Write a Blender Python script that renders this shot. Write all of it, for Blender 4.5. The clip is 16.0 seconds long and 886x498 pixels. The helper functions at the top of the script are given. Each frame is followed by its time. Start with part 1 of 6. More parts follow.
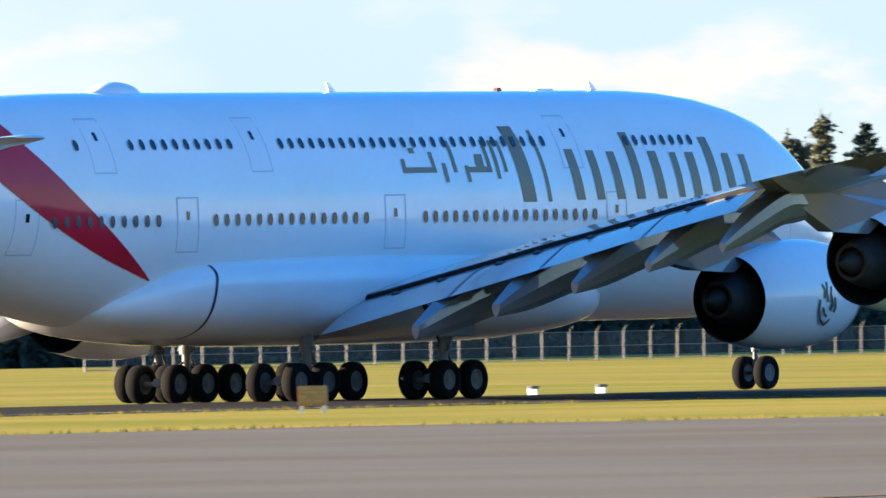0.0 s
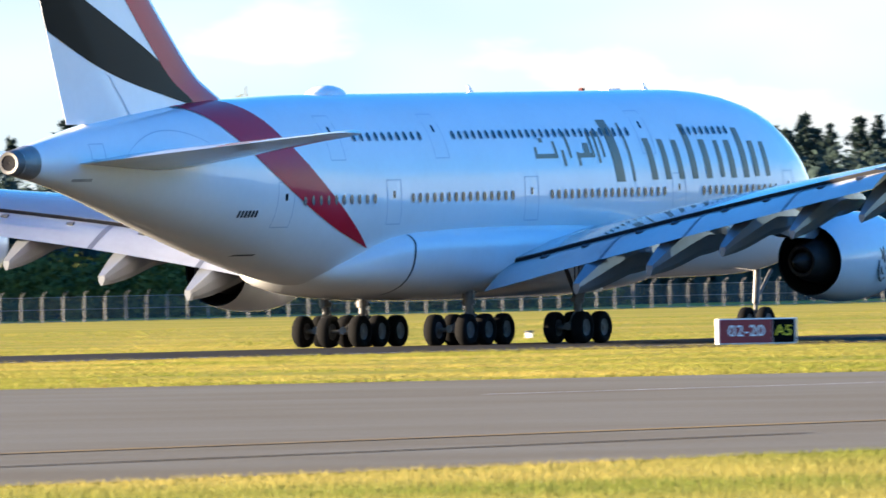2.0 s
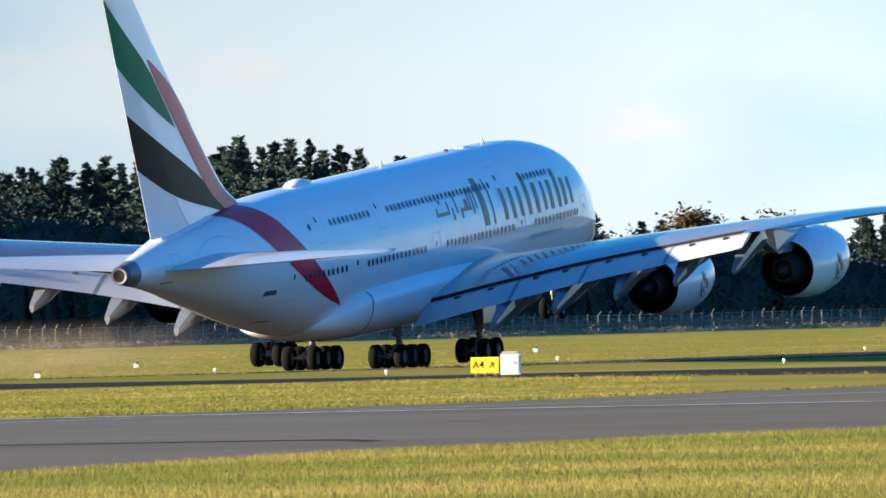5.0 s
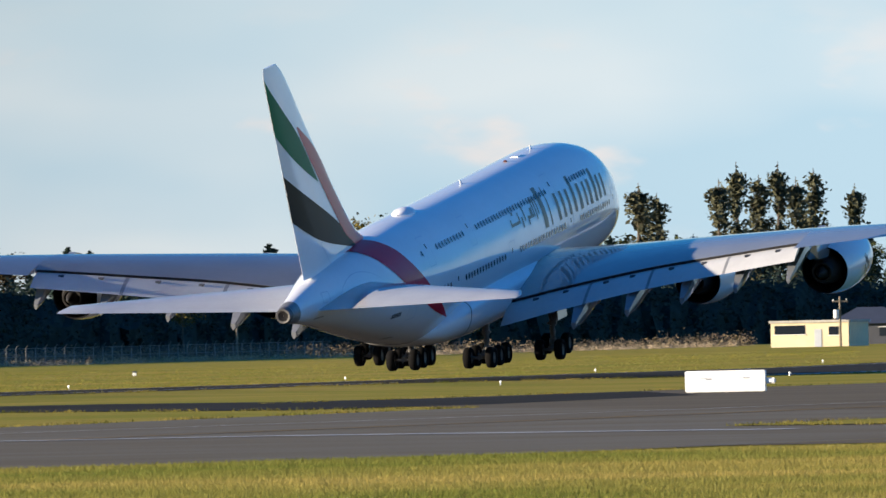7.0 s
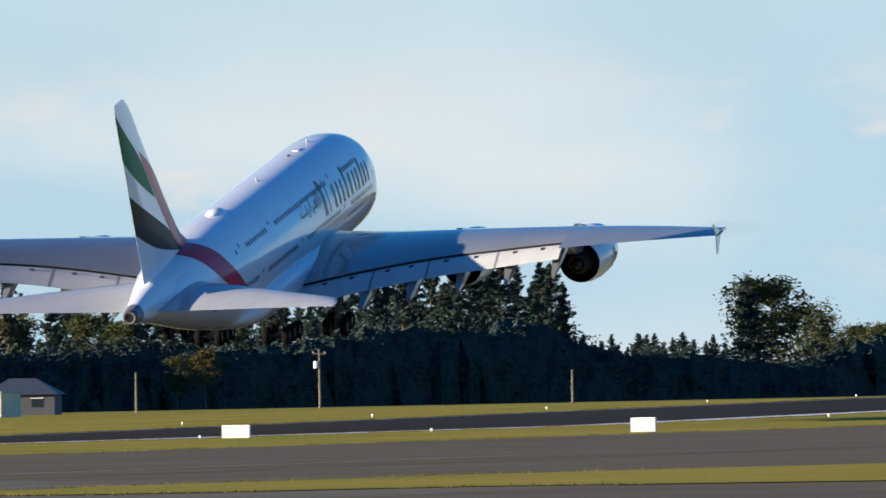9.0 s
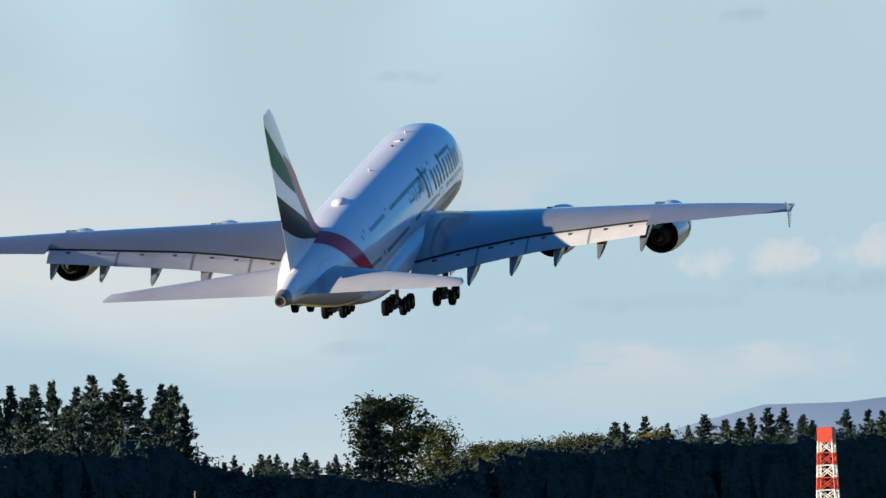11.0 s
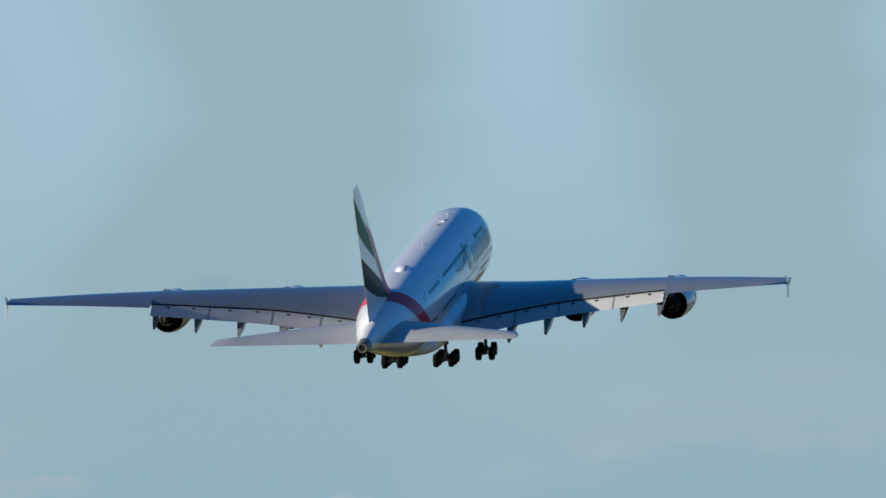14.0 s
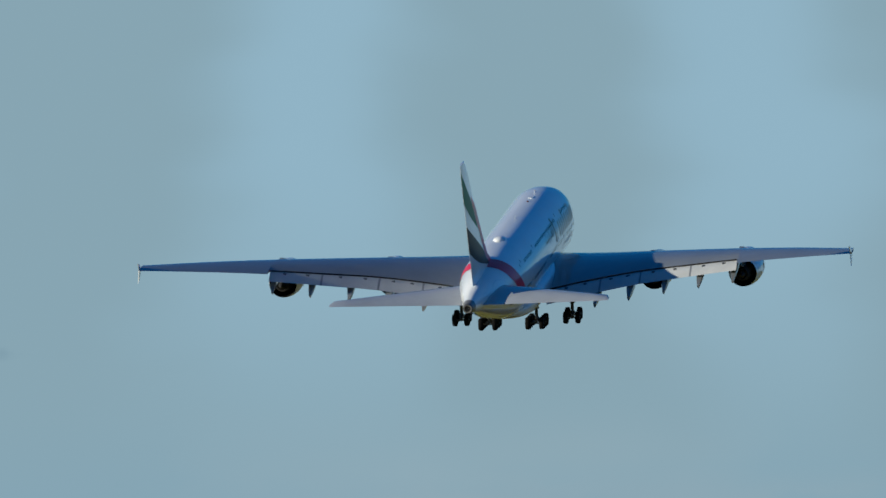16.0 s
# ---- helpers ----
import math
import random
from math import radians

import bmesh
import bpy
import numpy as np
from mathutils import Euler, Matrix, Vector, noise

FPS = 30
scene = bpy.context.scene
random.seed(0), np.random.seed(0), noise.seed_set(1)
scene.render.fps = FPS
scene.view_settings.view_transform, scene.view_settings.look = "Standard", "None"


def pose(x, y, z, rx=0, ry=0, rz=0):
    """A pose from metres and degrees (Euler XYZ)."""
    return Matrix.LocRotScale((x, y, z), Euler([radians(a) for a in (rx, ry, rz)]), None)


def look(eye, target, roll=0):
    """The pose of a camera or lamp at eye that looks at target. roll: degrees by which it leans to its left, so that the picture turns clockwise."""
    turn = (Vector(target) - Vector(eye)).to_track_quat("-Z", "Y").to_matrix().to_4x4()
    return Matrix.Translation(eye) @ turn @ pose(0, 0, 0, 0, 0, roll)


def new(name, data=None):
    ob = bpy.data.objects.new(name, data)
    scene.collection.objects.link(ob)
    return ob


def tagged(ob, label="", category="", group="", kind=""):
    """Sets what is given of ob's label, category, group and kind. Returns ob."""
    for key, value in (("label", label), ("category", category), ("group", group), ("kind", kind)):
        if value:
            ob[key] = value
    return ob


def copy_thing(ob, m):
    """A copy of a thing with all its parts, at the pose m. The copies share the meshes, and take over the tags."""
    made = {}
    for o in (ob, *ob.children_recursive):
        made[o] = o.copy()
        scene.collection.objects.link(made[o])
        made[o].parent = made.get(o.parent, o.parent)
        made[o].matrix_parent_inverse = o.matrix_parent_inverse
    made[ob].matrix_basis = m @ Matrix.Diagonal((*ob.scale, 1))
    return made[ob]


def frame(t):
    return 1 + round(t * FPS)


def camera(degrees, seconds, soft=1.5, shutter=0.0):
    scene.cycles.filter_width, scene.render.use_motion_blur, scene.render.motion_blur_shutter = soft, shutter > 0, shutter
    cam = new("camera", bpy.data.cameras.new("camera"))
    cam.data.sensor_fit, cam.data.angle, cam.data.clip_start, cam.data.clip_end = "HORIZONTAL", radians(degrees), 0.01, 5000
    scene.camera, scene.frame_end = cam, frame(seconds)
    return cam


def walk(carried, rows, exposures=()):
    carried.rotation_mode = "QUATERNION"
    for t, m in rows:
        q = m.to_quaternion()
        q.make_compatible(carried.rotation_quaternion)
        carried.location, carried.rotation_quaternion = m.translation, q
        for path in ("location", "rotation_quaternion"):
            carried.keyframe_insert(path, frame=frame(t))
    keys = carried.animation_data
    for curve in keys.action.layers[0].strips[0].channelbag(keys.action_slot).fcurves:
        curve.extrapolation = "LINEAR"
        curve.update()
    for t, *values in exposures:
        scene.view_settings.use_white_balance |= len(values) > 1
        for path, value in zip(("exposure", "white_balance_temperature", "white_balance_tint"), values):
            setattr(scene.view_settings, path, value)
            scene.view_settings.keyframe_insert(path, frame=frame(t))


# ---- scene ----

# The runway runs along +x; the camera stands still beside it and pans after the airliner.
EYE = Vector((0.0, 0.0, 2.6))
LENS = 3.2076


CAMERA_ROWS = [  # seconds, pan from the runway's direction, tilt, roll
    (0.0, 34.3764, 0.2786, -0.984),
    (0.1, 33.9852, 0.2686, -0.984),
    (0.2, 33.5272, 0.2585, -0.984),
    (0.3, 33.0259, 0.2485, -0.983),
    (0.4, 32.4668, 0.2385, -0.983),
    (0.5, 31.8699, 0.2286, -0.983),
    (0.6, 31.3539, 0.2183, -0.976),
    (0.7, 30.8881, 0.2084, -0.968),
    (0.8, 30.5152, 0.1985, -0.961),
    (0.9, 30.3260, 0.1879, -0.953),
    (1.0, 30.2955, 0.1766, -0.946),
    (1.1, 30.2688, 0.1659, -0.959),
    (1.2, 30.2578, 0.1534, -0.973),
    (1.3, 30.1865, 0.1409, -0.986),
    (1.4, 30.1962, 0.1301, -1.000),
    (1.5, 30.1274, 0.1226, -1.013),
    (1.6, 29.6263, 0.1205, -1.021),
    (1.7, 29.1544, 0.1205, -1.029),
    (1.8, 28.7305, 0.1229, -1.037),
    (1.9, 28.3346, 0.1274, -1.046),
    (2.0, 27.9458, 0.1342, -1.054),
    (2.2, 26.8508, 0.1430, -1.059),
    (2.4, 25.9573, 0.1574, -1.064),
    (2.5, 25.6853, 0.1609, -1.067),
    (2.8, 25.2839, 0.1634, -0.983),
    (3.0, 25.0005, 0.1626, -0.927),
    (3.2, 24.3034, 0.1685, -1.000),
    (3.5, 23.5995, 0.1808, -1.108),
    (4.0, 22.7265, 0.2137, -0.891),
    (4.5, 22.0398, 0.2345, -1.057),
    (5.0, 20.8835, 0.2678, -1.200),
    (5.2, 20.6825, 0.2760, -1.204),
    (7.3, 17.7480, 0.3601, -1.246),
    (7.5, 17.6581, 0.3683, -1.250),
    (8.0, 17.2506, 0.3860, -0.950),
    (8.5, 16.1315, 0.4607, -1.063),
    (8.6, 15.8248, 0.4726, -1.085),
    (9.0, 14.9262, 0.5433, -1.083),
    (9.2, 14.6493, 0.5743, -1.020),
    (11.3, 13.4261, 1.0717, -1.750),
    (11.5, 13.3710, 1.2121, -1.800),
    (12.0, 12.9622, 1.3902, -1.750),
    (12.5, 12.4390, 1.5209, -1.600),
    (13.0, 11.7408, 1.6391, -1.350),
    (13.5, 11.6085, 1.7976, -1.100),
    (14.0, 11.5819, 1.8807, -0.700),
    (14.5, 11.4874, 1.9200, -0.750),
    (15.0, 11.4087, 2.0387, -0.700),
    (15.5, 10.9676, 2.1172, -0.650),
    (16.0, 10.7729, 2.1343, -0.550),
]
PLANE_ROWS = [  # seconds, along, across, up, pitch, bank, yaw
    (0.0, 463.04, 323.82, 0.00, 0.061, 0.014, -0.334),
    (0.5, 500.41, 323.72, 0.00, 0.056, 0.069, -0.283),
    (1.0, 536.31, 323.79, 0.00, 0.050, -0.038, -0.238),
    (1.5, 573.06, 323.80, 0.00, 0.089, -0.045, -0.190),
    (2.0, 610.20, 323.95, 0.00, 0.272, 0.019, -0.075),
    (2.5, 647.39, 323.96, 0.00, 0.803, -0.007, 0.052),
    (3.0, 684.81, 323.96, 0.00, 1.532, 0.041, 0.123),
    (3.5, 722.55, 323.95, 0.00, 2.134, 0.015, 0.136),
    (4.0, 760.48, 324.00, 0.00, 3.030, 0.025, 0.416),
    (4.5, 798.36, 323.96, 0.00, 3.631, -0.005, 0.475),
    (5.0, 837.23, 323.99, 0.30, 4.515, 0.027, 0.385),
    (5.2, 851.75, 323.86, 0.35, 4.930, 0.080, 0.520),
    (7.3, 1017.26, 321.65, 2.26, 8.374, -0.727, 1.316),
    (7.5, 1033.21, 321.79, 2.64, 8.607, -0.526, 1.290),
    (8.0, 1073.84, 322.09, 3.82, 9.579, -0.494, 1.331),
    (8.5, 1114.72, 322.36, 5.61, 10.194, -0.113, 1.454),
    (8.6, 1122.93, 322.44, 6.02, 10.299, -0.145, 1.538),
    (9.0, 1155.86, 322.93, 7.92, 10.677, -0.050, 1.753),
    (9.2, 1172.20, 323.15, 8.85, 11.060, -0.058, 1.815),
    (11.3, 1344.35, 324.29, 22.83, 12.277, -1.039, 2.593),
    (11.5, 1360.62, 324.22, 24.43, 12.154, -1.092, 2.673),
    (12.0, 1402.06, 324.15, 28.56, 12.126, -0.905, 2.582),
    (12.5, 1443.01, 323.99, 32.53, 11.956, -0.605, 2.619),
    (13.0, 1483.94, 323.78, 36.43, 11.791, -0.537, 2.658),
    (13.5, 1525.43, 323.55, 40.38, 11.850, -0.486, 2.675),
    (14.0, 1567.08, 323.25, 44.13, 12.188, -0.601, 2.729),
    (14.5, 1608.23, 322.83, 48.19, 12.151, -0.465, 2.812),
    (15.0, 1648.98, 322.31, 52.14, 12.119, -0.521, 2.777),
    (15.5, 1689.68, 321.67, 55.97, 12.018, -0.601, 2.760),
    (16.0, 1730.18, 320.98, 60.04, 12.040, -0.561, 2.771),
]


def aim(pan, tilt, roll):
    """The camera's pose: pan is counted from the runway's direction towards +y."""
    p, e = radians(pan), radians(tilt)
    way = Vector((math.cos(p) * math.cos(e), math.sin(p) * math.cos(e), math.sin(e)))
    return look(EYE, EYE + way * 100.0, roll)


cam = camera(LENS, 16.0, soft=1.5, shutter=0.1)
walk(cam, [(t, aim(p, e, r)) for t, p, e, r in CAMERA_ROWS],
     exposures=[(0.0, 2.58, 7000, 12), (1.0, 2.58, 6950, 12), (2.0, 2.66, 6850, 11), (2.6, 2.52, 6550, 9), (3.5, 2.27, 6400, 8), (5.0, 1.93, 6350, 8), (8.0, 1.28, 6600, 10), (9.0, 1.28, 6450, 9), (11.5, 1.06, 6600, 10), (12.5, 0.85, 6350, 8), (14.0, 0.61, 6050, 3), (16.0, 0.38, 5800, -1)])

# ---- light ----
SUN = Vector((-0.46, 0.87, 0.158)).normalized()
world = bpy.data.worlds.new("sky")
scene.world = world
world.use_nodes = True


def build_sky():
    """A clear blue sky overhead that pales to thin, broken cloud near the horizon."""
    nt = world.node_tree
    nt.nodes.clear()
    add, join = nt.nodes.new, nt.links.new
    out = add("ShaderNodeOutputWorld")
    bg = add("ShaderNodeBackground")
    sky = add("ShaderNodeTexSky")
    sky.sky_type = "NISHITA"
    sky.sun_disc = False
    sky.sun_elevation = math.asin(SUN.z)
    sky.sun_rotation = math.atan2(SUN.x, SUN.y)
    sky.air_density, sky.dust_density, sky.ozone_density = 1.3, 0.2, 4.0
    tc = add("ShaderNodeTexCoord")
    sep = add("ShaderNodeSeparateXYZ")
    join(tc.outputs["Generated"], sep.inputs[0])
    # pale low sky, broken by drifts of cloud
    mp = add("ShaderNodeMapping")
    mp.inputs["Scale"].default_value = (1.0, 1.0, 2.6)
    join(tc.outputs["Generated"], mp.inputs["Vector"])
    n1 = add("ShaderNodeTexNoise")
    n1.inputs["Scale"].default_value, n1.inputs["Detail"].default_value, n1.inputs["Roughness"].default_value = 22.0, 3.5, 0.42
    join(mp.outputs[0], n1.inputs["Vector"])
    n2 = add("ShaderNodeTexNoise")
    n2.inputs["Scale"].default_value, n2.inputs["Detail"].default_value = 6.0, 3.0
    join(mp.outputs[0], n2.inputs["Vector"])
    sm = add("ShaderNodeMath")
    sm.operation = "ADD"
    join(n1.outputs["Fac"], sm.inputs[0])
    join(n2.outputs["Fac"], sm.inputs[1])
    low = add("ShaderNodeMapRange")  # more cloud low down
    low.inputs[1].default_value, low.inputs[2].default_value, low.inputs[3].default_value, low.inputs[4].default_value = 0.004, 0.05, 0.12, -0.02
    join(sep.outputs["Z"], low.inputs[0])
    sm2 = add("ShaderNodeMath")
    sm2.operation = "ADD"
    join(sm.outputs[0], sm2.inputs[0])
    join(low.outputs[0], sm2.inputs[1])
    wide = add("ShaderNodeMapRange")
    wide.inputs[1].default_value, wide.inputs[2].default_value, wide.inputs[3].default_value, wide.inputs[4].default_value = 0.2, 0.5, 0.02, 0.04
    join(sep.outputs["Y"], wide.inputs[0])
    sm3 = add("ShaderNodeMath")
    sm3.operation = "ADD"
    join(sm2.outputs[0], sm3.inputs[0])
    join(wide.outputs[0], sm3.inputs[1])
    # a clearer blue gap just above the horizon, down the runway
    gap = add("ShaderNodeValToRGB")
    for k, (at, v) in enumerate(((0.002, 0.2), (0.0065, 1.0), (0.010, 0.9), (0.0145, 0.0))):
        e = gap.color_ramp.elements[k] if k < 2 else gap.color_ramp.elements.new(at)
        e.position, e.color = at, (v, v, v, 1)
    join(sep.outputs["Z"], gap.inputs[0])
    side = add("ShaderNodeMapRange")
    side.inputs[1].default_value, side.inputs[2].default_value, side.inputs[3].default_value, side.inputs[4].default_value = 0.30, 0.42, -0.17, -0.04
    join(sep.outputs["Y"], side.inputs[0])
    open_sky = add("ShaderNodeMath")
    open_sky.operation = "MULTIPLY"
    join(gap.outputs[0], open_sky.inputs[0])
    join(side.outputs[0], open_sky.inputs[1])
    sm4 = add("ShaderNodeMath")
    sm4.operation = "ADD"
    join(sm3.outputs[0], sm4.inputs[0])
    join(open_sky.outputs[0], sm4.inputs[1])
    ramp = add("ShaderNodeValToRGB")
    ramp.color_ramp.elements[0].position, ramp.color_ramp.elements[0].color = 0.51, (0.205, 0.280, 0.328, 1)
    ramp.color_ramp.elements[1].position, ramp.color_ramp.elements[1].color = 0.61, (0.300, 0.330, 0.345, 1)
    # a row of small cumulus a little above the horizon
    puff = add("ShaderNodeTexNoise")
    puff.inputs["Scale"].default_value, puff.inputs["Detail"].default_value, puff.inputs["Roughness"].default_value = 60.0, 5.0, 0.5
    join(mp.outputs[0], puff.inputs["Vector"])
    band = add("ShaderNodeValToRGB")
    for k, (at, v) in enumerate(((0.006, 0.0), (0.012, 1.0), (0.017, 0.9), (0.023, 0.0))):
        e = band.color_ramp.elements[k] if k < 2 else band.color_ramp.elements.new(at)
        e.position, e.color = at, (v, v, v, 1)
    join(sep.outputs["Z"], band.inputs[0])
    lump = add("ShaderNodeMapRange")
    lump.interpolation_type = "SMOOTHSTEP"
    lump.inputs[1].default_value, lump.inputs[2].default_value, lump.inputs[4].default_value = 0.54, 0.66, 0.75
    join(puff.outputs["Fac"], lump.inputs[0])
    puffs = add("ShaderNodeMath")
    puffs.operation = "MULTIPLY"
    join(band.outputs[0], puffs.inputs[0])
    join(lump.outputs[0], puffs.inputs[1])
    half = add("ShaderNodeMath")
    half.operation = "MULTIPLY"
    half.inputs[1].default_value = 0.5
    join(sm4.outputs[0], half.inputs[0])
    join(half.outputs[0], ramp.inputs[0])
    fac = add("ShaderNodeMapRange")
    fac.interpolation_type = "SMOOTHSTEP"
    fac.inputs[1].default_value, fac.inputs[2].default_value = 0.056, 0.16
    join(sep.outputs["Z"], fac.inputs[0])
    up = add("ShaderNodeMix")
    up.data_type, up.blend_type = "RGBA", "MULTIPLY"
    up.inputs[0].default_value = 1.0
    up.inputs[7].default_value = (SKY_GAIN * 0.26, SKY_GAIN * 0.88, SKY_GAIN * 1.55, 1)
    join(sky.outputs[0], up.inputs[6])
    mix = add("ShaderNodeMix")
    mix.data_type = "RGBA"
    join(fac.outputs[0], mix.inputs[0])
    low_sky = add("ShaderNodeMix")
    low_sky.data_type = "RGBA"
    low_sky.inputs[7].default_value = (0.36, 0.325, 0.31, 1)
    join(puffs.outputs[0], low_sky.inputs[0])
    join(ramp.outputs[0], low_sky.inputs[6])
    # thin high cloud above: broad soft shafts of brighter and greyer blue
    az = add("ShaderNodeMath")
    az.operation = "ARCTAN2"
    join(sep.outputs["Y"], az.inputs[0])
    join(sep.outputs["X"], az.inputs[1])
    warp = add("ShaderNodeMath")
    warp.operation = "MULTIPLY_ADD"
    warp.inputs[1].default_value = 0.030
    join(n1.outputs["Fac"], warp.inputs[0])
    join(az.outputs[0], warp.inputs[2])
    turn = add("ShaderNodeMath")
    turn.operation = "MULTIPLY_ADD"
    turn.inputs[1].default_value = 2 * math.pi / radians(1.75)
    turn.inputs[2].default_value = -(radians(11.3) + 0.015) * 2 * math.pi / radians(1.75)
    join(warp.outputs[0], turn.inputs[0])
    wave = add("ShaderNodeMath")
    wave.operation = "COSINE"
    join(turn.outputs[0], wave.inputs[0])
    shaft = add("ShaderNodeMapRange")
    shaft.interpolation_type = "SMOOTHSTEP"
    shaft.inputs[1].default_value, shaft.inputs[2].default_value = -0.7, 1.1
    join(wave.outputs[0], shaft.inputs[0])
    high = add("ShaderNodeMapRange")  # strongest well above the horizon
    high.interpolation_type = "SMOOTHSTEP"
    high.inputs[1].default_value, high.inputs[2].default_value, high.inputs[3].default_value = 0.020, 0.044, 0.10
    join(sep.outputs["Z"], high.inputs[0])
    share = add("ShaderNodeMath")
    share.operation = "MULTIPLY"
    join(shaft.outputs[0], share.inputs[0])
    join(high.outputs[0], share.inputs[1])
    veil = add("ShaderNodeMix")
    veil.data_type = "RGBA"
    veil.inputs[6].default_value, veil.inputs[7].default_value = (0.216, 0.282, 0.318, 1), (0.252, 0.340, 0.400, 1)
    join(share.outputs[0], veil.inputs[0])
    # small grey scraps of cloud above, and a row of sunlit cumulus over a grey base lower down
    scraps = []
    rag = add("ShaderNodeTexNoise")
    rag.inputs["Scale"].default_value, rag.inputs["Detail"].default_value, rag.inputs["Roughness"].default_value = 420.0, 4.0, 0.6
    join(tc.outputs["Generated"], rag.inputs["Vector"])
    GREY_CLOUD, LIT_CLOUD = (0.165, 0.225, 0.268, 1), (0.345, 0.335, 0.330, 1)
    for a, e, w, h, colour, most in ((12.42, 1.76, 0.11, 0.030, GREY_CLOUD, 0.5), (13.64, 1.57, 0.12, 0.028, GREY_CLOUD, 0.4), (11.80, 0.79, 0.62, 0.055, GREY_CLOUD, 0.5), (12.75, 0.73, 0.3, 0.03, GREY_CLOUD, 0.25),
                                     (13.9, 0.60, 0.12, 0.03, GREY_CLOUD, 0.35), (12.60, 0.87, 0.10, 0.055, LIT_CLOUD, 0.6), (12.32, 0.88, 0.13, 0.065, LIT_CLOUD, 0.52), (11.92, 0.90, 0.24, 0.075, LIT_CLOUD, 0.52), (11.35, 0.86, 0.3, 0.05, LIT_CLOUD, 0.5)):
        parts = []
        for src, mid, half_width in ((az.outputs[0], radians(a), radians(w)), (sep.outputs["Z"], math.sin(radians(e)), radians(h))):
            d = add("ShaderNodeMath")
            d.operation = "SUBTRACT"
            d.inputs[1].default_value = mid
            join(src, d.inputs[0])
            q = add("ShaderNodeMath")
            q.operation = "DIVIDE"
            q.inputs[1].default_value = half_width
            join(d.outputs[0], q.inputs[0])
            sq = add("ShaderNodeMath")
            sq.operation = "MULTIPLY"
            join(q.outputs[0], sq.inputs[0])
            join(q.outputs[0], sq.inputs[1])
            parts.append(sq)
        r2 = add("ShaderNodeMath")
        r2.operation = "ADD"
        join(parts[0].outputs[0], r2.inputs[0])
        join(parts[1].outputs[0], r2.inputs[1])
        rough = add("ShaderNodeMath")
        rough.operation = "MULTIPLY_ADD"
        rough.inputs[1].default_value = 5.0
        join(rag.outputs["Fac"], rough.inputs[0])
        join(r2.outputs[0], rough.inputs[2])
        soft = add("ShaderNodeMapRange")
        soft.interpolation_type = "SMOOTHSTEP"
        soft.inputs[1].default_value, soft.inputs[2].default_value, soft.inputs[3].default_value, soft.inputs[4].default_value = 2.2, 4.2, most, 0.0
        join(rough.outputs[0], soft.inputs[0])
        scraps.append((soft, colour))
    lift = add("ShaderNodeMapRange")
    lift.interpolation_type = "SMOOTHSTEP"
    lift.inputs[1].default_value, lift.inputs[2].default_value = 0.014, 0.030
    join(sep.outputs["Z"], lift.inputs[0])
    layers = add("ShaderNodeMix")
    layers.data_type = "RGBA"
    join(lift.outputs[0], layers.inputs[0])
    join(low_sky.outputs[2], layers.inputs[6])
    join(veil.outputs[2], layers.inputs[7])
    for soft, colour in scraps:
        over = add("ShaderNodeMix")
        over.data_type = "RGBA"
        over.inputs[7].default_value = colour
        join(soft.outputs[0], over.inputs[0])
        join(layers.outputs[2], over.inputs[6])
        layers = over
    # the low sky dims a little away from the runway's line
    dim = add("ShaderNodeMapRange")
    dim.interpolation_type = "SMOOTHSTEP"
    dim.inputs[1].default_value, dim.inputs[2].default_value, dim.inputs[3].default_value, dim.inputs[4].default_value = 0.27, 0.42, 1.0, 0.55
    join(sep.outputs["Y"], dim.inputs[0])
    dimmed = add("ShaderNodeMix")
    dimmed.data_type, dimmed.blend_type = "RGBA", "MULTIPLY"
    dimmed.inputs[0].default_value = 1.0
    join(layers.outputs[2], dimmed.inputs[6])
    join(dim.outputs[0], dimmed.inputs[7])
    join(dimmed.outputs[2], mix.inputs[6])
    join(up.outputs[2], mix.inputs[7])
    join(mix.outputs[2], bg.inputs[0])
    bg.inputs["Strength"].default_value = 1.0
    join(bg.outputs[0], out.inputs[0])


SKY_GAIN = 0.062
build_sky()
sun = new("sun", bpy.data.lights.new("sun", "SUN"))
sun.data.energy, sun.data.angle, sun.data.color = 5.0, radians(0.5), (1.0, 0.83, 0.62)
sun.matrix_world = look(SUN * 400, (0, 0, 0))


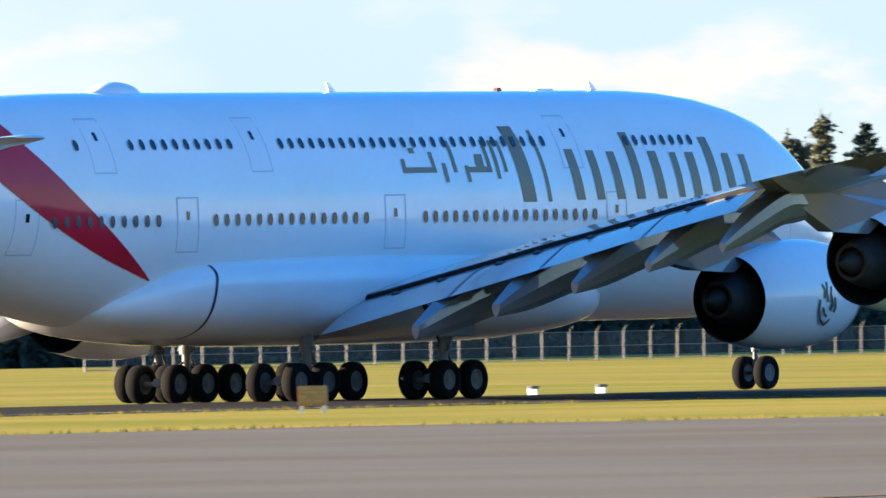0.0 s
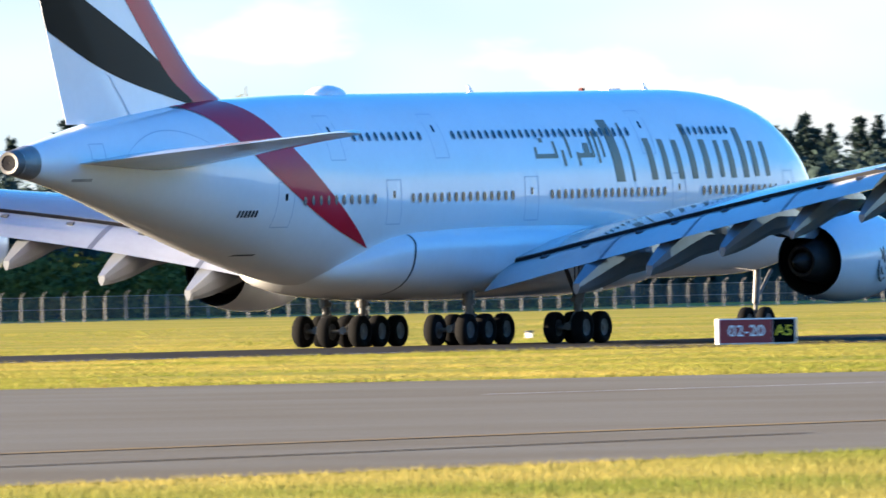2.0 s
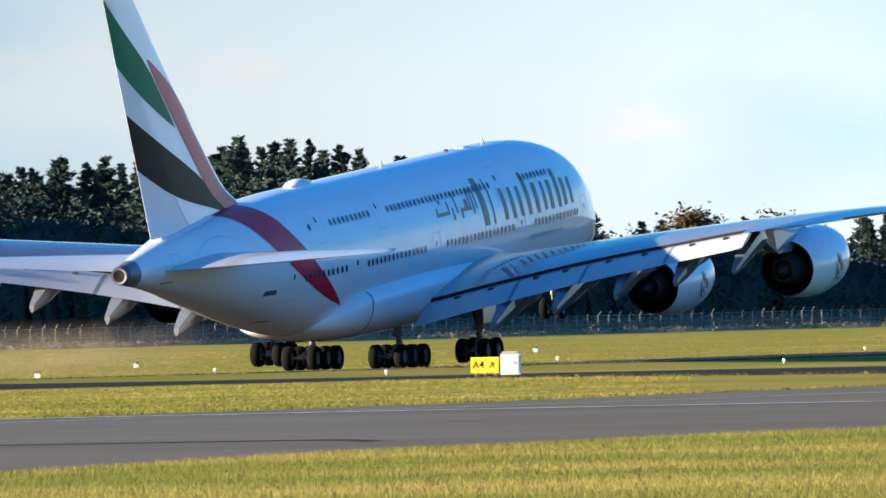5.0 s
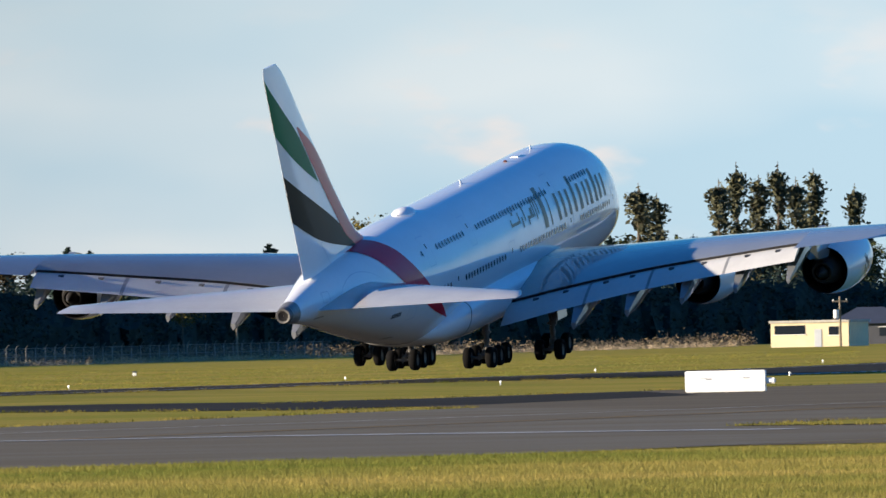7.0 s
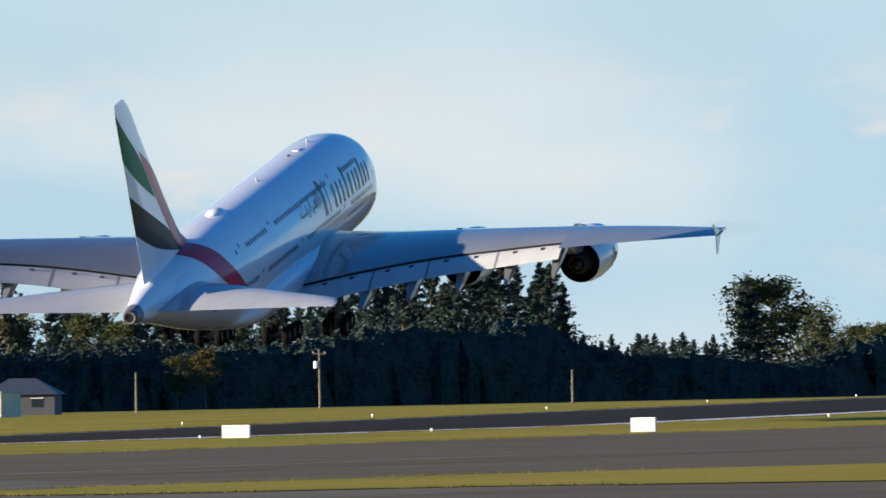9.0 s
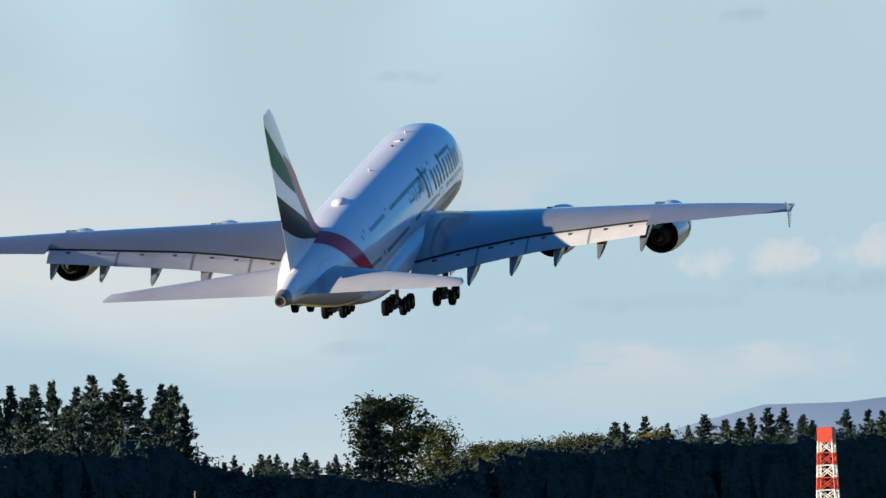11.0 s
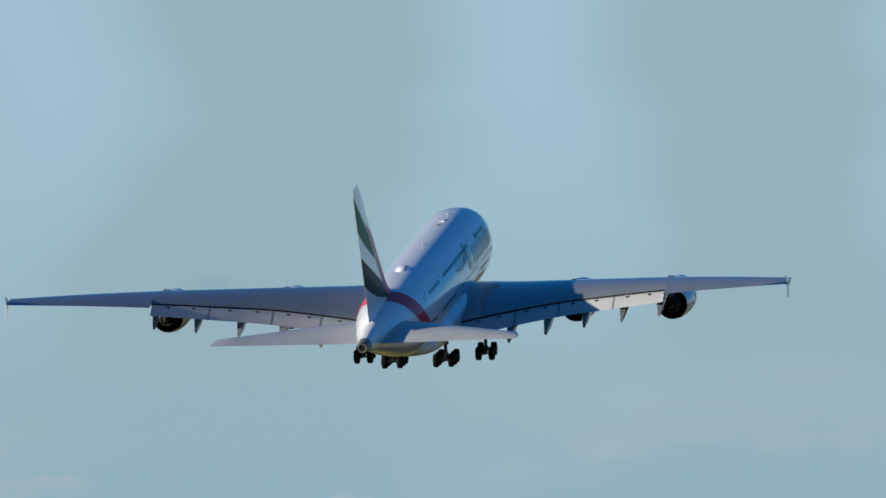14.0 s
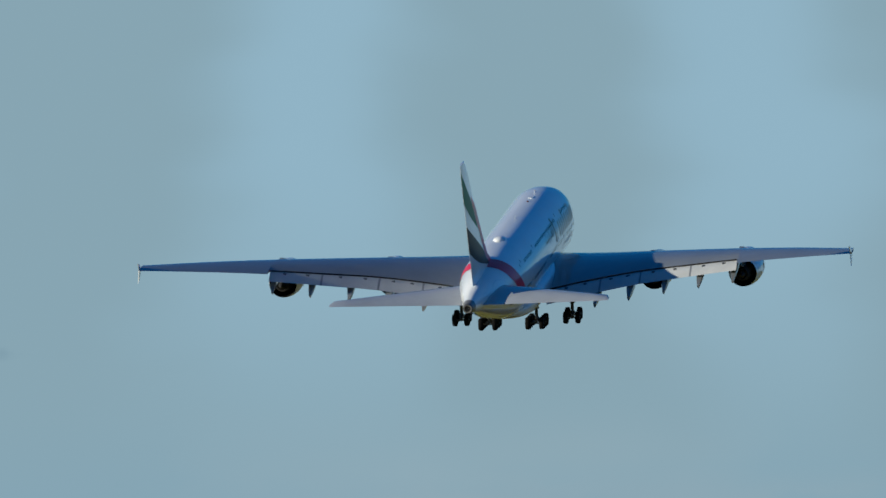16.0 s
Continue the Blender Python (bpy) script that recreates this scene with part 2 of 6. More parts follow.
# ---- materials ----
def mat(name, colour, rough=0.5, metal=0.0, vary=0.0, scale=1.0, fine=0.0, fine_scale=20.0, bump=0.0, coat=0.0, second=None, rand=0.0, spec=0.5, dist=0.05):
    """A surface with variation at two scales: wide stains (vary, or a second colour) and fine grain."""
    m = bpy.data.materials.new(name)
    m.use_nodes = True
    nt = m.node_tree
    bs = nt.nodes["Principled BSDF"]
    bs.inputs["Roughness"].default_value = rough
    bs.inputs["Metallic"].default_value = metal
    bs.inputs["Specular IOR Level"].default_value = spec
    bs.inputs["Coat Weight"].default_value = coat
    bs.inputs["Coat Roughness"].default_value = 0.05
    col = (*colour, 1.0)
    bs.inputs["Base Color"].default_value = col
    if not (vary or fine or second or rand):
        return m
    tc = nt.nodes.new("ShaderNodeTexCoord")
    src = tc.outputs["Object"]
    last = None
    mix = nt.nodes.new("ShaderNodeMix")
    mix.data_type = "RGBA"
    other = (*(second or [c * (1 - vary) for c in colour]), 1.0)
    mix.inputs[6].default_value, mix.inputs[7].default_value = col, other
    n1 = nt.nodes.new("ShaderNodeTexNoise")
    n1.inputs["Scale"].default_value, n1.inputs["Detail"].default_value = scale, 5.0
    nt.links.new(src, n1.inputs["Vector"])
    ramp = nt.nodes.new("ShaderNodeValToRGB")
    ramp.color_ramp.elements[0].position, ramp.color_ramp.elements[1].position = 0.38, 0.66
    nt.links.new(n1.outputs["Fac"], ramp.inputs[0])
    nt.links.new(ramp.outputs[0], mix.inputs[0])
    last = mix.outputs[2]
    if fine:
        n2 = nt.nodes.new("ShaderNodeTexNoise")
        n2.inputs["Scale"].default_value, n2.inputs["Detail"].default_value = fine_scale, 4.0
        nt.links.new(src, n2.inputs["Vector"])
        mr = nt.nodes.new("ShaderNodeMapRange")
        mr.inputs[1].default_value, mr.inputs[2].default_value = 0.25, 0.75
        mr.inputs[3].default_value, mr.inputs[4].default_value = 1 - fine, 1 + fine
        nt.links.new(n2.outputs["Fac"], mr.inputs[0])
        mul = nt.nodes.new("ShaderNodeMix")
        mul.data_type, mul.blend_type = "RGBA", "MULTIPLY"
        mul.inputs[0].default_value = 1.0
        nt.links.new(last, mul.inputs[6])
        nt.links.new(mr.outputs[0], mul.inputs[7])
        last = mul.outputs[2]
        if bump:
            b = nt.nodes.new("ShaderNodeBump")
            b.inputs["Strength"].default_value, b.inputs["Distance"].default_value = bump, dist
            nt.links.new(n2.outputs["Fac"], b.inputs["Height"])
            nt.links.new(b.outputs[0], bs.inputs["Normal"])
    if rand:
        oi = nt.nodes.new("ShaderNodeNewGeometry")
        mr = nt.nodes.new("ShaderNodeMapRange")
        mr.inputs[3].default_value, mr.inputs[4].default_value = 1 - rand, 1 + rand
        nt.links.new(oi.outputs["Random Per Island"], mr.inputs[0])
        mul = nt.nodes.new("ShaderNodeMix")
        mul.data_type, mul.blend_type = "RGBA", "MULTIPLY"
        mul.inputs[0].default_value = 1.0
        nt.links.new(last, mul.inputs[6])
        nt.links.new(mr.outputs[0], mul.inputs[7])
        last = mul.outputs[2]
    nt.links.new(last, bs.inputs["Base Color"])
    return m


def glow(name, colour, strength):
    m = bpy.data.materials.new(name)
    m.use_nodes = True
    bs = m.node_tree.nodes["Principled BSDF"]
    bs.inputs["Base Color"].default_value = (*colour, 1)
    bs.inputs["Emission Color"].default_value = (*colour, 1)
    bs.inputs["Emission Strength"].default_value = strength
    return m


WHITE = mat("white_paint", (0.80, 0.81, 0.82), 0.4, vary=0.05, scale=0.25, fine=0.015, fine_scale=3.0, coat=1.0, spec=0.1)
# light grey paint, darkened: the wings' shade is put into this colour
SHADED_WING_GREY = mat("shaded_wing_paint", (0.155, 0.167, 0.185), 0.42, vary=0.10, scale=0.3, fine=0.03, fine_scale=3.0, spec=0.1, coat=1.0)
FLAP_GREY = mat("flap_paint", (0.40, 0.41, 0.42), 0.45, vary=0.10, scale=0.4, fine=0.03, fine_scale=4.0, spec=0.1, coat=0.8)
FLAP_JOINT = mat("flap_joint_grey", (0.16, 0.17, 0.19), 0.6, vary=0.2, scale=2.0)
GOLD = mat("gold_paint", (0.21, 0.155, 0.09), 0.4, vary=0.08, scale=0.8)
EMBLEM = mat("emblem_paint", (0.10, 0.085, 0.07), 0.45, vary=0.3, scale=1.5)
RED = mat("red_paint", (0.60, 0.012, 0.032), 0.4, vary=0.08, scale=0.4, spec=0.1, coat=0.35)
GREEN = mat("green_paint", (0.002, 0.18, 0.072), 0.4, vary=0.1, scale=0.4, spec=0.05, coat=0.08)
BLACK = mat("black_paint", (0.010, 0.009, 0.008), 0.4, vary=0.1, scale=0.4, spec=0.05, coat=0.08)
SIGN_DARK = mat("dark_housing", (0.05, 0.055, 0.065), 0.4, vary=0.2, scale=2.0)
GLASS = mat("cabin_window", (0.012, 0.016, 0.024), 0.12)
SEAM = mat("door_seam", (0.46, 0.50, 0.56), 0.5)
DARK_SEAM = mat("dark_seal", (0.03, 0.035, 0.045), 0.6)
METAL = mat("bare_metal", (0.45, 0.44, 0.42), 0.35, metal=0.9, vary=0.2, scale=2.0)
STAIN = mat("soot_stain", (0.42, 0.42, 0.43), 0.6, vary=0.4, scale=1.0)
HOT = mat("exhaust_metal", (0.033, 0.032, 0.033), 0.55, metal=0.2, vary=0.3, scale=2.0, spec=0.15)
DUCT = mat("duct_lining", (0.018, 0.018, 0.020), 0.8, vary=0.3, scale=1.0, spec=0.05)
TYRE = mat("tyre_rubber", (0.007, 0.007, 0.0075), 0.85, vary=0.3, scale=3.0, spec=0.08)
HUB = mat("wheel_hub", (0.075, 0.078, 0.085), 0.5, vary=0.3, scale=3.0)
STRUT = mat("gear_strut", (0.085, 0.082, 0.08), 0.45, vary=0.3, scale=2.0)


# ---- small builders ----
def link_mesh(name, bm, material, parent=None, label="", smooth=True):
    me = bpy.data.meshes.new(name)
    bm.to_mesh(me)
    bm.free()
    if material is not None:
        me.materials.append(material)
    if smooth:
        me.polygons.foreach_set("use_smooth", [len(p.vertices) <= 4 for p in me.polygons])
        me.set_sharp_from_angle(angle=radians(42))
    ob = new(name, me)
    if parent is not None:
        ob.parent = parent
    if label:
        tagged(ob, label)
    return ob


def part(name, bm, material, parent, label="", smooth=False):
    return link_mesh(name, bm, material, parent, label, smooth)


def box(bm, x0, y0, z0, x1, y1, z1, bevel=0.0):
    r = bmesh.ops.create_cube(bm, size=1.0)
    bmesh.ops.scale(bm, vec=(x1 - x0, y1 - y0, z1 - z0), verts=r["verts"])
    bmesh.ops.translate(bm, vec=((x0 + x1) / 2, (y0 + y1) / 2, (z0 + z1) / 2), verts=r["verts"])
    if bevel:
        es = list({e for v in r["verts"] for e in v.link_edges})
        bmesh.ops.bevel(bm, geom=es, offset=bevel, segments=2, affect="EDGES")
    return bm


def boxed(*a, bevel=0.0):
    return box(bmesh.new(), *a, bevel=bevel)


def rod(bm, a, b, r0, r1=None, n=10, caps=True):
    """A tapered rod from a to b."""
    a, b = Vector(a), Vector(b)
    r1 = r0 if r1 is None else r1
    q = (b - a).to_track_quat("Z", "Y").to_matrix()
    rings = []
    for c, r in ((a, r0), (b, r1)):
        rings.append([bm.verts.new(c + q @ Vector((r * math.cos(2 * math.pi * k / n), r * math.sin(2 * math.pi * k / n), 0))) for k in range(n)])
    for k in range(n):
        bm.faces.new((rings[0][k], rings[0][(k + 1) % n], rings[1][(k + 1) % n], rings[1][k]))
    if caps:
        bm.faces.new(rings[0][::-1])
        bm.faces.new(rings[1])
    return bm


def rodded(a, b, r0, r1=None, n=10):
    return rod(bmesh.new(), a, b, r0, r1, n)


def loft(bm, rings, closed=True, caps=False):
    """Joins rings of points, all of one length, into a skin."""
    vs = [[bm.verts.new(p) for p in ring] for ring in rings]
    n = len(vs[0])
    for a, b in zip(vs, vs[1:]):
        for k in range(n if closed else n - 1):
            f = (a[k], a[(k + 1) % n], b[(k + 1) % n], b[k])
            bm.faces.new(f)
    if caps:
        bm.faces.new(vs[0][::-1])
        bm.faces.new(vs[-1])
    return bm


def lathe(profile, n=32, axis="x"):
    """Turns (along, radius) pairs round the x axis."""
    bm = bmesh.new()
    loft(bm, [[(a, r * math.cos(2 * math.pi * k / n), r * math.sin(2 * math.pi * k / n)) for k in range(n)] for a, r in profile])
    bmesh.ops.recalc_face_normals(bm, faces=bm.faces)
    return bm


def smooth_table(rows, x):
    """Smooth interpolation in a table of (x, values...) rows."""
    xs = [r[0] for r in rows]
    if x <= xs[0]:
        return list(rows[0][1:])
    if x >= xs[-1]:
        return list(rows[-1][1:])
    i = max(k for k in range(len(xs) - 1) if xs[k] <= x)

    def slope(k, c):
        a, b = max(k - 1, 0), min(k + 1, len(xs) - 1)
        return (rows[b][c] - rows[a][c]) / (xs[b] - xs[a])

    d = xs[i + 1] - xs[i]
    u = (x - xs[i]) / d
    return [(2 * u**3 - 3 * u**2 + 1) * rows[i][c] + (u**3 - 2 * u**2 + u) * d * slope(i, c)
            + (3 * u**2 - 2 * u**3) * rows[i + 1][c] + (u**3 - u**2) * d * slope(i + 1, c) for c in range(1, len(rows[0]))]


# ---- the ground ----
def step(a, b, x):
    u = min(1.0, max(0.0, (x - a) / (b - a)))
    return u * u * (3 - 2 * u)


def ground_z(x, y):
    """The field: level, rising slowly far along the runway, with a low grass swell beside it."""
    z = 0.0014 * max(0.0, min(x, 2050.0) - 830.0)
    z += 0.0039 * (min(1480.0, max(1160.0, x)) - 1160.0) * (1 - step(360, 470, y))  # the far end of the runway climbs
    # the runway is crowned, and the field beyond it lies a little lower
    z -= 0.09 * step(0, 22, 324.0 - y) * (1 - step(24, 54, 324.0 - y)) + (0.17 + 0.13 * (1 - step(860, 960, x))) * step(0, 22, y - 324.0) * (1 - step(80, 160, y - 324.0))
    z += 0.32 * step(600, 680, x) * (1 - step(900, 1000, x)) * step(284, 300, y) * (1 - step(302, 312, y))
    return z


GRASS = mat("field_grass", (0.26, 0.236, 0.036), 0.9, second=(0.39, 0.285, 0.060), scale=0.045, fine=0.16, fine_scale=4.0, bump=0.35, dist=0.08, spec=0.02)
ASPHALT = mat("taxiway_asphalt", (0.184, 0.163, 0.120), 0.9, second=(0.158, 0.130, 0.086), scale=0.06, fine=0.12, fine_scale=6.0, bump=0.2, spec=0.04)
OLD_ASPHALT = mat("old_asphalt", (0.168, 0.138, 0.091), 0.9, second=(0.132, 0.109, 0.073), scale=0.05, fine=0.12, fine_scale=6.0, bump=0.2, spec=0.04)
RUNWAY_ASPHALT = mat("runway_asphalt", (0.040, 0.036, 0.030), 0.9, second=(0.030, 0.027, 0.023), scale=0.05, fine=0.15, fine_scale=6.0, bump=0.2, spec=0.04)
YELLOW_LINE = mat("worn_yellow_paint", (0.30, 0.20, 0.085), 0.9, second=(0.19, 0.145, 0.095), spec=0.03, scale=0.12, fine=0.2, fine_scale=4.0)
WHITE_LINE = mat("worn_white_paint", (0.55, 0.55, 0.53), 0.8, second=(0.25, 0.25, 0.24), scale=0.3, fine=0.2, fine_scale=4.0)
BRIGHT_LINE = mat("fresh_white_paint", (0.74, 0.74, 0.72), 0.7, second=(0.58, 0.58, 0.56), scale=0.2, fine=0.1, fine_scale=4.0)
CRACK = mat("tar_seam", (0.085, 0.076, 0.065), 0.95, spec=0.0, vary=0.3, scale=0.5)


def axis_cuts(stops, n):
    out = []
    for a, b, k in zip(stops, stops[1:], n):
        out += [a + (b - a) * i / k for i in range(k)]
    return out + [stops[-1]]


def sheet(name, xs, ys, lift, material, label=""):
    bm = bmesh.new()
    grid = [[bm.verts.new((x, y, ground_z(x, y) + lift)) for y in ys] for x in xs]
    for a, b in zip(grid, grid[1:]):
        for k in range(len(ys) - 1):
            bm.faces.new((a[k], b[k], b[k + 1], a[k + 1]))
    return tagged(link_mesh(name, bm, material, smooth=False), label, kind="structure")


def ribbon(bm, left, right, lift, step_len=15.0):
    """A paved strip between two edges, each a list of (x, y) of one length."""
    rows = []
    for (a, b), (c, d) in zip(zip(left, left[1:]), zip(right, right[1:])):
        k = max(1, int(max((Vector(b) - Vector(a)).length, (Vector(d) - Vector(c)).length) / step_len))
        for i in range(k):
            u = i / k
            rows.append((Vector(a).lerp(Vector(b), u), Vector(c).lerp(Vector(d), u)))
    rows.append((Vector(left[-1]), Vector(right[-1])))
    vs, across = [], max(6, min(24, int(max((l - r).length for l, r in rows) / 2.0)))
    for l, r in rows:
        vs.append([bm.verts.new((p.x, p.y, ground_z(p.x, p.y) + lift)) for p in (l.lerp(r, j / across) for j in range(across + 1))])
    for a, b in zip(vs, vs[1:]):
        for j in range(across):
            bm.faces.new((a[j], b[j], b[j + 1], a[j + 1]))
    return bm


def paved(name, left, right, lift, material, label):
    bm = ribbon(bmesh.new(), left, right, lift)
    bmesh.ops.recalc_face_normals(bm, faces=bm.faces)
    return tagged(link_mesh(name, bm, material, smooth=False), label, kind="structure")


def line(name, pts, width, lift, material, label):
    left = [(x, y - width / 2) for x, y in pts]
    right = [(x, y + width / 2) for x, y in pts]
    return paved(name, left, right, lift, material, label)


sheet("ground", axis_cuts([-4000, -300, 0, 600, 750, 1000, 1160, 1480, 2050, 4900], [2, 2, 10, 8, 16, 6, 8, 6, 4]),
      axis_cuts([-4000, -100, 60, 268, 300, 348, 404, 484, 700, 4900], [2, 2, 4, 16, 24, 7, 8, 2, 4]), 0.0, GRASS, "flat airfield of dry yellow-green grass")
paved("runway", [(-600, 300.5), (600, 300.5), (900, 297), (2600, 297)], [(-600, 347.5), (600, 347.5), (900, 351), (2600, 351)], 0.02, RUNWAY_ASPHALT,
      "dark asphalt runway with worn edge lines")
NEAR_EDGE = [(-300, 98), (200, 105), (250, 108), (300, 117), (335, 119), (352, 112), (364, 96), (370, 40)]
paved("taxiway_1", [(-300, 98), (200, 105), (250, 108), (300, 117), (335, 119), (352, 112), (440, 112)],
      [(-300, 250), (340, 236), (381, 203), (412, 180), (470, 180), (541, 189), (610, 197)], 0.02, ASPHALT, "wide grey asphalt taxiway with faded yellow line")
paved("taxiway_2", [(440, 112), (560, 112), (900, 112), (1700, 112)], [(610, 197), (700, 236), (820, 243), (1700, 243)], 0.02, OLD_ASPHALT,
      "grey asphalt taxiway junction")
paved("taxiway_3", [(364, 20), (364, 60), (366, 112)], [(900, 20), (900, 60), (900, 112)], 0.016, OLD_ASPHALT, "grey asphalt crossing taxiway")
paved("taxiway_4", [(560, 286), (650, 280), (690, 262), (648, 227), (622, 209), (640, 206), (700, 215)], [(562, 300), (670, 299), (735, 285), (735, 256), (718, 242), (730, 236), (770, 240)], 0.024, RUNWAY_ASPHALT,
      "dark asphalt link taxiway leaving the runway")
tagged(paved("verge", [(446, 136), (438, 127), (446, 118), (440, 105), (438, 20)], [(447, 136.5), (480, 139), (512, 137), (545, 129), (560, 20)], 0.045, GRASS, "narrow tongue of grass between taxiways"))
# painted lines and seams
paved("edge_line_4", [(424, 128), (438, 148), (437, 166), (428, 184)], [(427, 128), (441, 148), (440, 166), (431, 184)], 0.036, WHITE_LINE, "worn pale strip across the taxiway")
line("taxi_line_1", [(-100, 122), (200, 125), (262, 127.5)], 0.9, 0.032, YELLOW_LINE, "faded yellow taxiway centre line")
paved("taxi_line_3", [(268, 113), (272, 117), (279, 124), (282, 130)], [(273, 113), (277, 117), (284, 124), (287, 130)], 0.032, YELLOW_LINE, "faded orange taxiway line")
line("taxi_line_2", [(440, 156), (700, 170), (1300, 172)], 0.9, 0.032, YELLOW_LINE, "faded yellow taxiway line")
line("edge_line_1", [(330, 174), (400, 172), (560, 172), (680, 178)], 0.35, 0.032, WHITE_LINE, "worn white taxiway edge line")
line("edge_line_2", [(-600, 302.5), (600, 302.5), (900, 300), (2600, 300)], 0.6, 0.032, WHITE_LINE, "white runway edge line")
line("edge_line_5", [(980, 299), (1160, 298.5), (1300, 298.5), (1480, 298.5), (2600, 298.5)], 4.0, 0.036, BRIGHT_LINE, "broad worn white runway edge line")
line("edge_line_3", [(-600, 345.5), (600, 345.5), (900, 348), (2600, 348)], 0.6, 0.032, WHITE_LINE, "white runway edge line")
line("seam_1", [(296, 138.5), (311, 143.5), (333, 148)], 0.4, 0.034, CRACK, "dark tarred seam in the asphalt")
line("seam_5", [(184, 115.6), (205, 116.3), (218, 117.2), (237, 118.9)], 0.35, 0.034, CRACK, "dark tarred seam in the asphalt")
paved("seam_6", [(325, 126), (330.5, 129), (332, 134), (332, 140), (333.5, 148)], [(326.3, 126), (331.8, 129), (333.3, 134), (333.3, 140), (334.8, 148)], 0.034, CRACK, "dark tarred seam in the asphalt")
# ---- the airliner: x forward, y to its left, z up; stations are metres aft of the nose ----
S0 = 35.0
HULL = [(0.0, 4.85, 4.95, 0.05), (0.25, 4.4, 5.45, 0.62), (0.7, 4.0, 5.9, 1.1), (1.4, 3.55, 6.6, 1.6), (2.6, 3.05, 7.7, 2.22), (4.2, 2.70, 8.88, 2.72),
        (6.2, 2.48, 9.82, 3.12), (8.5, 2.40, 10.38, 3.38), (11.0, 2.38, 10.70, 3.52), (14.0, 2.38, 10.84, 3.57), (20.0, 2.38, 10.84, 3.57),
        (44.0, 2.38, 10.84, 3.57), (47.0, 2.48, 10.84, 3.54), (50.0, 2.85, 10.82, 3.44), (54.0, 3.62, 10.70, 3.32), (58.0, 4.52, 10.52, 2.96),
        (62.0, 5.48, 10.20, 2.36), (66.0, 6.42, 9.72, 1.64), (69.0, 7.05, 9.25, 1.02), (71.3, 7.45, 8.85, 0.70), (72.3, 7.62, 8.68, 0.55)]
POWER, POWER_TOP = 2.15, 2.28


def hull(s):
    zb, zt, hw = smooth_table(HULL, s)
    return zb, zt, hw, zb + 0.46 * (zt - zb)


def hull_y(s, z):
    zb, zt, hw, zc = hull(s)
    v = (z - zc) / (zt - zc) if z > zc else (zc - z) / (zc - zb)
    v = min(1.0, abs(v))
    q = POWER_TOP if z > zc else POWER
    return hw * (1 - v**q) ** (1 / q)


def hull_ring(s, n=96, grow=0.0):
    zb, zt, hw, zc = hull(s)
    ring = []
    for k in range(n):
        a = 2 * math.pi * k / n
        c, d = math.cos(a), math.sin(a)
        q = POWER_TOP if d > 0 else POWER
        y = (hw + grow) * math.copysign(abs(c) ** (2 / q), c)
        h = (zt - zc if d > 0 else zc - zb) + grow
        ring.append((S0 - s, y, zc + h * math.copysign(abs(d) ** (2 / q), d)))
    return ring


def on_hull(s, z, side, off=0.02):
    """A point on the skin; side -1 is the right-hand side."""
    zb, zt, hw, zc = hull(s)
    up = max(0.0, (z - zc) / (zt - zc)) ** 4
    return Vector((S0 - s, side * (hull_y(s, z) + off * (1 - up)), z + off * 2 * up))


def skin_patch(bm, outline, side, off=0.02):
    """A patch on the skin; outline(u, v) gives station and height over the unit square grid (nu, nv)."""
    fn, nu, nv = outline
    vs = [[bm.verts.new(on_hull(*fn(i / nu, j / nv), side, off)) for j in range(nv + 1)] for i in range(nu + 1)]
    for a, b in zip(vs, vs[1:]):
        for j in range(nv):
            f = (a[j], b[j], b[j + 1], a[j + 1])
            bm.faces.new(f if side < 0 else f[::-1])


def quad_patch(bm, s0, z0, s1, z1, side, lean=0.0, nu=2, nv=4, off=0.02):
    """An upright rectangle on the skin; lean shifts its top aft."""
    skin_patch(bm, (lambda u, v: (s0 + (s1 - s0) * u + lean * v, z0 + (z1 - z0) * v), nu, nv), side, off)


def wing_station(y):
    """Leading edge, trailing edge, height at 40 % chord, twist and thickness at y metres from the centre line."""
    return smooth_table([(0.0, 18.2, 38.2, 3.75, 5.0, 0.085), (3.4, 20.0, 38.2, 4.0, 5.0, 0.085), (8.0, 23.7, 38.6, 4.72, 4.0, 0.10), (14.8, 28.6, 40.2, 5.85, 2.5, 0.115),
                         (20.5, 32.7, 42.6, 6.75, 1.5, 0.11), (26.2, 36.9, 45.0, 7.62, 0.5, 0.105), (33.0, 42.0, 48.1, 8.52, -0.5, 0.10), (39.4, 47.2, 51.0, 9.3, -1.5, 0.09)], y)


AEROFOIL = [(1.0, 0.0), (0.85, 0.18), (0.65, 0.38), (0.45, 0.5), (0.3, 0.5), (0.15, 0.40), (0.05, 0.25), (0.0, 0.0), (0.05, -0.18), (0.15, -0.3), (0.3, -0.38),
            (0.45, -0.38), (0.65, -0.26), (0.85, -0.1)]


def wing_point(y, c, t, side, drop=0.0):
    le, te, z, tw, th = wing_station(abs(y))
    ch = te - le
    a = radians(tw)
    dx = (c - 0.4) * ch
    zz = z - dx * math.sin(a) + t * th * ch - drop
    return Vector((S0 - (le + 0.4 * ch + dx * math.cos(a)), side * abs(y), zz))


def wing_skin(side, ys, c_end):
    bm = bmesh.new()
    rings = []
    for y in ys:
        ce = c_end(y)
        rings.append([wing_point(y, min(c, ce), (t if c <= ce else t * 0.5) if c < 1 else 0.0, side) for c, t in AEROFOIL])
    loft(bm, rings, caps=True)
    bmesh.ops.recalc_face_normals(bm, faces=bm.faces)
    return bm


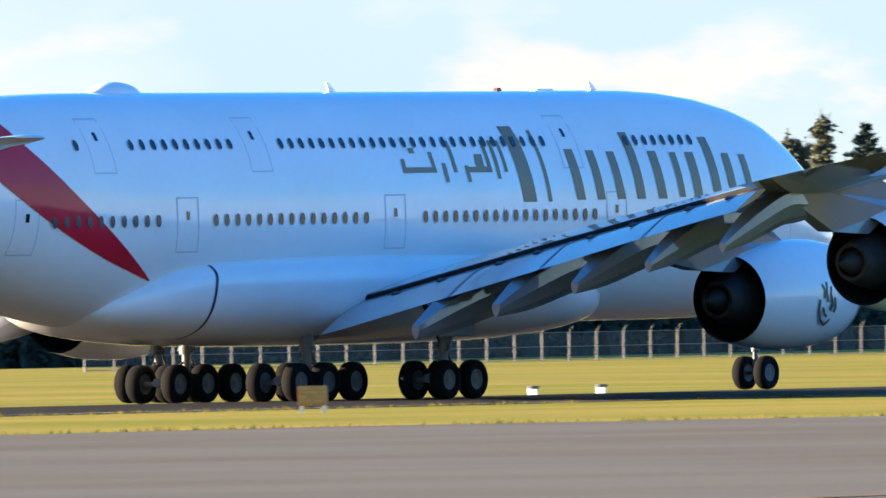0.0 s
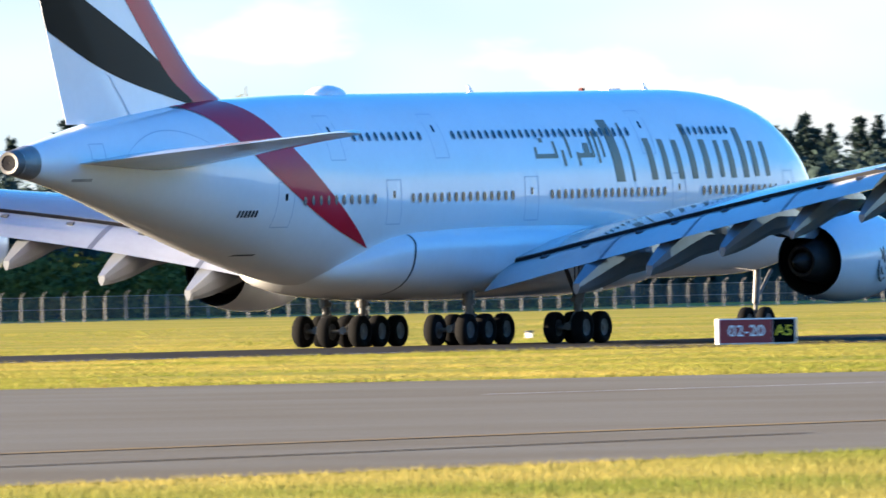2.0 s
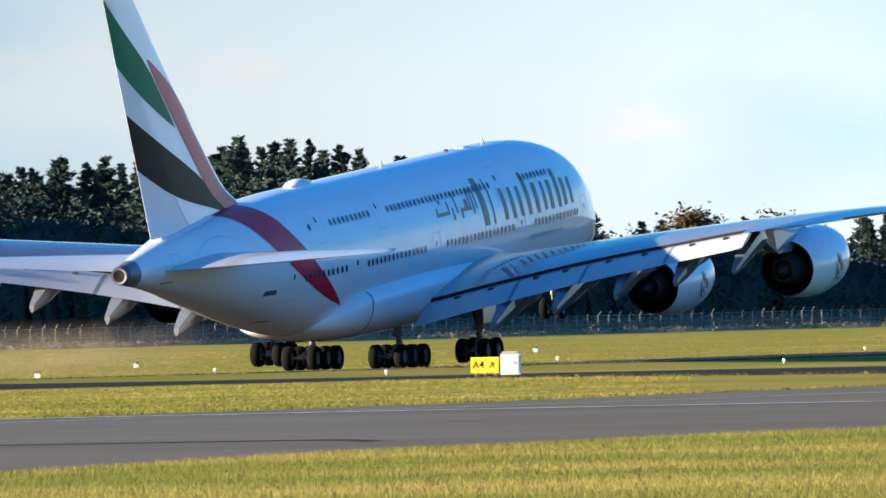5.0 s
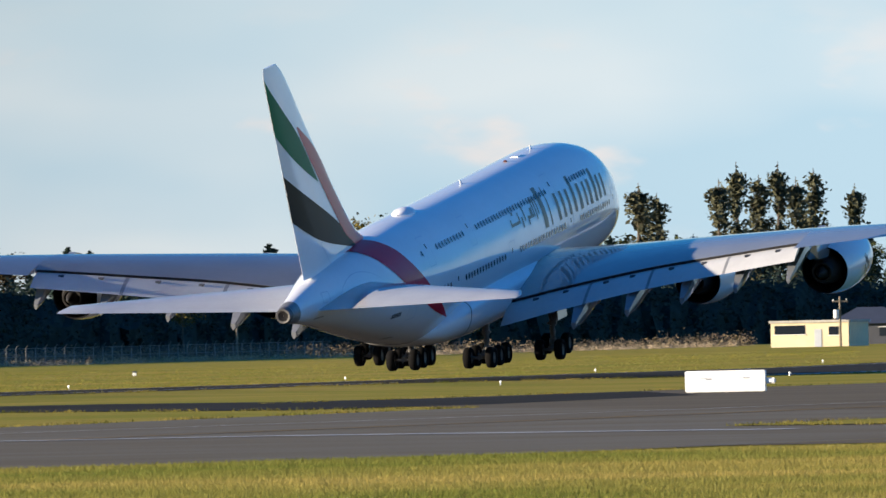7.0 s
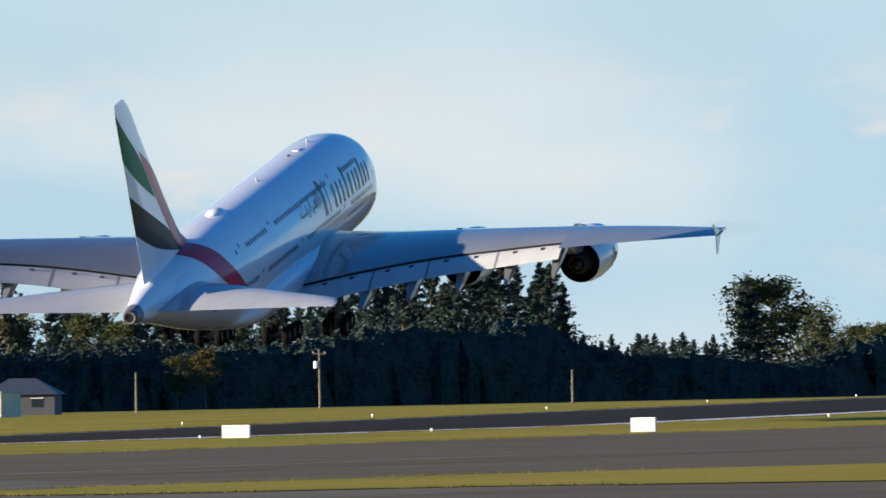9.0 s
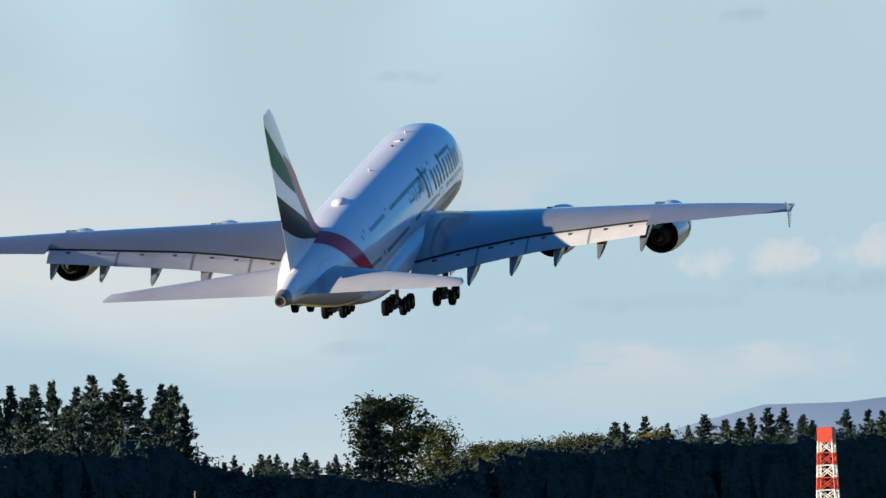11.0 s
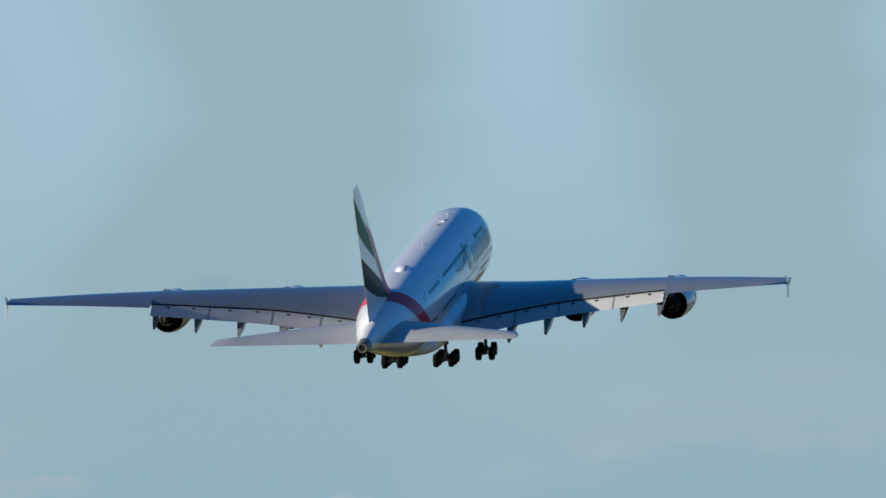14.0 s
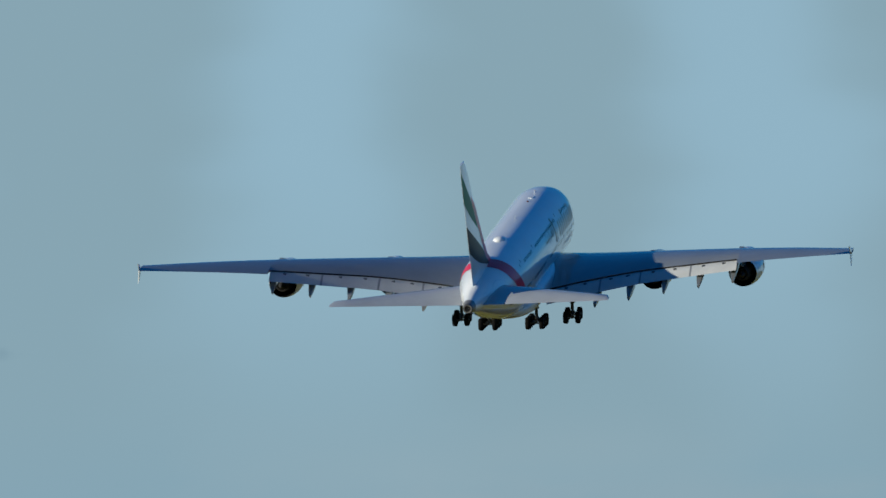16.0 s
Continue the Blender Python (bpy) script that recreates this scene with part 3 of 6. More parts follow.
def flap_skin(side, y0, y1, chord, drop, tilt, n=8):
    """A flap panel behind the wing's rear edge, tilted down."""
    bm = bmesh.new()
    rings = []
    for i in range(n + 1):
        y = y0 + (y1 - y0) * i / n
        le, te, z, tw, th = wing_station(y)
        ce = 1 - chord(y) / (te - le)
        p = wing_point(y, ce, 0.0, side)
        a = radians(tilt)
        ring = []
        for c, t in AEROFOIL[::1]:
            d = c * chord(y) * 1.05
            ring.append(p + Vector((-(d * math.cos(a) - t * 0.16 * chord(y) * math.sin(a)) + 0.05, 0, -d * math.sin(a) + t * 0.16 * chord(y) - drop)))
        rings.append(ring)
    loft(bm, rings, caps=True)
    bmesh.ops.recalc_face_normals(bm, faces=bm.faces)
    return bm


def canoe(side, y, length, width, depth):
    """A flap track fairing: a pointed pod under the wing's rear edge."""
    bm = bmesh.new()
    le, te, z, tw, th = wing_station(y)
    p = wing_point(y, 1 - 3.4 / (te - le), -0.1, side)
    rings = []
    for i in range(13):
        u = i / 12
        r = math.sin(math.pi * min(1, u * 0.96 + 0.02)) ** 0.6
        x = -(u - 0.42) * length
        zc = -depth * 0.45 - 1.2 * max(0, u - 0.42) ** 1.2 * 2.2
        r = max(r, 0.30 * u)
        edge = [(0.9, 0.75), (1.0, 0.1), (0.62, -0.62), (0.16, -1.0), (-0.16, -1.0), (-0.62, -0.62), (-1.0, 0.1), (-0.9, 0.75)]
        rings.append([p + Vector((x, width / 2 * r * a, zc + depth / 2 * r * b)) for a, b in edge])
    loft(bm, rings, caps=True)
    bmesh.ops.recalc_face_normals(bm, faces=bm.faces)
    return bm


FIN_TOP, FIN_BASE = 24.05, 10.0


def fin_edges(z):
    le = smooth_table([(9.8, 53.0), (10.75, 54.7), (11.4, 56.2), (12.4, 57.6), (16.0, 61.6), (20.0, 65.8), (23.2, 69.0), (24.05, 70.4)], z)[0]
    te = smooth_table([(9.4, 67.7), (16.5, 70.45), (23.6, 73.2), (24.05, 73.1)], z)[0]
    return le, te


def fin_half(s, z):
    le, te = fin_edges(z)
    c = min(1.0, max(0.0, (s - le) / (te - le)))
    return 0.095 * (te - le) * 2.6 * 0.5 * (math.sqrt(c) * 0.9 - c * 0.75 - 0.15 * c**4) + 0.01


def fin_patch(bm, lower, upper, c0, c1, side, n=24, m=6, off=0.012):
    """A painted band on the fin between two curves of height over chord fraction."""
    vs = []
    for i in range(n + 1):
        c = c0 + (c1 - c0) * i / n
        col = []
        for j in range(m + 1):
            w = lower(c) + (upper(c) - lower(c)) * j / m
            z = FIN_BASE + w * (FIN_TOP - FIN_BASE)
            le, te = fin_edges(z)
            s = le + c * (te - le)
            col.append(bm.verts.new((S0 - s, side * (fin_half(s, z) + off), z)))
        vs.append(col)
    for a, b in zip(vs, vs[1:]):
        for j in range(m):
            f = (a[j], b[j], b[j + 1], a[j + 1])
            bm.faces.new(f if side > 0 else f[::-1])


def curve(*pts):
    return lambda x: smooth_table(pts, x)[0]


def tailplane_skin(side):
    bm = bmesh.new()
    rings = []
    for i in range(9):
        u = i / 8
        y = 0.6 + (15.0 - 0.6) * u
        le = 58.6 + (69.6 - 58.6) * u**0.97
        te = 68.6 + (72.2 - 68.6) * u
        z = 8.0 + 0.95 * u
        ch = te - le
        rings.append([Vector((S0 - (le + c * ch), side * y, z + t * 0.10 * ch - 0.01 * (c - 0.4) * ch)) for c, t in AEROFOIL])
    y = 15.35
    rings.append([Vector((S0 - (70.9 + c * 1.2), side * y, 8.95 + t * 0.05)) for c, t in AEROFOIL])
    loft(bm, rings, caps=True)
    bmesh.ops.recalc_face_normals(bm, faces=bm.faces)
    return bm


def lathe_at(profile, at):
    bm = lathe(profile, 20)
    bmesh.ops.translate(bm, vec=at, verts=bm.verts)
    return bm


BELLY = [(17.0, 2.7, 3.0, 1.2), (19.0, 2.2, 4.0, 2.9), (21.5, 1.92, 4.8, 3.75), (25.0, 1.78, 5.2, 4.04), (31.0, 1.75, 5.35, 4.12), (38.0, 1.78, 5.35, 4.10),
            (42.0, 1.86, 5.25, 4.03), (44.6, 2.0, 5.1, 3.90), (46.4, 2.18, 4.7, 3.58), (47.8, 2.42, 4.1, 3.0), (48.8, 2.72, 3.6, 2.1), (49.4, 3.0, 3.3, 1.0)]


def belly_point(s, a):
    zb, zt, hw = smooth_table(BELLY, s)
    zc = zb + 0.62 * (zt - zb)
    c, d = math.cos(a), math.sin(a)
    h = zt - zc if d > 0 else zc - zb
    return (S0 - s, hw * math.copysign(abs(c) ** 0.8, c), zc + h * math.copysign(abs(d) ** 0.8, d))


def belly_skin():
    bm = bmesh.new()
    rings = []
    for i in range(35):
        s = 17.0 + 32.4 * i / 34
        rings.append([belly_point(s, 2 * math.pi * k / 40) for k in range(40)])
    loft(bm, rings, caps=True)
    bmesh.ops.recalc_face_normals(bm, faces=bm.faces)
    return bm


COWL = [(0.0, 1.548), (0.268, 1.611), (1.284, 1.802), (2.568, 1.94), (3.852, 1.972), (4.922, 1.908), (5.671, 1.781), (6.099, 1.643), (6.26, 1.505), (6.153, 1.399), (5.671, 1.378), (4.922, 1.505)]
DUCTING = [(0.0, 1.548), (0.054, 1.484), (1.07, 1.505), (3.21, 1.463), (3.264, 0.318)]
CORE = [(2.782, 1.113), (1.07, 1.06), (0.0, 0.912), (-0.802, 0.657), (-0.802, 0.53), (0.214, 0.53)]
PLUG = [(0.214, 0.53), (-0.642, 0.445), (-1.284, 0.233), (-1.552, 0.032)]


def build_engine(plane, y, s, z, outer):
    """An engine under the wing; s and z are the middle of its fan nozzle's mouth."""
    at = Vector((S0 - s, y, z))

    def put(profile, n=36):
        bm = lathe(profile, n)
        bmesh.ops.rotate(bm, cent=(0, 0, 0), matrix=Matrix.Rotation(radians(-2.0), 3, "Y"), verts=bm.verts)
        bmesh.ops.translate(bm, vec=at, verts=bm.verts)
        return bm

    eng = part("engine", put(COWL), WHITE, plane, "white engine nacelle under the wing", True)
    part("duct", put(DUCTING), DUCT, eng, "black fan duct", True)
    part("core_cowl", put(CORE), HOT, eng, "dark metal core cowl", True)
    part("plug", put(PLUG, 20), HOT, eng, "dark exhaust cone", True)
    part("intake_lip", put([(6.01, 1.70), (6.15, 1.627), (6.29, 1.516), (6.2, 1.42), (6.0, 1.394)]), METAL, eng, "bare metal intake lip", True)
    # pylon
    bm = bmesh.new()
    side = 1 if y > 0 else -1
    top_f = wing_point(y, 0.03, 0.0, side)
    top_m = wing_point(y, 0.35, -0.2, side)
    top_a = wing_point(y, 0.62, -0.2, side)
    rows = [(Vector((at.x + 3.6, y, at.z + 1.88)), 0.14), (Vector((at.x + 1.5, y, at.z + 1.80)), 0.60), (Vector((at.x - 0.3, y, at.z + 0.95)), 0.78), (Vector((at.x - 2.4, y, at.z + 1.05)), 0.66),
            (top_a + Vector((0.3, 0, -0.25)), 0.42), (top_a + Vector((0.6, 0, 0.1)), 0.5), (top_m, 0.66), (top_f + Vector((0.6, 0, 0.25)), 0.42), (Vector((at.x + 2.6, y, max(at.z + 2.0, top_f.z - 0.3))), 0.3)]
    va = [bm.verts.new(p + Vector((0, w / 2, 0))) for p, w in rows]
    vb = [bm.verts.new(p - Vector((0, w / 2, 0))) for p, w in rows]
    bm.faces.new(va)
    bm.faces.new(vb[::-1])
    n = len(rows)
    for k in range(n):
        bm.faces.new((va[k], vb[k], vb[(k + 1) % n], va[(k + 1) % n]))
    bmesh.ops.recalc_face_normals(bm, faces=bm.faces)
    part("pylon", bm, SHADED_WING_GREY, eng, "grey engine pylon")
    # painted emblem on the outer side: plain gold strokes
    bm = bmesh.new()
    drop = [((0.02, 0.62), (-0.10, 0.50), (0.10, 0.44), (-0.06, 0.34)), ((0.16, 0.52), (0.02, 0.40), (0.20, 0.30)), ((-0.22, 0.26), (-0.10, 0.14), (-0.16, -0.04)), ((0.02, 0.30), (-0.02, 0.10), (0.03, -0.12)),
            ((0.22, 0.24), (0.16, 0.08), (0.24, -0.10), (0.12, -0.26)), ((-0.34, -0.02), (-0.36, -0.22), (-0.20, -0.40), (0.06, -0.50), (0.30, -0.36)), ((-0.20, -0.16), (-0.06, -0.30), (0.12, -0.34)), ((0.34, 0.02), (0.40, -0.14), (0.34, -0.30))]
    for stroke in drop:
        vs = []
        for (p0, p1) in zip(stroke, stroke[1:]):
            for j in range(4):
                d, a = p0[0] + (p1[0] - p0[0]) * j / 4, p0[1] + (p1[1] - p0[1]) * j / 4
                side_way = Vector((p1[1] - p0[1], p0[0] - p1[0])).normalized() * 0.052
                vs.append([(d + k * side_way.x, a + k * side_way.y * 0.5) for k in (-1, 1)])
        ends = []
        for pair in vs:
            row = []
            for d, a in pair:
                rr = smooth_table(COWL[:8], 3.35 + 1.35 * d)[0] + 0.014
                row.append(bm.verts.new(at + Vector((3.35 + 1.35 * d, -rr * math.cos(a), rr * math.sin(a)))))
            ends.append(row)
        for p, q in zip(ends, ends[1:]):
            bm.faces.new((p[0], p[1], q[1], q[0]))
    part("emblem", bm, EMBLEM, eng, "dark gold painted strokes")
    return eng


def tyre_mesh(r, w):
    prof = [(-w * 0.36, r * 0.52), (-w * 0.5, r * 0.66), (-w * 0.5, r * 0.86), (-w * 0.38, r * 0.97), (0, r), (w * 0.38, r * 0.97), (w * 0.5, r * 0.86), (w * 0.5, r * 0.66), (w * 0.36, r * 0.52)]
    bm = lathe(prof, 28)
    bmesh.ops.rotate(bm, cent=(0, 0, 0), matrix=Matrix.Rotation(radians(90), 3, "Z"), verts=bm.verts)
    return bm


def hub_mesh(r, w):
    prof = [(-w * 0.30, 0.02), (-w * 0.34, r * 0.18), (-w * 0.22, r * 0.30), (-w * 0.34, r * 0.50), (-w * 0.36, r * 0.54), (w * 0.36, r * 0.54), (w * 0.34, r * 0.50), (w * 0.22, r * 0.30), (w * 0.34, r * 0.18), (w * 0.30, 0.02)]
    bm = lathe(prof, 20)
    bmesh.ops.rotate(bm, cent=(0, 0, 0), matrix=Matrix.Rotation(radians(90), 3, "Z"), verts=bm.verts)
    return bm


def data_of(bm, material):
    me = bpy.data.meshes.new("shared")
    bm.to_mesh(me)
    bm.free()
    me.materials.append(material)
    me.polygons.foreach_set("use_smooth", [True] * len(me.polygons))
    return me


def child(name, data, parent, place):
    ob = new(name, data)
    ob.parent = parent
    ob.location = place
    return ob


MAIN_TYRE = data_of(tyre_mesh(0.70, 0.53), TYRE)
MAIN_HUB = data_of(hub_mesh(0.70, 0.53), HUB)
NOSE_TYRE = data_of(tyre_mesh(0.63, 0.45), TYRE)
NOSE_HUB = data_of(hub_mesh(0.63, 0.45), HUB)


def build_bogie(plane, s, y, rows, track, axle=0.70):
    """The wheels of one main gear on their beam; its origin is the beam's pivot at axle height."""
    bm = bmesh.new()
    half = (len(rows) - 1) * 0.85
    rod(bm, (-half - 0.15, 0, 0.05), (half + 0.15, 0, 0.05), 0.17, n=12)
    for x in rows:
        rod(bm, (x, -track / 2 - 0.2, 0), (x, track / 2 + 0.2, 0), 0.10, n=10)
    rod(bm, (0, 0, 0), (0, 0, 0.55), 0.22, n=12)
    rod(bm, (half, 0, 0.1), (0.2, 0, 0.75), 0.05)
    rod(bm, (-half, 0, 0.1), (-0.2, 0, 0.75), 0.05)
    bog = part("bogie", bm, STRUT, plane, "bogie beam with black tyres", True)
    bog.location = (S0 - s, y, axle)
    for x in rows:
        for k in (-1, 1):
            child("tyre", MAIN_TYRE, bog, (x, k * track / 2, 0))
            child("wheel_rim", MAIN_HUB, bog, (x, k * track / 2, 0))
    return bog


def build_leg(plane, s, y, top, lean, drag):
    """A main gear leg, from the airframe down to the bogie."""
    bm = bmesh.new()
    rod(bm, (S0 - s + lean[0], y + lean[1], top), (S0 - s, y, 1.75), 0.27, 0.25, 14)
    rod(bm, (S0 - s, y, 1.75), (S0 - s, y, 0.55), 0.16, n=12)
    rod(bm, (S0 - s - drag, y, top - 0.1), (S0 - s, y, 1.9), 0.10)
    rod(bm, (S0 - s + 0.28, y, 1.7), (S0 - s + 0.55, y, 1.25), 0.05)
    rod(bm, (S0 - s + 0.55, y, 1.25), (S0 - s + 0.2, y, 0.85), 0.05)
    rod(bm, (S0 - s, y - 0.32, 1.9), (S0 - s, y + 0.32, 1.9), 0.09)
    rod(bm, (S0 - s + 0.2, y + 0.2, top), (S0 - s + 0.2, y + 0.2, 1.0), 0.03)
    return part("gear_leg", bm, STRUT, plane, "steel landing gear leg", True)


def build_airliner():
    plane = new("airliner")
    tagged(plane, "white four-engined double-deck airliner with red tail stripe taking off", "airplane")
    # fuselage
    bm = bmesh.new()
    stations = [0.0, 0.08, 0.25, 0.5, 0.9, 1.4, 2.0, 2.8, 3.8, 5.0, 6.5, 8.0, 10.0, 12.0, 14.0, 17.0] + [20 + 2.4 * k for k in range(11)] + [46 + 1.5 * k for k in range(18)] + [72.3]
    loft(bm, [hull_ring(s) for s in stations], caps=True)
    bmesh.ops.recalc_face_normals(bm, faces=bm.faces)
    hullob = part("fuselage", bm, WHITE, plane, "glossy white fuselage", True)
    part("belly_fairing", belly_skin(), WHITE, plane, "white belly fairing", True)
    # tail cone outlet
    bm = lathe([(0.0, 0.56), (-0.35, 0.52), (-0.5, 0.46), (-0.48, 0.34), (-0.1, 0.31), (0.3, 0.1)], 20)
    bmesh.ops.translate(bm, vec=(S0 - 72.3, 0, 8.15), verts=bm.verts)
    part("exhaust_outlet", bm, mat("outlet_metal", (0.14, 0.135, 0.13), 0.5, metal=0.3, vary=0.3, scale=2.0), plane, "metal tail exhaust ring", True)
    bm = bmesh.new()
    loft(bm, [hull_ring(s, 48, 0.014) for s in (71.25, 71.6, 72.0, 72.31)])
    bmesh.ops.recalc_face_normals(bm, faces=bm.faces)
    part("tail_cone", bm, mat("cone_metal", (0.26, 0.255, 0.245), 0.45, metal=0.5, vary=0.25, scale=1.5), plane, "bare metal tail cone", True)
    for side in (-1, 1):
        # arched panel over the tailplane's root, a hatch behind it and the tail bumper
        bm = bmesh.new()
        skin_patch(bm, (lambda u, v: (65.6 - 6.2 * u, 7.9 + 1.45 * math.sin(math.pi * (0.06 + 0.88 * u)) ** 0.6 * v), 24, 6), side, 0.035)
        part("root_panel", bm, WHITE, plane, "white arched panel", True)
        bm = bmesh.new()
        skin_patch(bm, (lambda u, v: (65.6 - 6.2 * u, 7.9 + (1.45 + 0.045 * v) * math.sin(math.pi * (0.06 + 0.88 * u)) ** 0.6), 32, 1), side, 0.040)
        part("panel_seam", bm, SEAM, plane, "panel seam")
        for s_, z_, w_, h_ in ((67.9, 8.2, 0.9, 0.04), (67.9, 8.85, 0.9, 0.04), (67.9, 8.24, 0.04, 0.61), (67.04, 8.24, 0.04, 0.61)):
            bm = bmesh.new()
            quad_patch(bm, s_, z_, s_ - w_, z_ + h_, side, off=0.012)
            part("hatch_seam", bm, SEAM, plane, "hatch seam")
        bm = bmesh.new()
        quad_patch(bm, 55.4, 3.98, 54.5, 4.05, side, off=0.03)
        part("step_mark", bm, DARK_SEAM, plane, "dark mark")
        bm = bmesh.new()
        quad_patch(bm, 68.9, 7.3, 67.7, 7.42, side, off=0.012)
        part("vent_stain", bm, STAIN, plane, "grey exhaust stain")
    # windows, one mesh each for the two decks, shared
    def window_data(z, s):
        bm = bmesh.new()
        n = 12
        c = on_hull(s, z, -1, 0.018)
        up = (on_hull(s, z + 0.2, -1, 0.018) - on_hull(s, z - 0.2, -1, 0.018)).normalized()
        ring = [bm.verts.new(Vector((0.14 * math.cos(2 * math.pi * k / n), 0, 0)) + up * 0.22 * math.sin(2 * math.pi * k / n)) for k in range(n)]
        bm.faces.new(ring)
        return data_of(bm, GLASS)
    for z, s_ref, groups in ((6.28, 30.0, ((53.2, 47.3), (43.9, 34.7), (31.0, 20.2), (16.4, 9.0))), (8.95, 30.0, ((51.4, 51.4), (48.2, 42.3), (39.2, 22.8), (17.4, 13.2)))):
        wd = window_data(z, s_ref)
        mir = wd.copy()
        for v in mir.vertices:
            v.co.y = -v.co.y
        for a, b in groups:
            k = max(0, round((a - b) / 0.635))
            for i in range(k + 1):
                s = a - (a - b) * i / max(1, k)
                child("window", wd, hullob, on_hull(s, z, -1, 0.046))
                child("window", mir, hullob, on_hull(s, z, 1, 0.046))
    # doors: a thin raised outline and a small window
    for s0, z0, z1, lean in ((55.3, 5.15, 7.1, 0.0), (46.2, 5.15, 7.1, 0.0), (33.5, 5.15, 7.1, 0.0), (19.4, 5.15, 7.1, 0.0), (8.0, 5.15, 7.1, 0.0),
                             (50.7, 7.95, 9.9, 0.0), (41.4, 7.95, 9.9, 0.0), (21.9, 7.95, 9.9, 0.0)):
        for side in (-1, 1):
            bm = bmesh.new()
            w, e = 1.30, 0.05
            quad_patch(bm, s0, z0, s0 - e, z1, side, off=0.012)
            quad_patch(bm, s0 - w + e, z0, s0 - w, z1, side, off=0.012)
            quad_patch(bm, s0 - e, z0, s0 - w + e, z0 + e, side, nv=1, off=0.012)
            quad_patch(bm, s0 - e, z1 - e, s0 - w + e, z1, side, nv=1, off=0.012)
            d = part("door", bm, SEAM, hullob, "door outline")
            bm = bmesh.new()
            quad_patch(bm, s0 - 0.56, z0 + 1.15, s0 - 0.76, z0 + 1.45, side, off=0.014)
            part("door_window", bm, GLASS, plane)
    # the red band that runs from the fin down the rear fuselage
    front = curve((4.19, 47.2), (5.0, 48.5), (6.1, 50.2), (7.5, 52.3), (8.9, 54.2), (9.8, 55.1), (10.6, 56.0))
    rear = curve((4.19, 47.3), (5.0, 50.1), (6.1, 53.0), (7.5, 55.7), (8.9, 57.8), (9.8, 58.9), (10.6, 60.0))
    for side in (-1, 1):
        bm = bmesh.new()
        skin_patch(bm, (lambda u, v: ((lambda z: (front(z) + (rear(z) - front(z)) * u, min(z, hull(front(z) + (rear(z) - front(z)) * u)[1] - 0.004)))(4.19 + 6.45 * v)), 6, 40), side, 0.03)
        part("red_band", bm, RED, hullob, "red painted band", True)
    # title strokes in gold, plain bars of the title's size
    def bars(rows, material, name, side=-1):
        for s, z0, z1, w, lean in rows:
            bm = bmesh.new()
            quad_patch(bm, s + w / 2, z0, s - w / 2, z1, side, lean, 2, 6, 0.02)
            part(name, bm, material, hullob, "painted stroke")
    title = [(24.3, 6.75, 9.5, 0.85, 0.5), (23.0, 6.75, 9.35, 0.22, 0.4), (21.0, 6.8, 8.65, 0.55, 0.35), (19.7, 6.8, 8.6, 0.5, 0.3), (18.4, 6.8, 8.55, 0.5, 0.3),
             (17.1, 6.8, 9.25, 0.55, 0.35), (15.7, 6.8, 8.55, 0.55, 0.3), (14.4, 6.85, 8.5, 0.4, 0.25), (13.3, 6.8, 8.5, 0.55, 0.25), (12.0, 6.8, 9.05, 0.55, 0.3), (10.9, 6.85, 8.45, 0.5, 0.2), (9.7, 6.85, 8.4, 0.45, 0.2)]
    bars(title, GOLD, "title_stroke")
    script = [(32.0, 7.85, 8.35, 0.22, 0.0), (31.0, 7.85, 8.05, 2.0, 0.0), (30.1, 7.85, 8.6, 0.22, 0.1), (29.4, 7.5, 8.2, 0.24, 0.1), (28.8, 7.85, 9.0, 0.22, 0.12), (28.0, 7.5, 8.1, 0.22, 0.1),
              (27.4, 7.85, 8.05, 1.3, 0.0), (27.2, 8.05, 8.5, 0.5, 0.0), (26.6, 7.85, 9.0, 0.22, 0.12), (26.1, 7.6, 9.0, 0.22, 0.12), (31.3, 8.55, 8.75, 0.35, 0.0), (25.6, 7.85, 9.0, 0.2, 0.12)]
    bars(script, GOLD, "script_stroke")
    reg = [(57.75 - 0.23 * k, 5.63, 5.92, 0.15, 0.02) for k in range(6)]
    bars(reg, DARK_SEAM, "mark")
    bars([(17.3 - 0.42 * k, 5.35, 5.62, 0.30, 0.03) for k in range(14)], SEAM, "small_mark")
    # domes and blades on the crown
    bm = bmesh.new()
    rings = []
    for i in range(11):
        u = i / 10
        r = math.sin(math.pi * (0.04 + 0.92 * u)) ** 0.55
        rings.append([(S0 - 45.0 + 2.7 * (0.5 - u), 0.8 * r * math.cos(math.pi * k / 10), 10.70 + 0.52 * r * math.sin(math.pi * k / 10)) for k in range(11)])
    loft(bm, rings, closed=False)
    bmesh.ops.recalc_face_normals(bm, faces=bm.faces)
    part("antenna_dome", bm, WHITE, plane, "white antenna dome", True)
    # dark seal round the rear of the belly fairing
    for side in (-1, 1):
        bm = bmesh.new()
        vs = []
        for k in range(19):
            u = k / 18
            s = 44.2 + 0.35 * math.sin(math.pi * u) ** 2
            a = -1.15 + 1.75 * u
            p = belly_point(s, a)
            q = belly_point(s - 0.13, a)
            vs.append([bm.verts.new((v[0], side * (v[1] + 0.015), v[2])) for v in (p, q)])
        for a, b in zip(vs, vs[1:]):
            bm.faces.new((a[0], a[1], b[1], b[0]))
        part("fairing_seal", bm, DARK_SEAM, plane, "dark seal")
    part("outlet_bore", lathe_at([(-0.46, 0.345), (-0.40, 0.02)], (S0 - 72.3, 0, 8.15)), DUCT, plane, "black outlet bore", True)
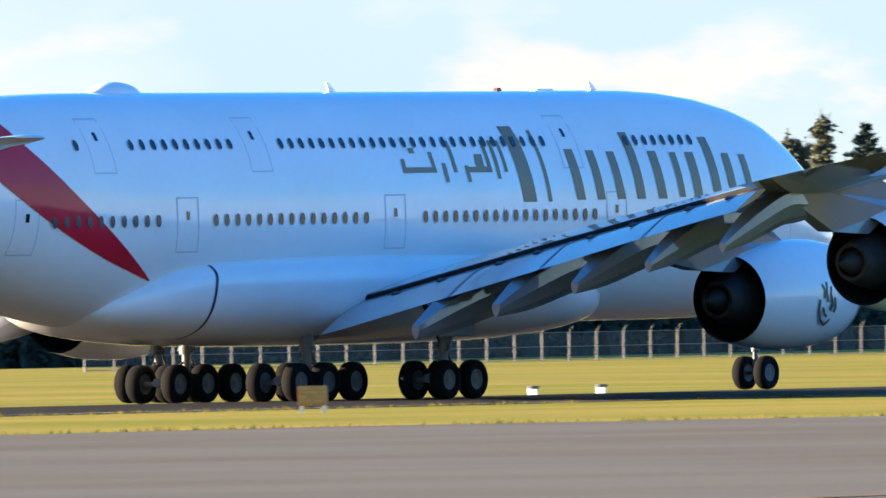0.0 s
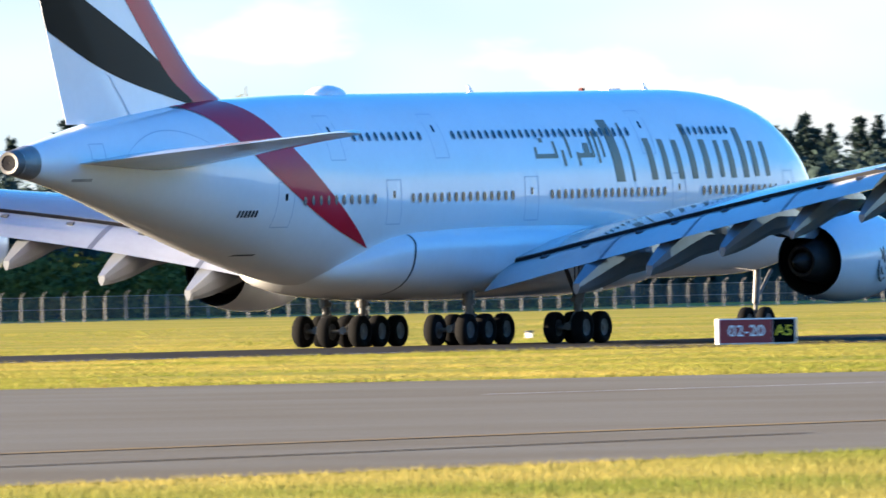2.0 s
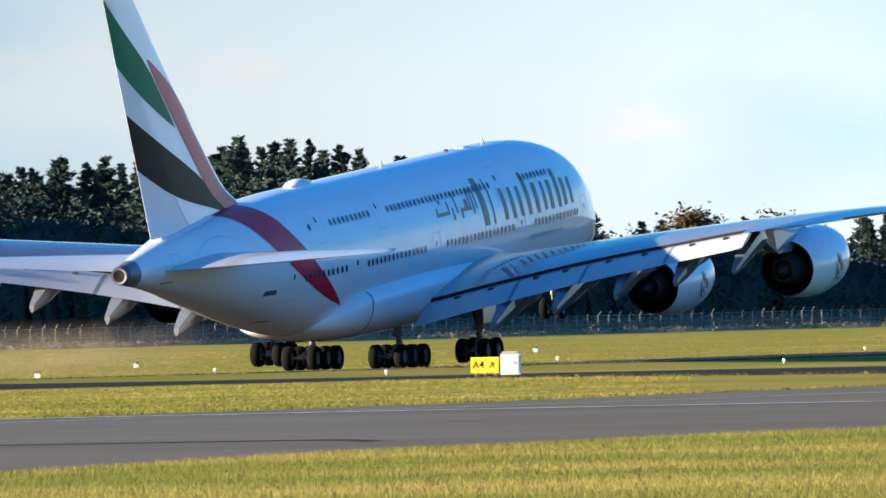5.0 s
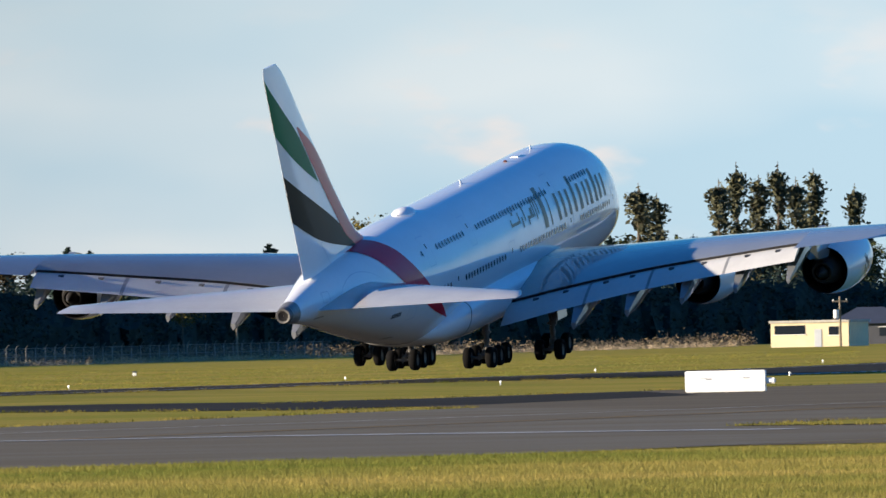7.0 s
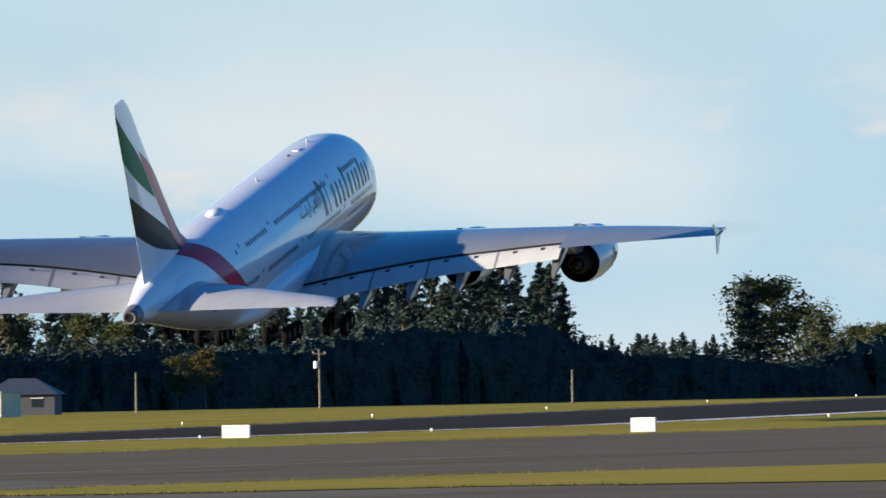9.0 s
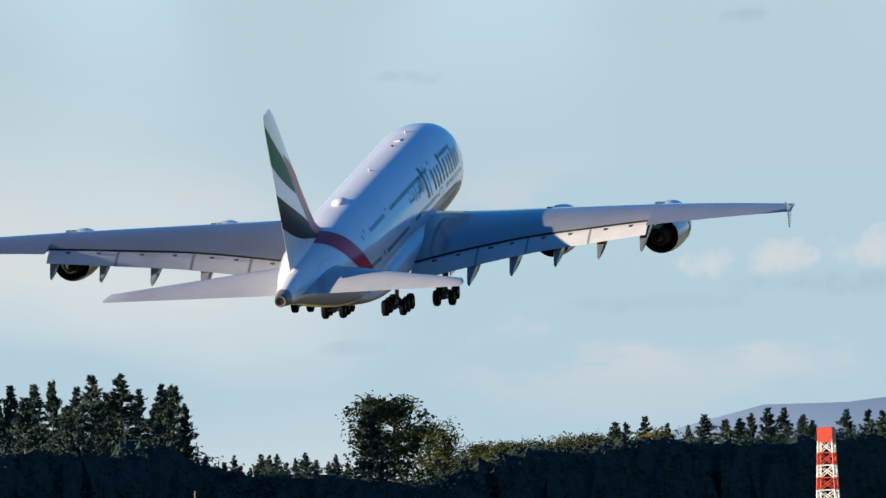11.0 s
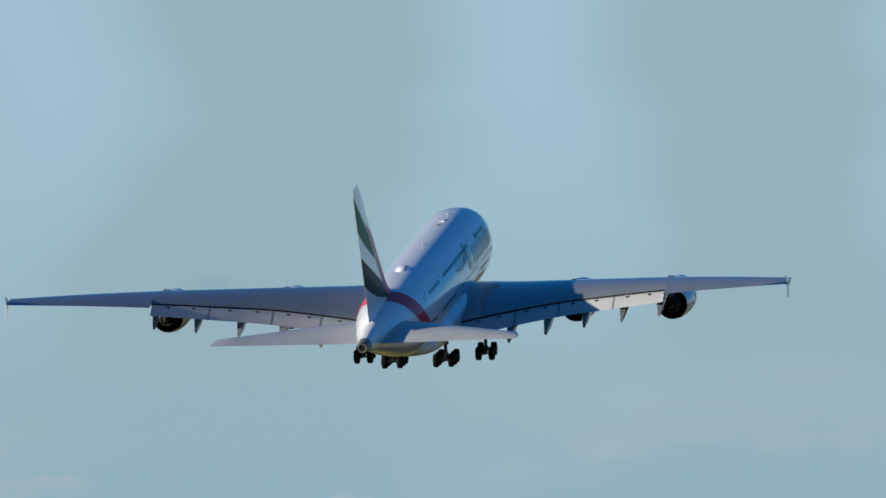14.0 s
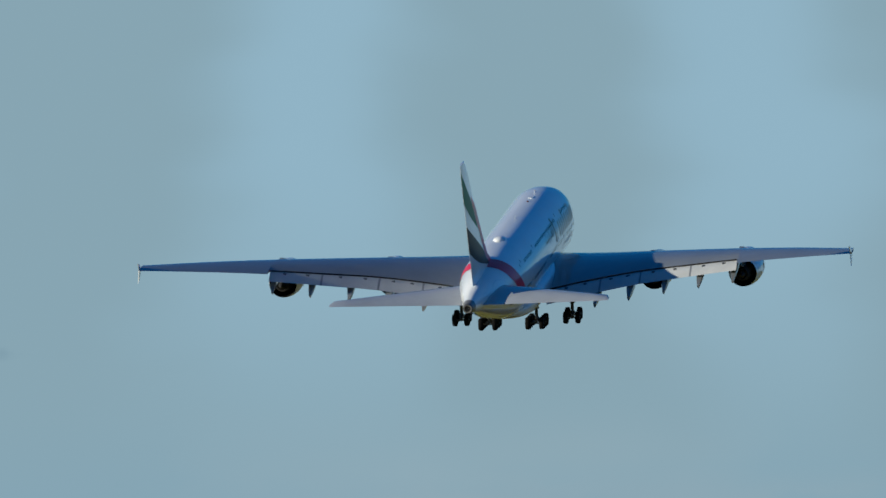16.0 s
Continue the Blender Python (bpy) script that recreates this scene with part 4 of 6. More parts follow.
    for s in (31.5, 14.8):
        bm = bmesh.new()
        loft(bm, [[(S0 - s - d + 0.25, w, 10.74), (S0 - s - d - 0.25, w, 10.74), (S0 - s - d - 0.45, w, 11.15), (S0 - s - d - 0.3, w, 11.15)] for d, w in ((0, -0.03), (0, 0.03))], caps=True)
        bmesh.ops.recalc_face_normals(bm, faces=bm.faces)
        part("blade_antenna", bm, WHITE, plane)
    bm = boxed(S0 - 19.0, -0.3, 10.74, S0 - 17.8, 0.3, 10.9, bevel=0.05)
    part("antenna_box", bm, WHITE, plane)
    part("beacon", boxed(S0 - 21.2, -0.12, 10.74, S0 - 20.95, 0.12, 10.95, bevel=0.04), mat("red_beacon", (0.10, 0.02, 0.015), 0.3), plane, "red beacon light")
    # fin
    bm = bmesh.new()
    rings = []
    for i in range(25):
        z = 9.7 + (FIN_TOP - 9.7) * (i / 24)
        le, te = fin_edges(z)
        cs = [0, 0.01, 0.03, 0.07, 0.14, 0.25, 0.4, 0.6, 0.8, 1.0]
        right = [(S0 - (le + c * (te - le)), -fin_half(le + c * (te - le), z), z) for c in cs]
        leftp = [(S0 - (le + c * (te - le)), fin_half(le + c * (te - le), z), z) for c in cs[::-1]]
        rings.append(right + leftp)
    loft(bm, rings, caps=True)
    bmesh.ops.recalc_face_normals(bm, faces=bm.faces)
    fin = part("tail_fin", bm, WHITE, plane, "white tail fin with red, green and black bands", True)
    for side in (-1, 1):
        for nm, mt, lo, up, c0, c1 in (
                ("green_band", GREEN, curve((0.33, 0.395), (0.5, 0.462), (0.75, 0.565), (1.0, 0.68)), curve((0.33, 0.43), (0.38, 0.62), (0.6, 0.775), (1.0, 0.95)), 0.33, 1.0),
                ("black_band", BLACK, curve((0.2, 0.018), (0.4, 0.065), (0.7, 0.145), (1.0, 0.26)), curve((0.2, 0.13), (0.34, 0.22), (0.6, 0.335), (1.0, 0.485)), 0.2, 1.0)):
            bm = bmesh.new()
            fin_patch(bm, lo, up, c0, c1, side)
            part(nm, bm, mt, fin, nm.replace("_", " ") + ", painted", True)
        bm = bmesh.new()
        n = 30
        vs = []
        for i in range(n + 1):
            w = 0.012 + 0.67 * i / n
            z = FIN_BASE + w * (FIN_TOP - FIN_BASE)
            le, te = fin_edges(z)
            c0 = smooth_table([(0.0, 0.002), (0.4, 0.004), (0.52, 0.04), (0.6, 0.13), (0.69, 0.34)], w)[0]
            c1 = smooth_table([(0.05, 0.235), (0.2, 0.26), (0.45, 0.31), (0.6, 0.35), (0.69, 0.36)], w)[0]
            vs.append([bm.verts.new((S0 - (le + c * (te - le)), side * (fin_half(le + c * (te - le), z) + 0.018), z)) for c in [c0 + (c1 - c0) * k / 5 for k in range(6)]])
        for a, b in zip(vs, vs[1:]):
            for j in range(5):
                bm.faces.new((a[j], b[j], b[j + 1], a[j + 1]))
        part("red_edge", bm, RED, fin, "red painted leading band", True)
        bm = bmesh.new()
        fin_patch(bm, lambda c: 0.0, lambda c: 0.125, 0.660, 0.666, side, 1, 24, 0.024)
        part("rudder_seam", bm, SEAM, fin, "thin rudder hinge seam")
    # wings
    flexing, stabs = [], []
    for side in (-1, 1):
        chord = lambda y: 3.1 - 0.045 * y
        ys = [1.5, 3.4, 5, 7, 9, 11, 13, 14.8, 17, 19, 21, 23, 25, 26.2]
        wing = part("wing", wing_skin(side, ys, lambda y: 1 - chord(y) / (wing_station(y)[1] - wing_station(y)[0]) + 0.01), SHADED_WING_GREY, plane, "light grey swept wing", True)
        part("outer_wing", wing_skin(side, [26.2, 28, 30, 32, 34, 36, 38, 39.2, 39.6], lambda y: 1.0), SHADED_WING_GREY, wing, "light grey wing tip", True)
        for y0, y1 in ((3.9, 9.9), (9.95, 14.6), (14.65, 20.6), (20.65, 26.1)):
            part("flap", flap_skin(side, y0, y1, chord, 0.10, 22.0), FLAP_GREY, wing, "lowered grey flap", True)
        for y in (6.0, 8.2, 11.2, 13.2, 16.2, 18.8, 22.2, 24.6):
            p, c, a = wing_point(y, 1 - chord(y) / (wing_station(y)[1] - wing_station(y)[0]), 0.0, side), chord(y), radians(22.0)
            at = p + Vector((-0.30 * c * math.cos(a) + 0.05, 0, -0.30 * c * math.sin(a) + 0.40 * 0.16 * c - 0.08))
            bm = boxed(-0.12, -0.24, -0.05, 0.12, 0.24, 0.03)
            bmesh.ops.rotate(bm, cent=(0, 0, 0), matrix=Matrix.Rotation(-a, 3, "Y"), verts=bm.verts)
            bmesh.ops.translate(bm, vec=at, verts=bm.verts)
            part("vent", bm, DARK_SEAM, wing, "small dark vent")
        for y in (9.925, 14.625, 20.625):
            bm = flap_skin(side, y - 0.11, y + 0.11, lambda yy: chord(yy) + 0.02, 0.085, 22.0, 1)
            part("flap_joint", bm, FLAP_JOINT, wing, "dark gap between flaps")
        # dark slot between wing and flaps, seen from above
        bm = bmesh.new()
        vs = []
        for i in range(29):
            y = 3.7 + 22.4 * i / 28
            le, te, z, tw, th = wing_station(y)
            ce = 1 - chord(y) / (te - le)
            k = 0.5 * (0.38 + (0.18 - 0.38) * (ce - 0.65) / 0.2)
            vs.append([bm.verts.new(wing_point(y, ce + d, 0.0, side) + Vector((0, 0, lift))) for d, lift in ((0.0125, 0.10), (0.0135, -0.06))])
        for a, b in zip(vs, vs[1:]):
            bm.faces.new((a[0], a[1], b[1], b[0]))
        part("flap_slot", bm, DUCT, wing, "dark slot ahead of the flaps")
        # tip fence
        bm = bmesh.new()
        tip = wing_point(39.6, 0.5, 0.0, side)
        pts = [(1.0, 0.0), (-0.5, 0.2), (-2.1, 0.95), (-2.4, 0.95), (-1.8, 0.1), (-2.05, -1.3), (-1.8, -1.3), (-0.5, -0.26)]
        va = [bm.verts.new(tip + Vector((a, side * (0.04 - 0.05 * b), b))) for a, b in pts]
        vb = [bm.verts.new(tip + Vector((a, side * (-0.04 - 0.05 * b), b))) for a, b in pts]
        bm.faces.new(va)
        bm.faces.new(vb[::-1])
        for k in range(len(pts)):
            bm.faces.new((va[k], vb[k], vb[(k + 1) % len(pts)], va[(k + 1) % len(pts)]))
        bmesh.ops.recalc_face_normals(bm, faces=bm.faces)
        part("tip_fence", bm, WHITE, wing, "white wing tip fence")
        part("tip_lamp", boxed(*(tip + Vector((-1.5, -0.10, -0.10))), *(tip + Vector((0.4, 0.10, 0.10))), bevel=0.06), SIGN_DARK, wing, "dark tip lamp housing")
        for y, ln, wd, dp in ((9.6, 8.4, 1.1, 1.75), (13.5, 8.0, 1.1, 1.7), (17.6, 7.4, 1.0, 1.55), (21.7, 6.9, 0.95, 1.4), (25.7, 6.4, 0.9, 1.3)):
            part("flap_fairing", canoe(side, y, ln, wd, dp), SHADED_WING_GREY, wing, "grey flap track fairing")
        # lighter than the wings: the tailplane's sunlight is put into its colour
        stabs.append(part("tailplane", tailplane_skin(side), FLAP_GREY, plane, "light grey tailplane", True))
        flexing.append((side, wing))
        flexing.append((side, build_engine(plane, side * 25.8, 36.4, 4.9, True)))
        flexing.append((side, build_engine(plane, side * 14.8, 28.3, 3.38, False)))
    # landing gear
    moving = []
    for side in (-1, 1):
        build_leg(plane, 33.9, side * 6.23, 4.2, (0.3, side * 0.5), 1.6)
        moving.append(("wing_gear", build_bogie(plane, 33.9, side * 6.23, (-0.85, 0.85), 1.35)))
        build_leg(plane, 37.2, side * 2.63, 3.0, (0.0, 0.0), -1.4)
        moving.append(("body_gear", build_bogie(plane, 37.2, side * 2.63, (-1.7, 0.0, 1.7), 1.55)))
        # leg doors
        part("gear_door", boxed(S0 - 35.2, side * 7.0 - 0.04, 2.0, S0 - 33.0, side * 7.0 + 0.04, 4.2, bevel=0.02), SHADED_WING_GREY, plane, "grey landing gear door")
    bm = bmesh.new()
    xs = S0 - 4.45
    rod(bm, (xs + 0.25, 0, 3.0), (xs, 0, 1.4), 0.17, 0.16, 12)
    rod(bm, (xs, 0, 1.4), (xs, 0, 0.6), 0.10, n=10)
    rod(bm, (xs, -0.45, 0.63), (xs, 0.45, 0.63), 0.09)
    rod(bm, (xs + 1.6, 0, 2.9), (xs + 0.1, 0, 1.6), 0.08)
    nose = part("nose_gear", bm, STRUT, plane, "steel nose gear leg", True)
    for k in (-1, 1):
        child("tyre", NOSE_TYRE, nose, (xs, k * 0.48, 0.63))
        child("wheel_rim", NOSE_HUB, nose, (xs, k * 0.48, 0.63))
    # the airframe sits a little nose-up on its gear
    pivot = Vector((S0 - 37.0, 0, 2.0))
    seat = Matrix.Translation(pivot + Vector((0, 0, 0.213))) @ pose(0, 0, 0, 0, -0.236, 0) @ Matrix.Translation(-pivot)
    for ob in plane.children:
        if not ob.name.startswith(("gear_leg", "bogie", "nose_gear")):
            ob.matrix_basis = seat @ ob.matrix_basis
    return plane, moving, flexing, stabs, seat


AIRLINER, GEAR, FLEXING, STABS, SEAT = build_airliner()


def plane_pose(x, y, z, pitch, bank, yaw):
    return Matrix.Translation((x, y, z)) @ pose(0, 0, 0, 0, 0, yaw) @ pose(0, 0, 0, 0, -pitch, 0) @ pose(0, 0, 0, bank, 0, 0)


# ---- the field's signs and instruments ----
SIGN_WHITE = mat("sign_white", (0.80, 0.80, 0.78), 0.45, vary=0.06, scale=1.5, fine=0.03, fine_scale=10)
SIGN_GREY = mat("sign_grey", (0.42, 0.45, 0.50), 0.5, vary=0.1, scale=1.5)
SIGN_ORANGE = mat("sign_orange_red", (0.45, 0.028, 0.006), 0.6, vary=0.08, scale=1.0, spec=0.0)
SIGN_RED = mat("sign_dark_red", (0.30, 0.02, 0.025), 0.45, vary=0.1, scale=1.0)
SIGN_LEMON = mat("sign_lemon", (0.62, 0.44, 0.03), 0.6, vary=0.06, scale=1.0, spec=0.05)
SIGN_YELLOW = mat("sign_yellow", (0.50, 0.195, 0.005), 0.6, vary=0.06, scale=1.0, spec=0.05)
SIGN_BLACK = mat("sign_black", (0.006, 0.006, 0.006), 0.8, vary=0.1, scale=1.0, spec=0.0)
LETTER_WHITE = mat("letter_white", (0.82, 0.82, 0.80), 0.5)
LETTER_YELLOW = mat("letter_yellow", (0.85, 0.62, 0.03), 0.5)
LETTER_BLACK = mat("letter_black", (0.006, 0.006, 0.006), 0.8, spec=0.0)
VANE = mat("dark_vane", (0.022, 0.018, 0.018), 0.3, vary=0.2, scale=8.0)
CREAM = mat("cream_paint", (0.56, 0.57, 0.44), 0.5, second=(0.47, 0.49, 0.38), scale=2.0, fine=0.04, fine_scale=20)
GALV = mat("galvanised_steel", (0.16, 0.165, 0.17), 0.6, metal=0.0, vary=0.2, scale=4.0)
TIMBER = mat("weathered_timber", (0.22, 0.18, 0.13), 0.85, vary=0.3, scale=1.0)


def spot(az, r):
    """Plan position at az degrees from the runway's direction and r metres from the camera."""
    az += 0.047
    x, y = r * math.cos(radians(az)), r * math.sin(radians(az))
    return Vector((x, y, ground_z(x, y)))


def lettering(text, size, material, parent, place):
    cu = bpy.data.curves.new("lettering", "FONT")
    cu.body, cu.size, cu.align_x, cu.align_y, cu.extrude = text, size, "CENTER", "CENTER", 0.004
    cu.offset = 0.006 * size
    tmp = new("lettering", cu)
    me = bpy.data.meshes.new_from_object(tmp.evaluated_get(bpy.context.evaluated_depsgraph_get()))
    bpy.data.objects.remove(tmp)
    me.materials.append(material)
    ob = new("lettering", me)
    ob.parent = parent
    # text lies in its xy plane: stand it up to face the sign's front (-y)
    ob.matrix_local = Matrix.Translation(place) @ pose(0, 0, 0, 90, 0, 0)
    return ob


def field_sign(name, label, az, r, w, h, depth, leg, turn, fields, frame_mat=None, legs=3, group="", spikes=False):
    """A box sign on short legs. It faces its own -y; turn is its heading. fields: (from, to, material, [(text, size, material, at)])."""
    base = new(name)
    tagged(base, label, "sign", group)
    frame_mat = frame_mat or SIGN_WHITE
    part("case", boxed(-w / 2, -depth / 2, leg, w / 2, depth / 2, leg + h, bevel=0.02), frame_mat, base, "white sign case")
    for k in range(legs):
        x = -w / 2 + 0.25 + (w - 0.5) * k / max(1, legs - 1)
        part("leg", boxed(x - 0.05, -0.08, -0.05, x + 0.05, 0.08, leg + 0.02), GALV, base)
    if spikes:
        bm = bmesh.new()
        for dy in (-0.04, 0.05):
            rod(bm, (0, dy, -0.01), (0.01, dy * 2.2, 0.17), 0.0045, n=4)
        wire = data_of(bm, GALV)
        k = int(w / 0.11)
        for i in range(k):
            child("bird_spike", wire, base, (-w / 2 + 0.06 + (w - 0.12) * i / (k - 1), 0, leg + h))
    for a, b, m, texts in fields:
        part("panel", boxed(a, -depth / 2 - 0.012, leg + 0.05, b, -depth / 2 + 0.01, leg + h - 0.05, bevel=0.004), m, base, "coloured sign panel")
        for text, size, tm, at in texts:
            words = text.split(" ")
            for k, word in enumerate(words):
                shift = 0.0 if len(words) == 1 else (k - 0.5) * size * (1.3 if len(words[0]) + len(words[1]) > 2 else 1.1)
                lettering(word, size, tm, base, (at + shift, -depth / 2 - 0.018, leg + h / 2))
    base.matrix_world = Matrix.Translation(spot(az, r)) @ pose(0, 0, 0, 0, 0, turn)
    return base


# faces towards -x (turn -90) catch the sun; those turned to -y stay in shade
field_sign("runway_sign", "orange and black lit runway sign with white frame on grass", 25.464, 226, 3.42, 1.36, 0.62, 0.11, -90,
           [(-1.66, 0.67, SIGN_ORANGE, [("11-29", 0.80, LETTER_WHITE, -0.47)]), (0.69, 1.66, SIGN_BLACK, [("A", 0.80, LETTER_YELLOW, 1.17)])], spikes=True)
field_sign("blank_sign", "plain white board sign on short legs in grass", 24.965, 505, 3.42, 1.36, 0.5, 0.2, -90, [(-1.66, 1.66, SIGN_WHITE, [])])
field_sign("direction_sign", "yellow and black taxiway direction sign on grass", 22.82, 556, 4.62, 1.08, 0.3, 0.1, -90,
           [(-2.26, -0.12, SIGN_YELLOW, [("\u2190 A5", 0.74, LETTER_BLACK, -1.2)]), (-0.10, 0.70, SIGN_BLACK, [("A", 0.74, LETTER_YELLOW, 0.3)]),
            (0.72, 2.26, SIGN_YELLOW, [("F \u2192", 0.74, LETTER_BLACK, 1.5)])], SIGN_WHITE, spikes=True)
field_sign("runway_sign", "dull red and black runway sign with white end panel", 26.77, 652, 3.3, 1.06, 0.5, 0.06, -55,
           [(-1.58, 0.62, SIGN_RED, [("02-20", 0.66, LETTER_WHITE, -0.45)]), (0.64, 1.58, SIGN_BLACK, [("A5", 0.62, LETTER_YELLOW, 1.1)])])
field_sign("runway_sign", "dull red and black runway sign with white end panel", 31.02, 532, 1.42, 1.12, 0.62, 0.14, -40,
           [(-0.67, 0.22, SIGN_RED, [("02-20", 0.32, LETTER_WHITE, -0.22)]), (0.24, 0.67, SIGN_BLACK, [])])
field_sign("blank_sign", "plain white board sign on short legs in grass", 30.246, 563, 2.14, 0.80, 0.3, 0.12, -90, [(-1.12, 1.12, SIGN_WHITE, [])])
field_sign("direction_sign", "small yellow taxiway sign beside a white cabinet", 20.69, 770, 1.50, 0.78, 0.25, 0.12, -90, [(-0.71, 0.71, SIGN_LEMON, [("A4 \u2197", 0.52, LETTER_BLACK, 0.0)])], SIGN_LEMON)
long_board = field_sign("blank_sign", "long white board sign beside the taxiway", 16.938, 755, 3.9, 1.02, 0.35, 0.06, -88, [(-1.98, 1.98, SIGN_WHITE, [])])
part("end_cap", boxed(1.9, -0.1, 0.42, 2.45, 0.1, 0.70, bevel=0.06), SIGN_WHITE, long_board, "small white end lamp")
field_sign("blank_sign", "white two-part board sign by the runway", 15.64, 1050, 1.9, 0.86, 0.3, 0.06, -88, [(-0.92, -0.03, SIGN_WHITE, []), (0.03, 0.92, SIGN_WHITE, [])])
field_sign("blank_sign", "white board sign by the runway", 14.165, 1010, 1.62, 0.92, 0.3, 0.06, -88, [(-0.78, 0.78, SIGN_WHITE, [])])


def bars_on(board, rows, y):
    """Dark unreadable bars across a board's face."""
    for a, b, z in rows:
        part("mark", boxed(a, y - 0.02, z - 0.02, b, y, z + 0.02), SIGN_GREY, board)


for ob in [o for o in scene.objects if o.name.startswith("blank_sign")]:
    w = ob.children[0].dimensions.x if ob.children else 3.0
    if w > 3:
        bars_on(ob, [(-0.30 * w, -0.22 * w, 0.72), (0.18 * w, 0.26 * w, 0.75)], -0.28)


def cabinet(az, r, w, d, h, cap, label, turn=-75):
    base = new("equipment_cabinet")
    tagged(base, label, "cabinet")
    part("body", boxed(-w / 2, -d / 2, -0.05, w / 2, d / 2, h, bevel=0.02), SIGN_WHITE, base, "white steel body")
    part("lid", boxed(-w / 2 + cap, -d / 2 - 0.02, h - 0.005, w / 2 - cap, d / 2 + 0.02, h + 0.10, bevel=0.02), CREAM, base, "cream lid")
    part("door_plate", boxed(-w / 2 + 0.06, -d / 2 - 0.014, 0.1, w / 2 - 0.06, -d / 2 + 0.005, h - 0.1, bevel=0.006), SIGN_WHITE, base)
    part("lock", boxed(0.18, -d / 2 - 0.04, h * 0.55, 0.24, -d / 2, h * 0.6), SIGN_BLACK, base)
    base.matrix_world = Matrix.Translation(spot(az, r)) @ pose(0, 0, 0, 0, 0, turn)
    return base


cabinet(31.57, 432, 0.80, 0.32, 1.17, 0.1, "white steel equipment cabinet standing on grass")
cabinet(20.60, 768, 0.95, 0.5, 1.05, 0.08, "white equipment cabinet beside a yellow sign")


def orange_box():
    base = new("marker_box")
    tagged(base, "weathered orange timber box on two white legs", "box")
    part("body", boxed(-0.44, -0.3, 0.22, 0.44, 0.3, 0.84, bevel=0.03), mat("orange_timber", (0.42, 0.24, 0.07), 0.8, vary=0.3, scale=3.0), base)
    for x in (-0.35, 0.35):
        part("leg", boxed(x - 0.06, -0.06, -0.05, x + 0.06, 0.06, 0.24), SIGN_WHITE, base)
    for z in (0.36, 0.5, 0.64, 0.76):
        part("slat", boxed(-0.45, -0.33, z - 0.045, 0.45, -0.30, z + 0.045, bevel=0.01), mat("orange_slat", (0.48, 0.29, 0.09), 0.8, vary=0.3, scale=4.0), base)
    base.matrix_world = Matrix.Translation(spot(34.81, 492)) @ pose(0, 0, 0, 0, 0, -60)


orange_box()


def wind_mast():
    """A pole with a ball sensor and cross arms."""
    base = new("sensor_mast")
    tagged(base, "steel mast with a glass ball sensor and small cross arms", "weather instrument")
    part("pole", rodded((0, 0, -0.1), (0, 0, 2.2), 0.036, n=14), GALV, base, "", True)
    part("neck", rodded((0, 0, 2.2), (0, 0, 2.47), 0.026, 0.02, 12), SIGN_BLACK, base, "", True)
    bm = bmesh.new()
    bmesh.ops.create_uvsphere(bm, u_segments=20, v_segments=12, radius=0.078)
    bmesh.ops.translate(bm, vec=(0, 0, 2.38), verts=bm.verts)
    part("ball", bm, mat("dark_ball", (0.012, 0.010, 0.010), 0.15), base, "dark glossy ball", True)
    part("collar", rodded((0, 0, 2.13), (0, 0, 2.22), 0.055, n=14), GALV, base, "", True)
    for k, ln in ((-1, 0.15), (1, 0.2)):
        part("arm", rodded((0, 0, 2.17), (k * ln, 0, 2.17), 0.013), GALV, base, "", True)
        part("sensor", rodded((k * 0.11, 0, 2.13), (k * 0.11, 0, 2.23), 0.03, 0.02), SIGN_BLACK, base, "", True)
    base.matrix_world = Matrix.Translation(spot(31.99, 67.5)) @ pose(0, 0, 0, 0, 0, -58)


